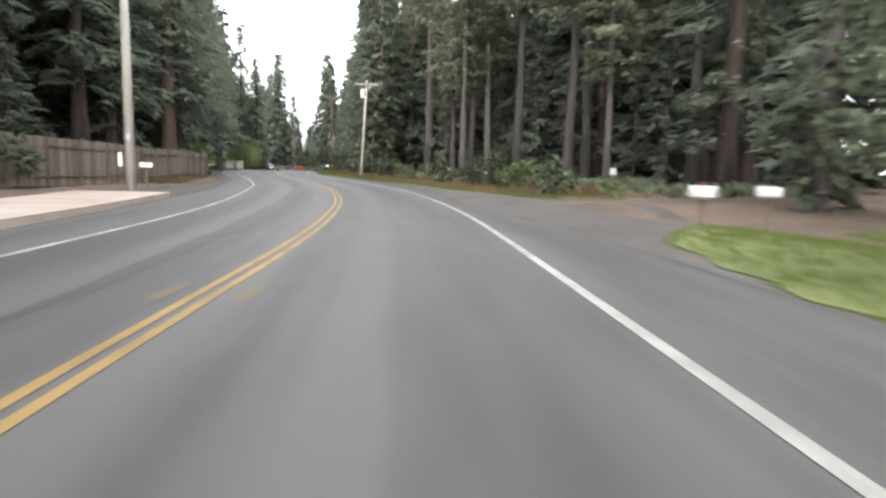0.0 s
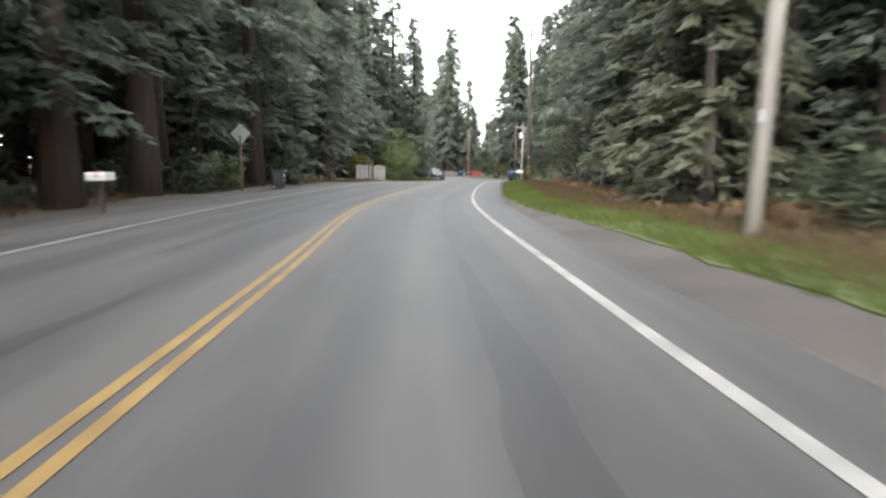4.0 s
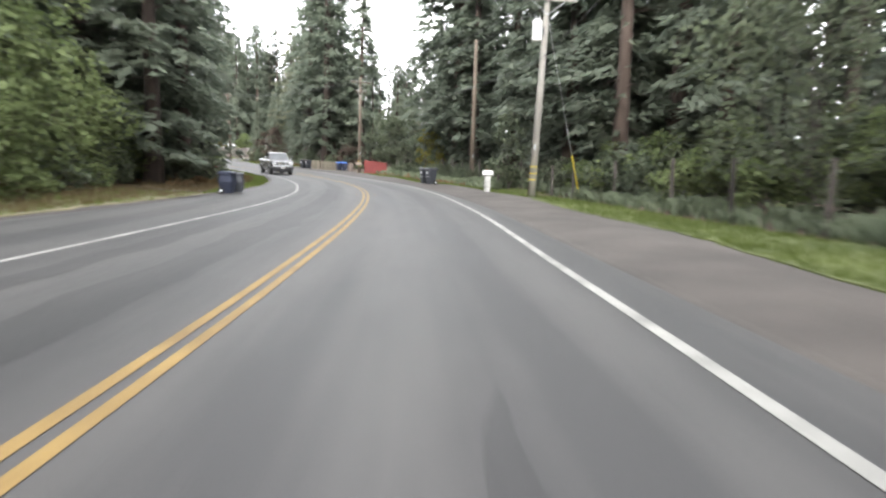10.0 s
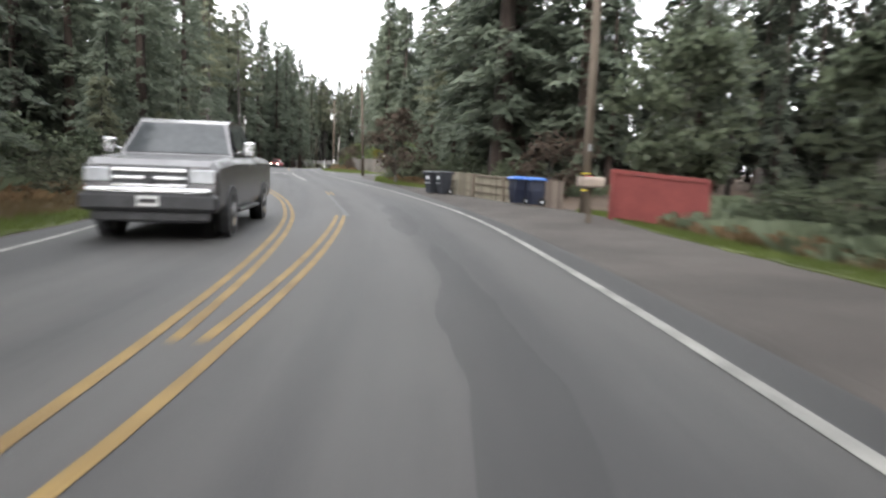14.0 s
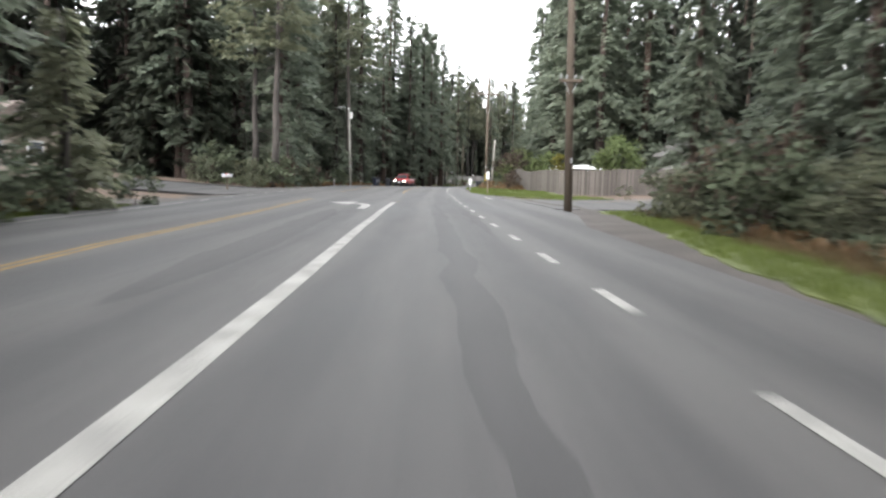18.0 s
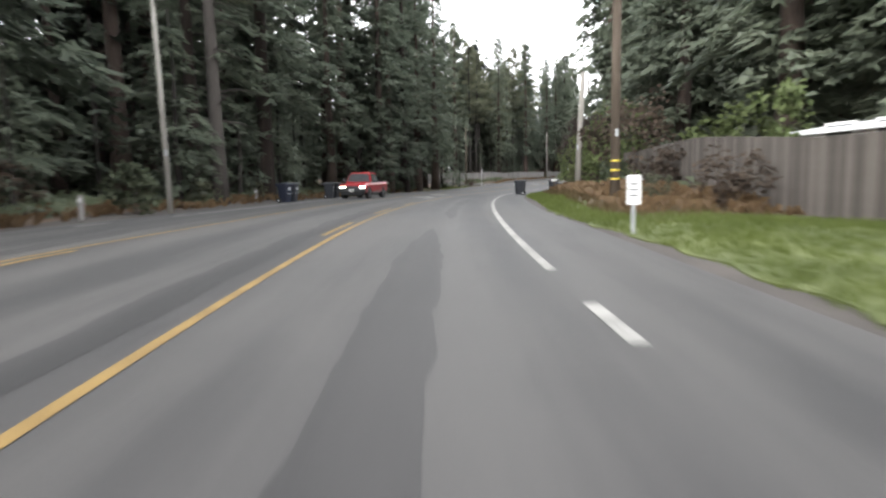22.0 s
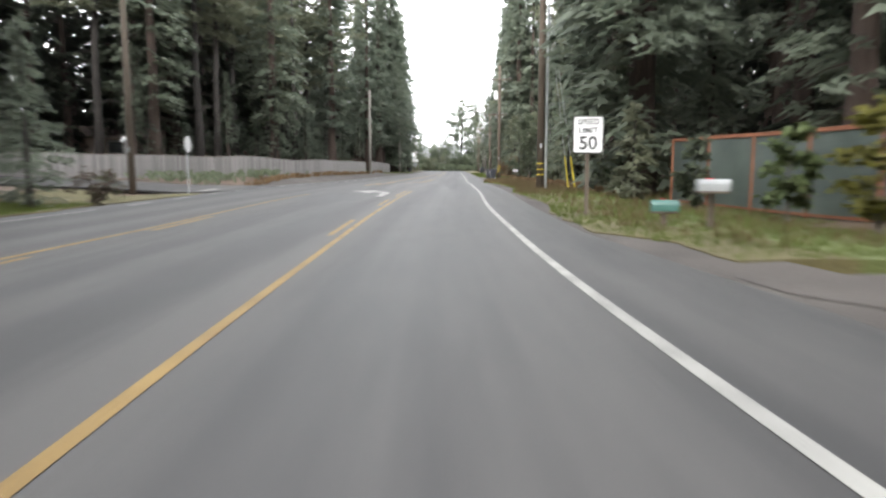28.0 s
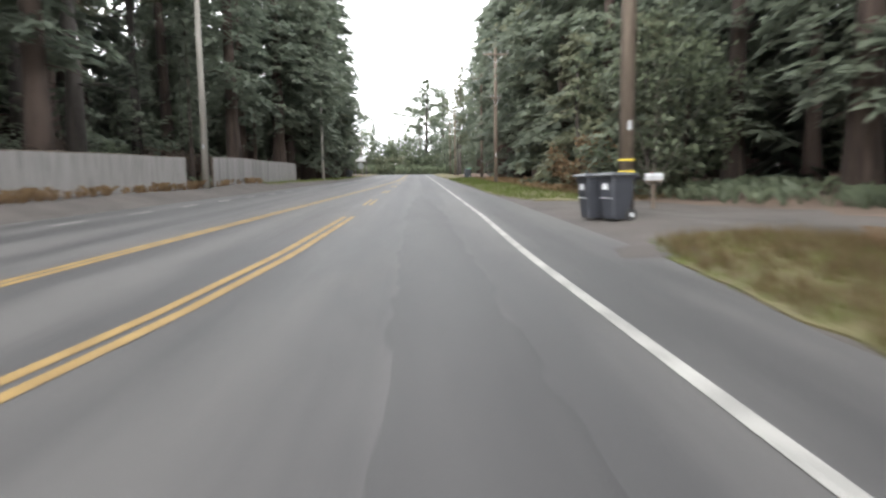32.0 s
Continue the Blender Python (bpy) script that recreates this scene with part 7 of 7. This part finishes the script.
# ---- pickup trucks ----
def pickup(s, d, turn, paint, trim, width, length, height, label, lights_on):
    t = thing("pickup_truck", label, "pickup truck", at=stand(s, d, turn, 0.0))
    w, L = width / 2, length
    # stations along the body from the nose (y = 0) back: y, half width, sill, hood or bed top
    k = height / 1.9

    def loft(rows, inset=0.06):
        sh = Shape()
        for y, hw, z0, z1 in rows:
            sh.v += [(-hw + inset, y, z0), (hw - inset, y, z0), (hw, y, z0 + 0.12), (hw, y, z1 - 0.12), (hw - inset * 1.6, y, z1), (-hw + inset * 1.6, y, z1), (-hw, y, z1 - 0.12), (-hw, y, z0 + 0.12)]
        n = len(rows)
        for r in range(n - 1):
            for j in range(8):
                sh.f.append((r * 8 + j, r * 8 + 8 + j, r * 8 + 8 + (j + 1) % 8, r * 8 + (j + 1) % 8))
        sh.f.append(tuple(range(8)))
        sh.f.append(tuple(reversed(range((n - 1) * 8, n * 8))))
        return sh

    hood, belt, roof = (1.22 * k, 1.29 * k, height) if not lights_on else (1.08 * k, 1.14 * k, height)
    part("body", loft([(0.0, w * 0.93, 0.52 * k, hood - 0.12), (0.12, w * 0.97, 0.42 * k, hood - 0.03), (1.45 * L / 5.6, w, 0.42 * k, belt), (3.4 * L / 5.6, w, 0.42 * k, belt), (3.45 * L / 5.6, w, 0.42 * k, belt + 0.03), (L - 0.08, w, 0.48 * k, belt + 0.02), (L, w * 0.97, 0.52 * k, belt - 0.02)]), paint, t)
    a, b, c, e = 1.35 * L / 5.6, 2.0 * L / 5.6, 3.2 * L / 5.6, 3.42 * L / 5.6
    cab = Shape()
    rows = [(a, w * 0.93, belt - 0.06), (b - 0.12, w * 0.74, roof - 0.07), (b + 0.1, w * 0.76, roof - 0.005), (c - 0.1, w * 0.77, roof), (c, w * 0.75, roof - 0.05), (e, w * 0.92, belt - 0.06)]
    cab.v = [(sx * rows[i][1], rows[i][0], rows[i][2]) for i in range(6) for sx in (-1, 1)]
    cab.f = [(2 * i, 2 * i + 1, 2 * i + 3, 2 * i + 2) for i in range(5)] + [(0, 2, 4, 6, 8, 10), (1, 11, 9, 7, 5, 3)]
    part("cab", cab, paint, t)

    def pane(name, pts, off):
        sh = Shape()
        sh.quad(*[tuple(Vector(p) + Vector(off)) for p in pts])
        return part(name, sh, glass_dark, t)

    m = 0.10
    pane("windshield", [(-w * 0.85, a + m, belt + 0.0), (w * 0.85, a + m, belt + 0.0), (w * 0.68, b - 0.17, roof - 0.12), (-w * 0.68, b - 0.17, roof - 0.12)], (0, -0.035, 0.03))
    pane("rear_window", [(w * 0.80, e - 0.03, belt + 0.02), (-w * 0.80, e - 0.03, belt + 0.02), (-w * 0.72, c + 0.05, roof - 0.1), (w * 0.72, c + 0.05, roof - 0.1)], (0, 0.03, 0.02))
    for sx in (-1, 1):
        for y0, y1 in ((a + 0.35, (b + c) / 2 - 0.04), ((b + c) / 2 + 0.04, c + 0.08)):
            u0, u1 = max(y0, b - 0.15), min(y1, c)
            pts = [(sx * w * 0.925, y0, belt), (sx * w * 0.925, y1, belt), (sx * w * 0.785, u1, roof - 0.14), (sx * w * 0.785, u0, roof - 0.14)]
            pane("side_window", pts if sx > 0 else pts[::-1], (sx * 0.02, 0, 0.02))
        mi = part("mirror", Shape().box((sx * (w + 0.16), a + 0.28, belt + 0.12), (0.2, 0.1, 0.26 * k), chamfer=0.03), trim, t)
        part("mirror_arm", Shape().tube([(sx * w * 0.93, a + 0.3, belt + 0.05), (sx * (w + 0.1), a + 0.28, belt + 0.1)], 0.02, 5), trim, mi)
        hl = part("headlight", Shape().box((sx * w * 0.74, -0.005, hood - 0.27), (w * 0.36, 0.08, 0.2 * k), chamfer=0.02), headlamp_on if lights_on else label_white, t)
        if lights_on:
            part("marker_lamp", Shape().box((sx * w * 0.74, -0.008, hood - 0.27 - 0.14 * k), (w * 0.36, 0.07, 0.06), chamfer=0.01), indicator_on, hl)
        part("fog_lamp", Shape().tube([(sx * w * 0.68, -0.12, 0.56 * k), (sx * w * 0.68, -0.06, 0.56 * k)], 0.07, 10), dark_metal, t)
        part("door_handle", Shape().box((sx * (w + 0.015), (b + c) / 2 - 0.2, belt - 0.16), (0.03, 0.16, 0.04)), trim, t)
        part("running_board", Shape().box((sx * (w - 0.02), (a + e) / 2, 0.4 * k), (0.16, e - a, 0.06), chamfer=0.01), dark_metal, t)
        part("tail_lamp", Shape().box((sx * w * 0.9, L + 0.005, belt - 0.25), (0.14, 0.05, 0.36), chamfer=0.01), sign_red, t)
        for y in (0.95 * L / 5.6, 4.45 * L / 5.6):
            r = 0.36 * k
            arch = part("wheel_arch", Shape().tube([(sx * (w - 0.12), y, r + 0.03), (sx * (w + 0.012), y, r + 0.03)], r * 1.2, 18), dark_metal, t)
            ty = part("wheel", Shape().tube([(sx * (w - 0.26), y, r), (sx * (w - 0.24), y, r), (sx * (w - 0.02), y, r), (sx * (w + 0.02), y, r)], [r * 0.9, r, r, r * 0.9], 20), rubber, t)
            part("rim", Shape().tube([(sx * (w + 0.005), y, r), (sx * (w + 0.026), y, r)], r * 0.6, 14), chrome, ty)
            part("hub", Shape().tube([(sx * (w + 0.02), y, r), (sx * (w + 0.04), y, r)], r * 0.2, 8), dark_metal, ty)
    g = part("grille", Shape().box((0, -0.015, hood - 0.3), (w * 1.08, 0.07, 0.34 * k), chamfer=0.02), dark_metal, t)
    for j in range(3):
        part("grille_bar", Shape().box((0, -0.055, hood - 0.3 + (j - 1) * 0.11 * k), (w * 1.06, 0.03, 0.05), chamfer=0.008), trim, g)
    part("badge", Shape().tube([(0, -0.085, hood - 0.3), (0, -0.06, hood - 0.3)], 0.07, 12), dark_metal, g)
    bp = part("bumper", Shape().box((0, -0.06, 0.58 * k), (width * 0.98, 0.2, 0.26 * k), chamfer=0.05), dark_metal, t)
    part("bumper_strip", Shape().box((0, -0.08, 0.74 * k), (width * 0.9, 0.16, 0.09 * k), chamfer=0.03), trim, bp)
    part("number_plate", Shape().box((0, -0.168, 0.6 * k), (0.31, 0.012, 0.155)), sign_white, bp)
    part("plate_bar", Shape().box((0, -0.177, 0.6 * k), (0.24, 0.006, 0.06)), dark_metal, bp)
    part("valance", Shape().box((0, 0.0, 0.38 * k), (width * 0.85, 0.12, 0.18), chamfer=0.03), dark_metal, t)
    part("rear_bumper", Shape().box((0, L + 0.05, 0.55 * k), (width * 0.95, 0.16, 0.18), chamfer=0.03), trim, t)
    part("bed_floor", Shape().box((0, (e + L) / 2 + 0.1, belt + 0.035), (width * 0.78, L - e - 0.35, 0.02)), dark_metal, t)
    part("underbody", Shape().box((0, L / 2, 0.34 * k), (width * 0.6, L * 0.85, 0.2)), dark_metal, t)
    return t


pickup(187.3, -3.75, 2.0, paint_grey, chrome, 1.98, 5.8, 1.95, "dark grey full-size pickup truck with chrome grille on the road", False)
pickup(310.2, -7.45, -4, paint_red, dark_metal, 1.78, 4.9, 1.66, "red compact pickup truck with lit headlights on the road", True)
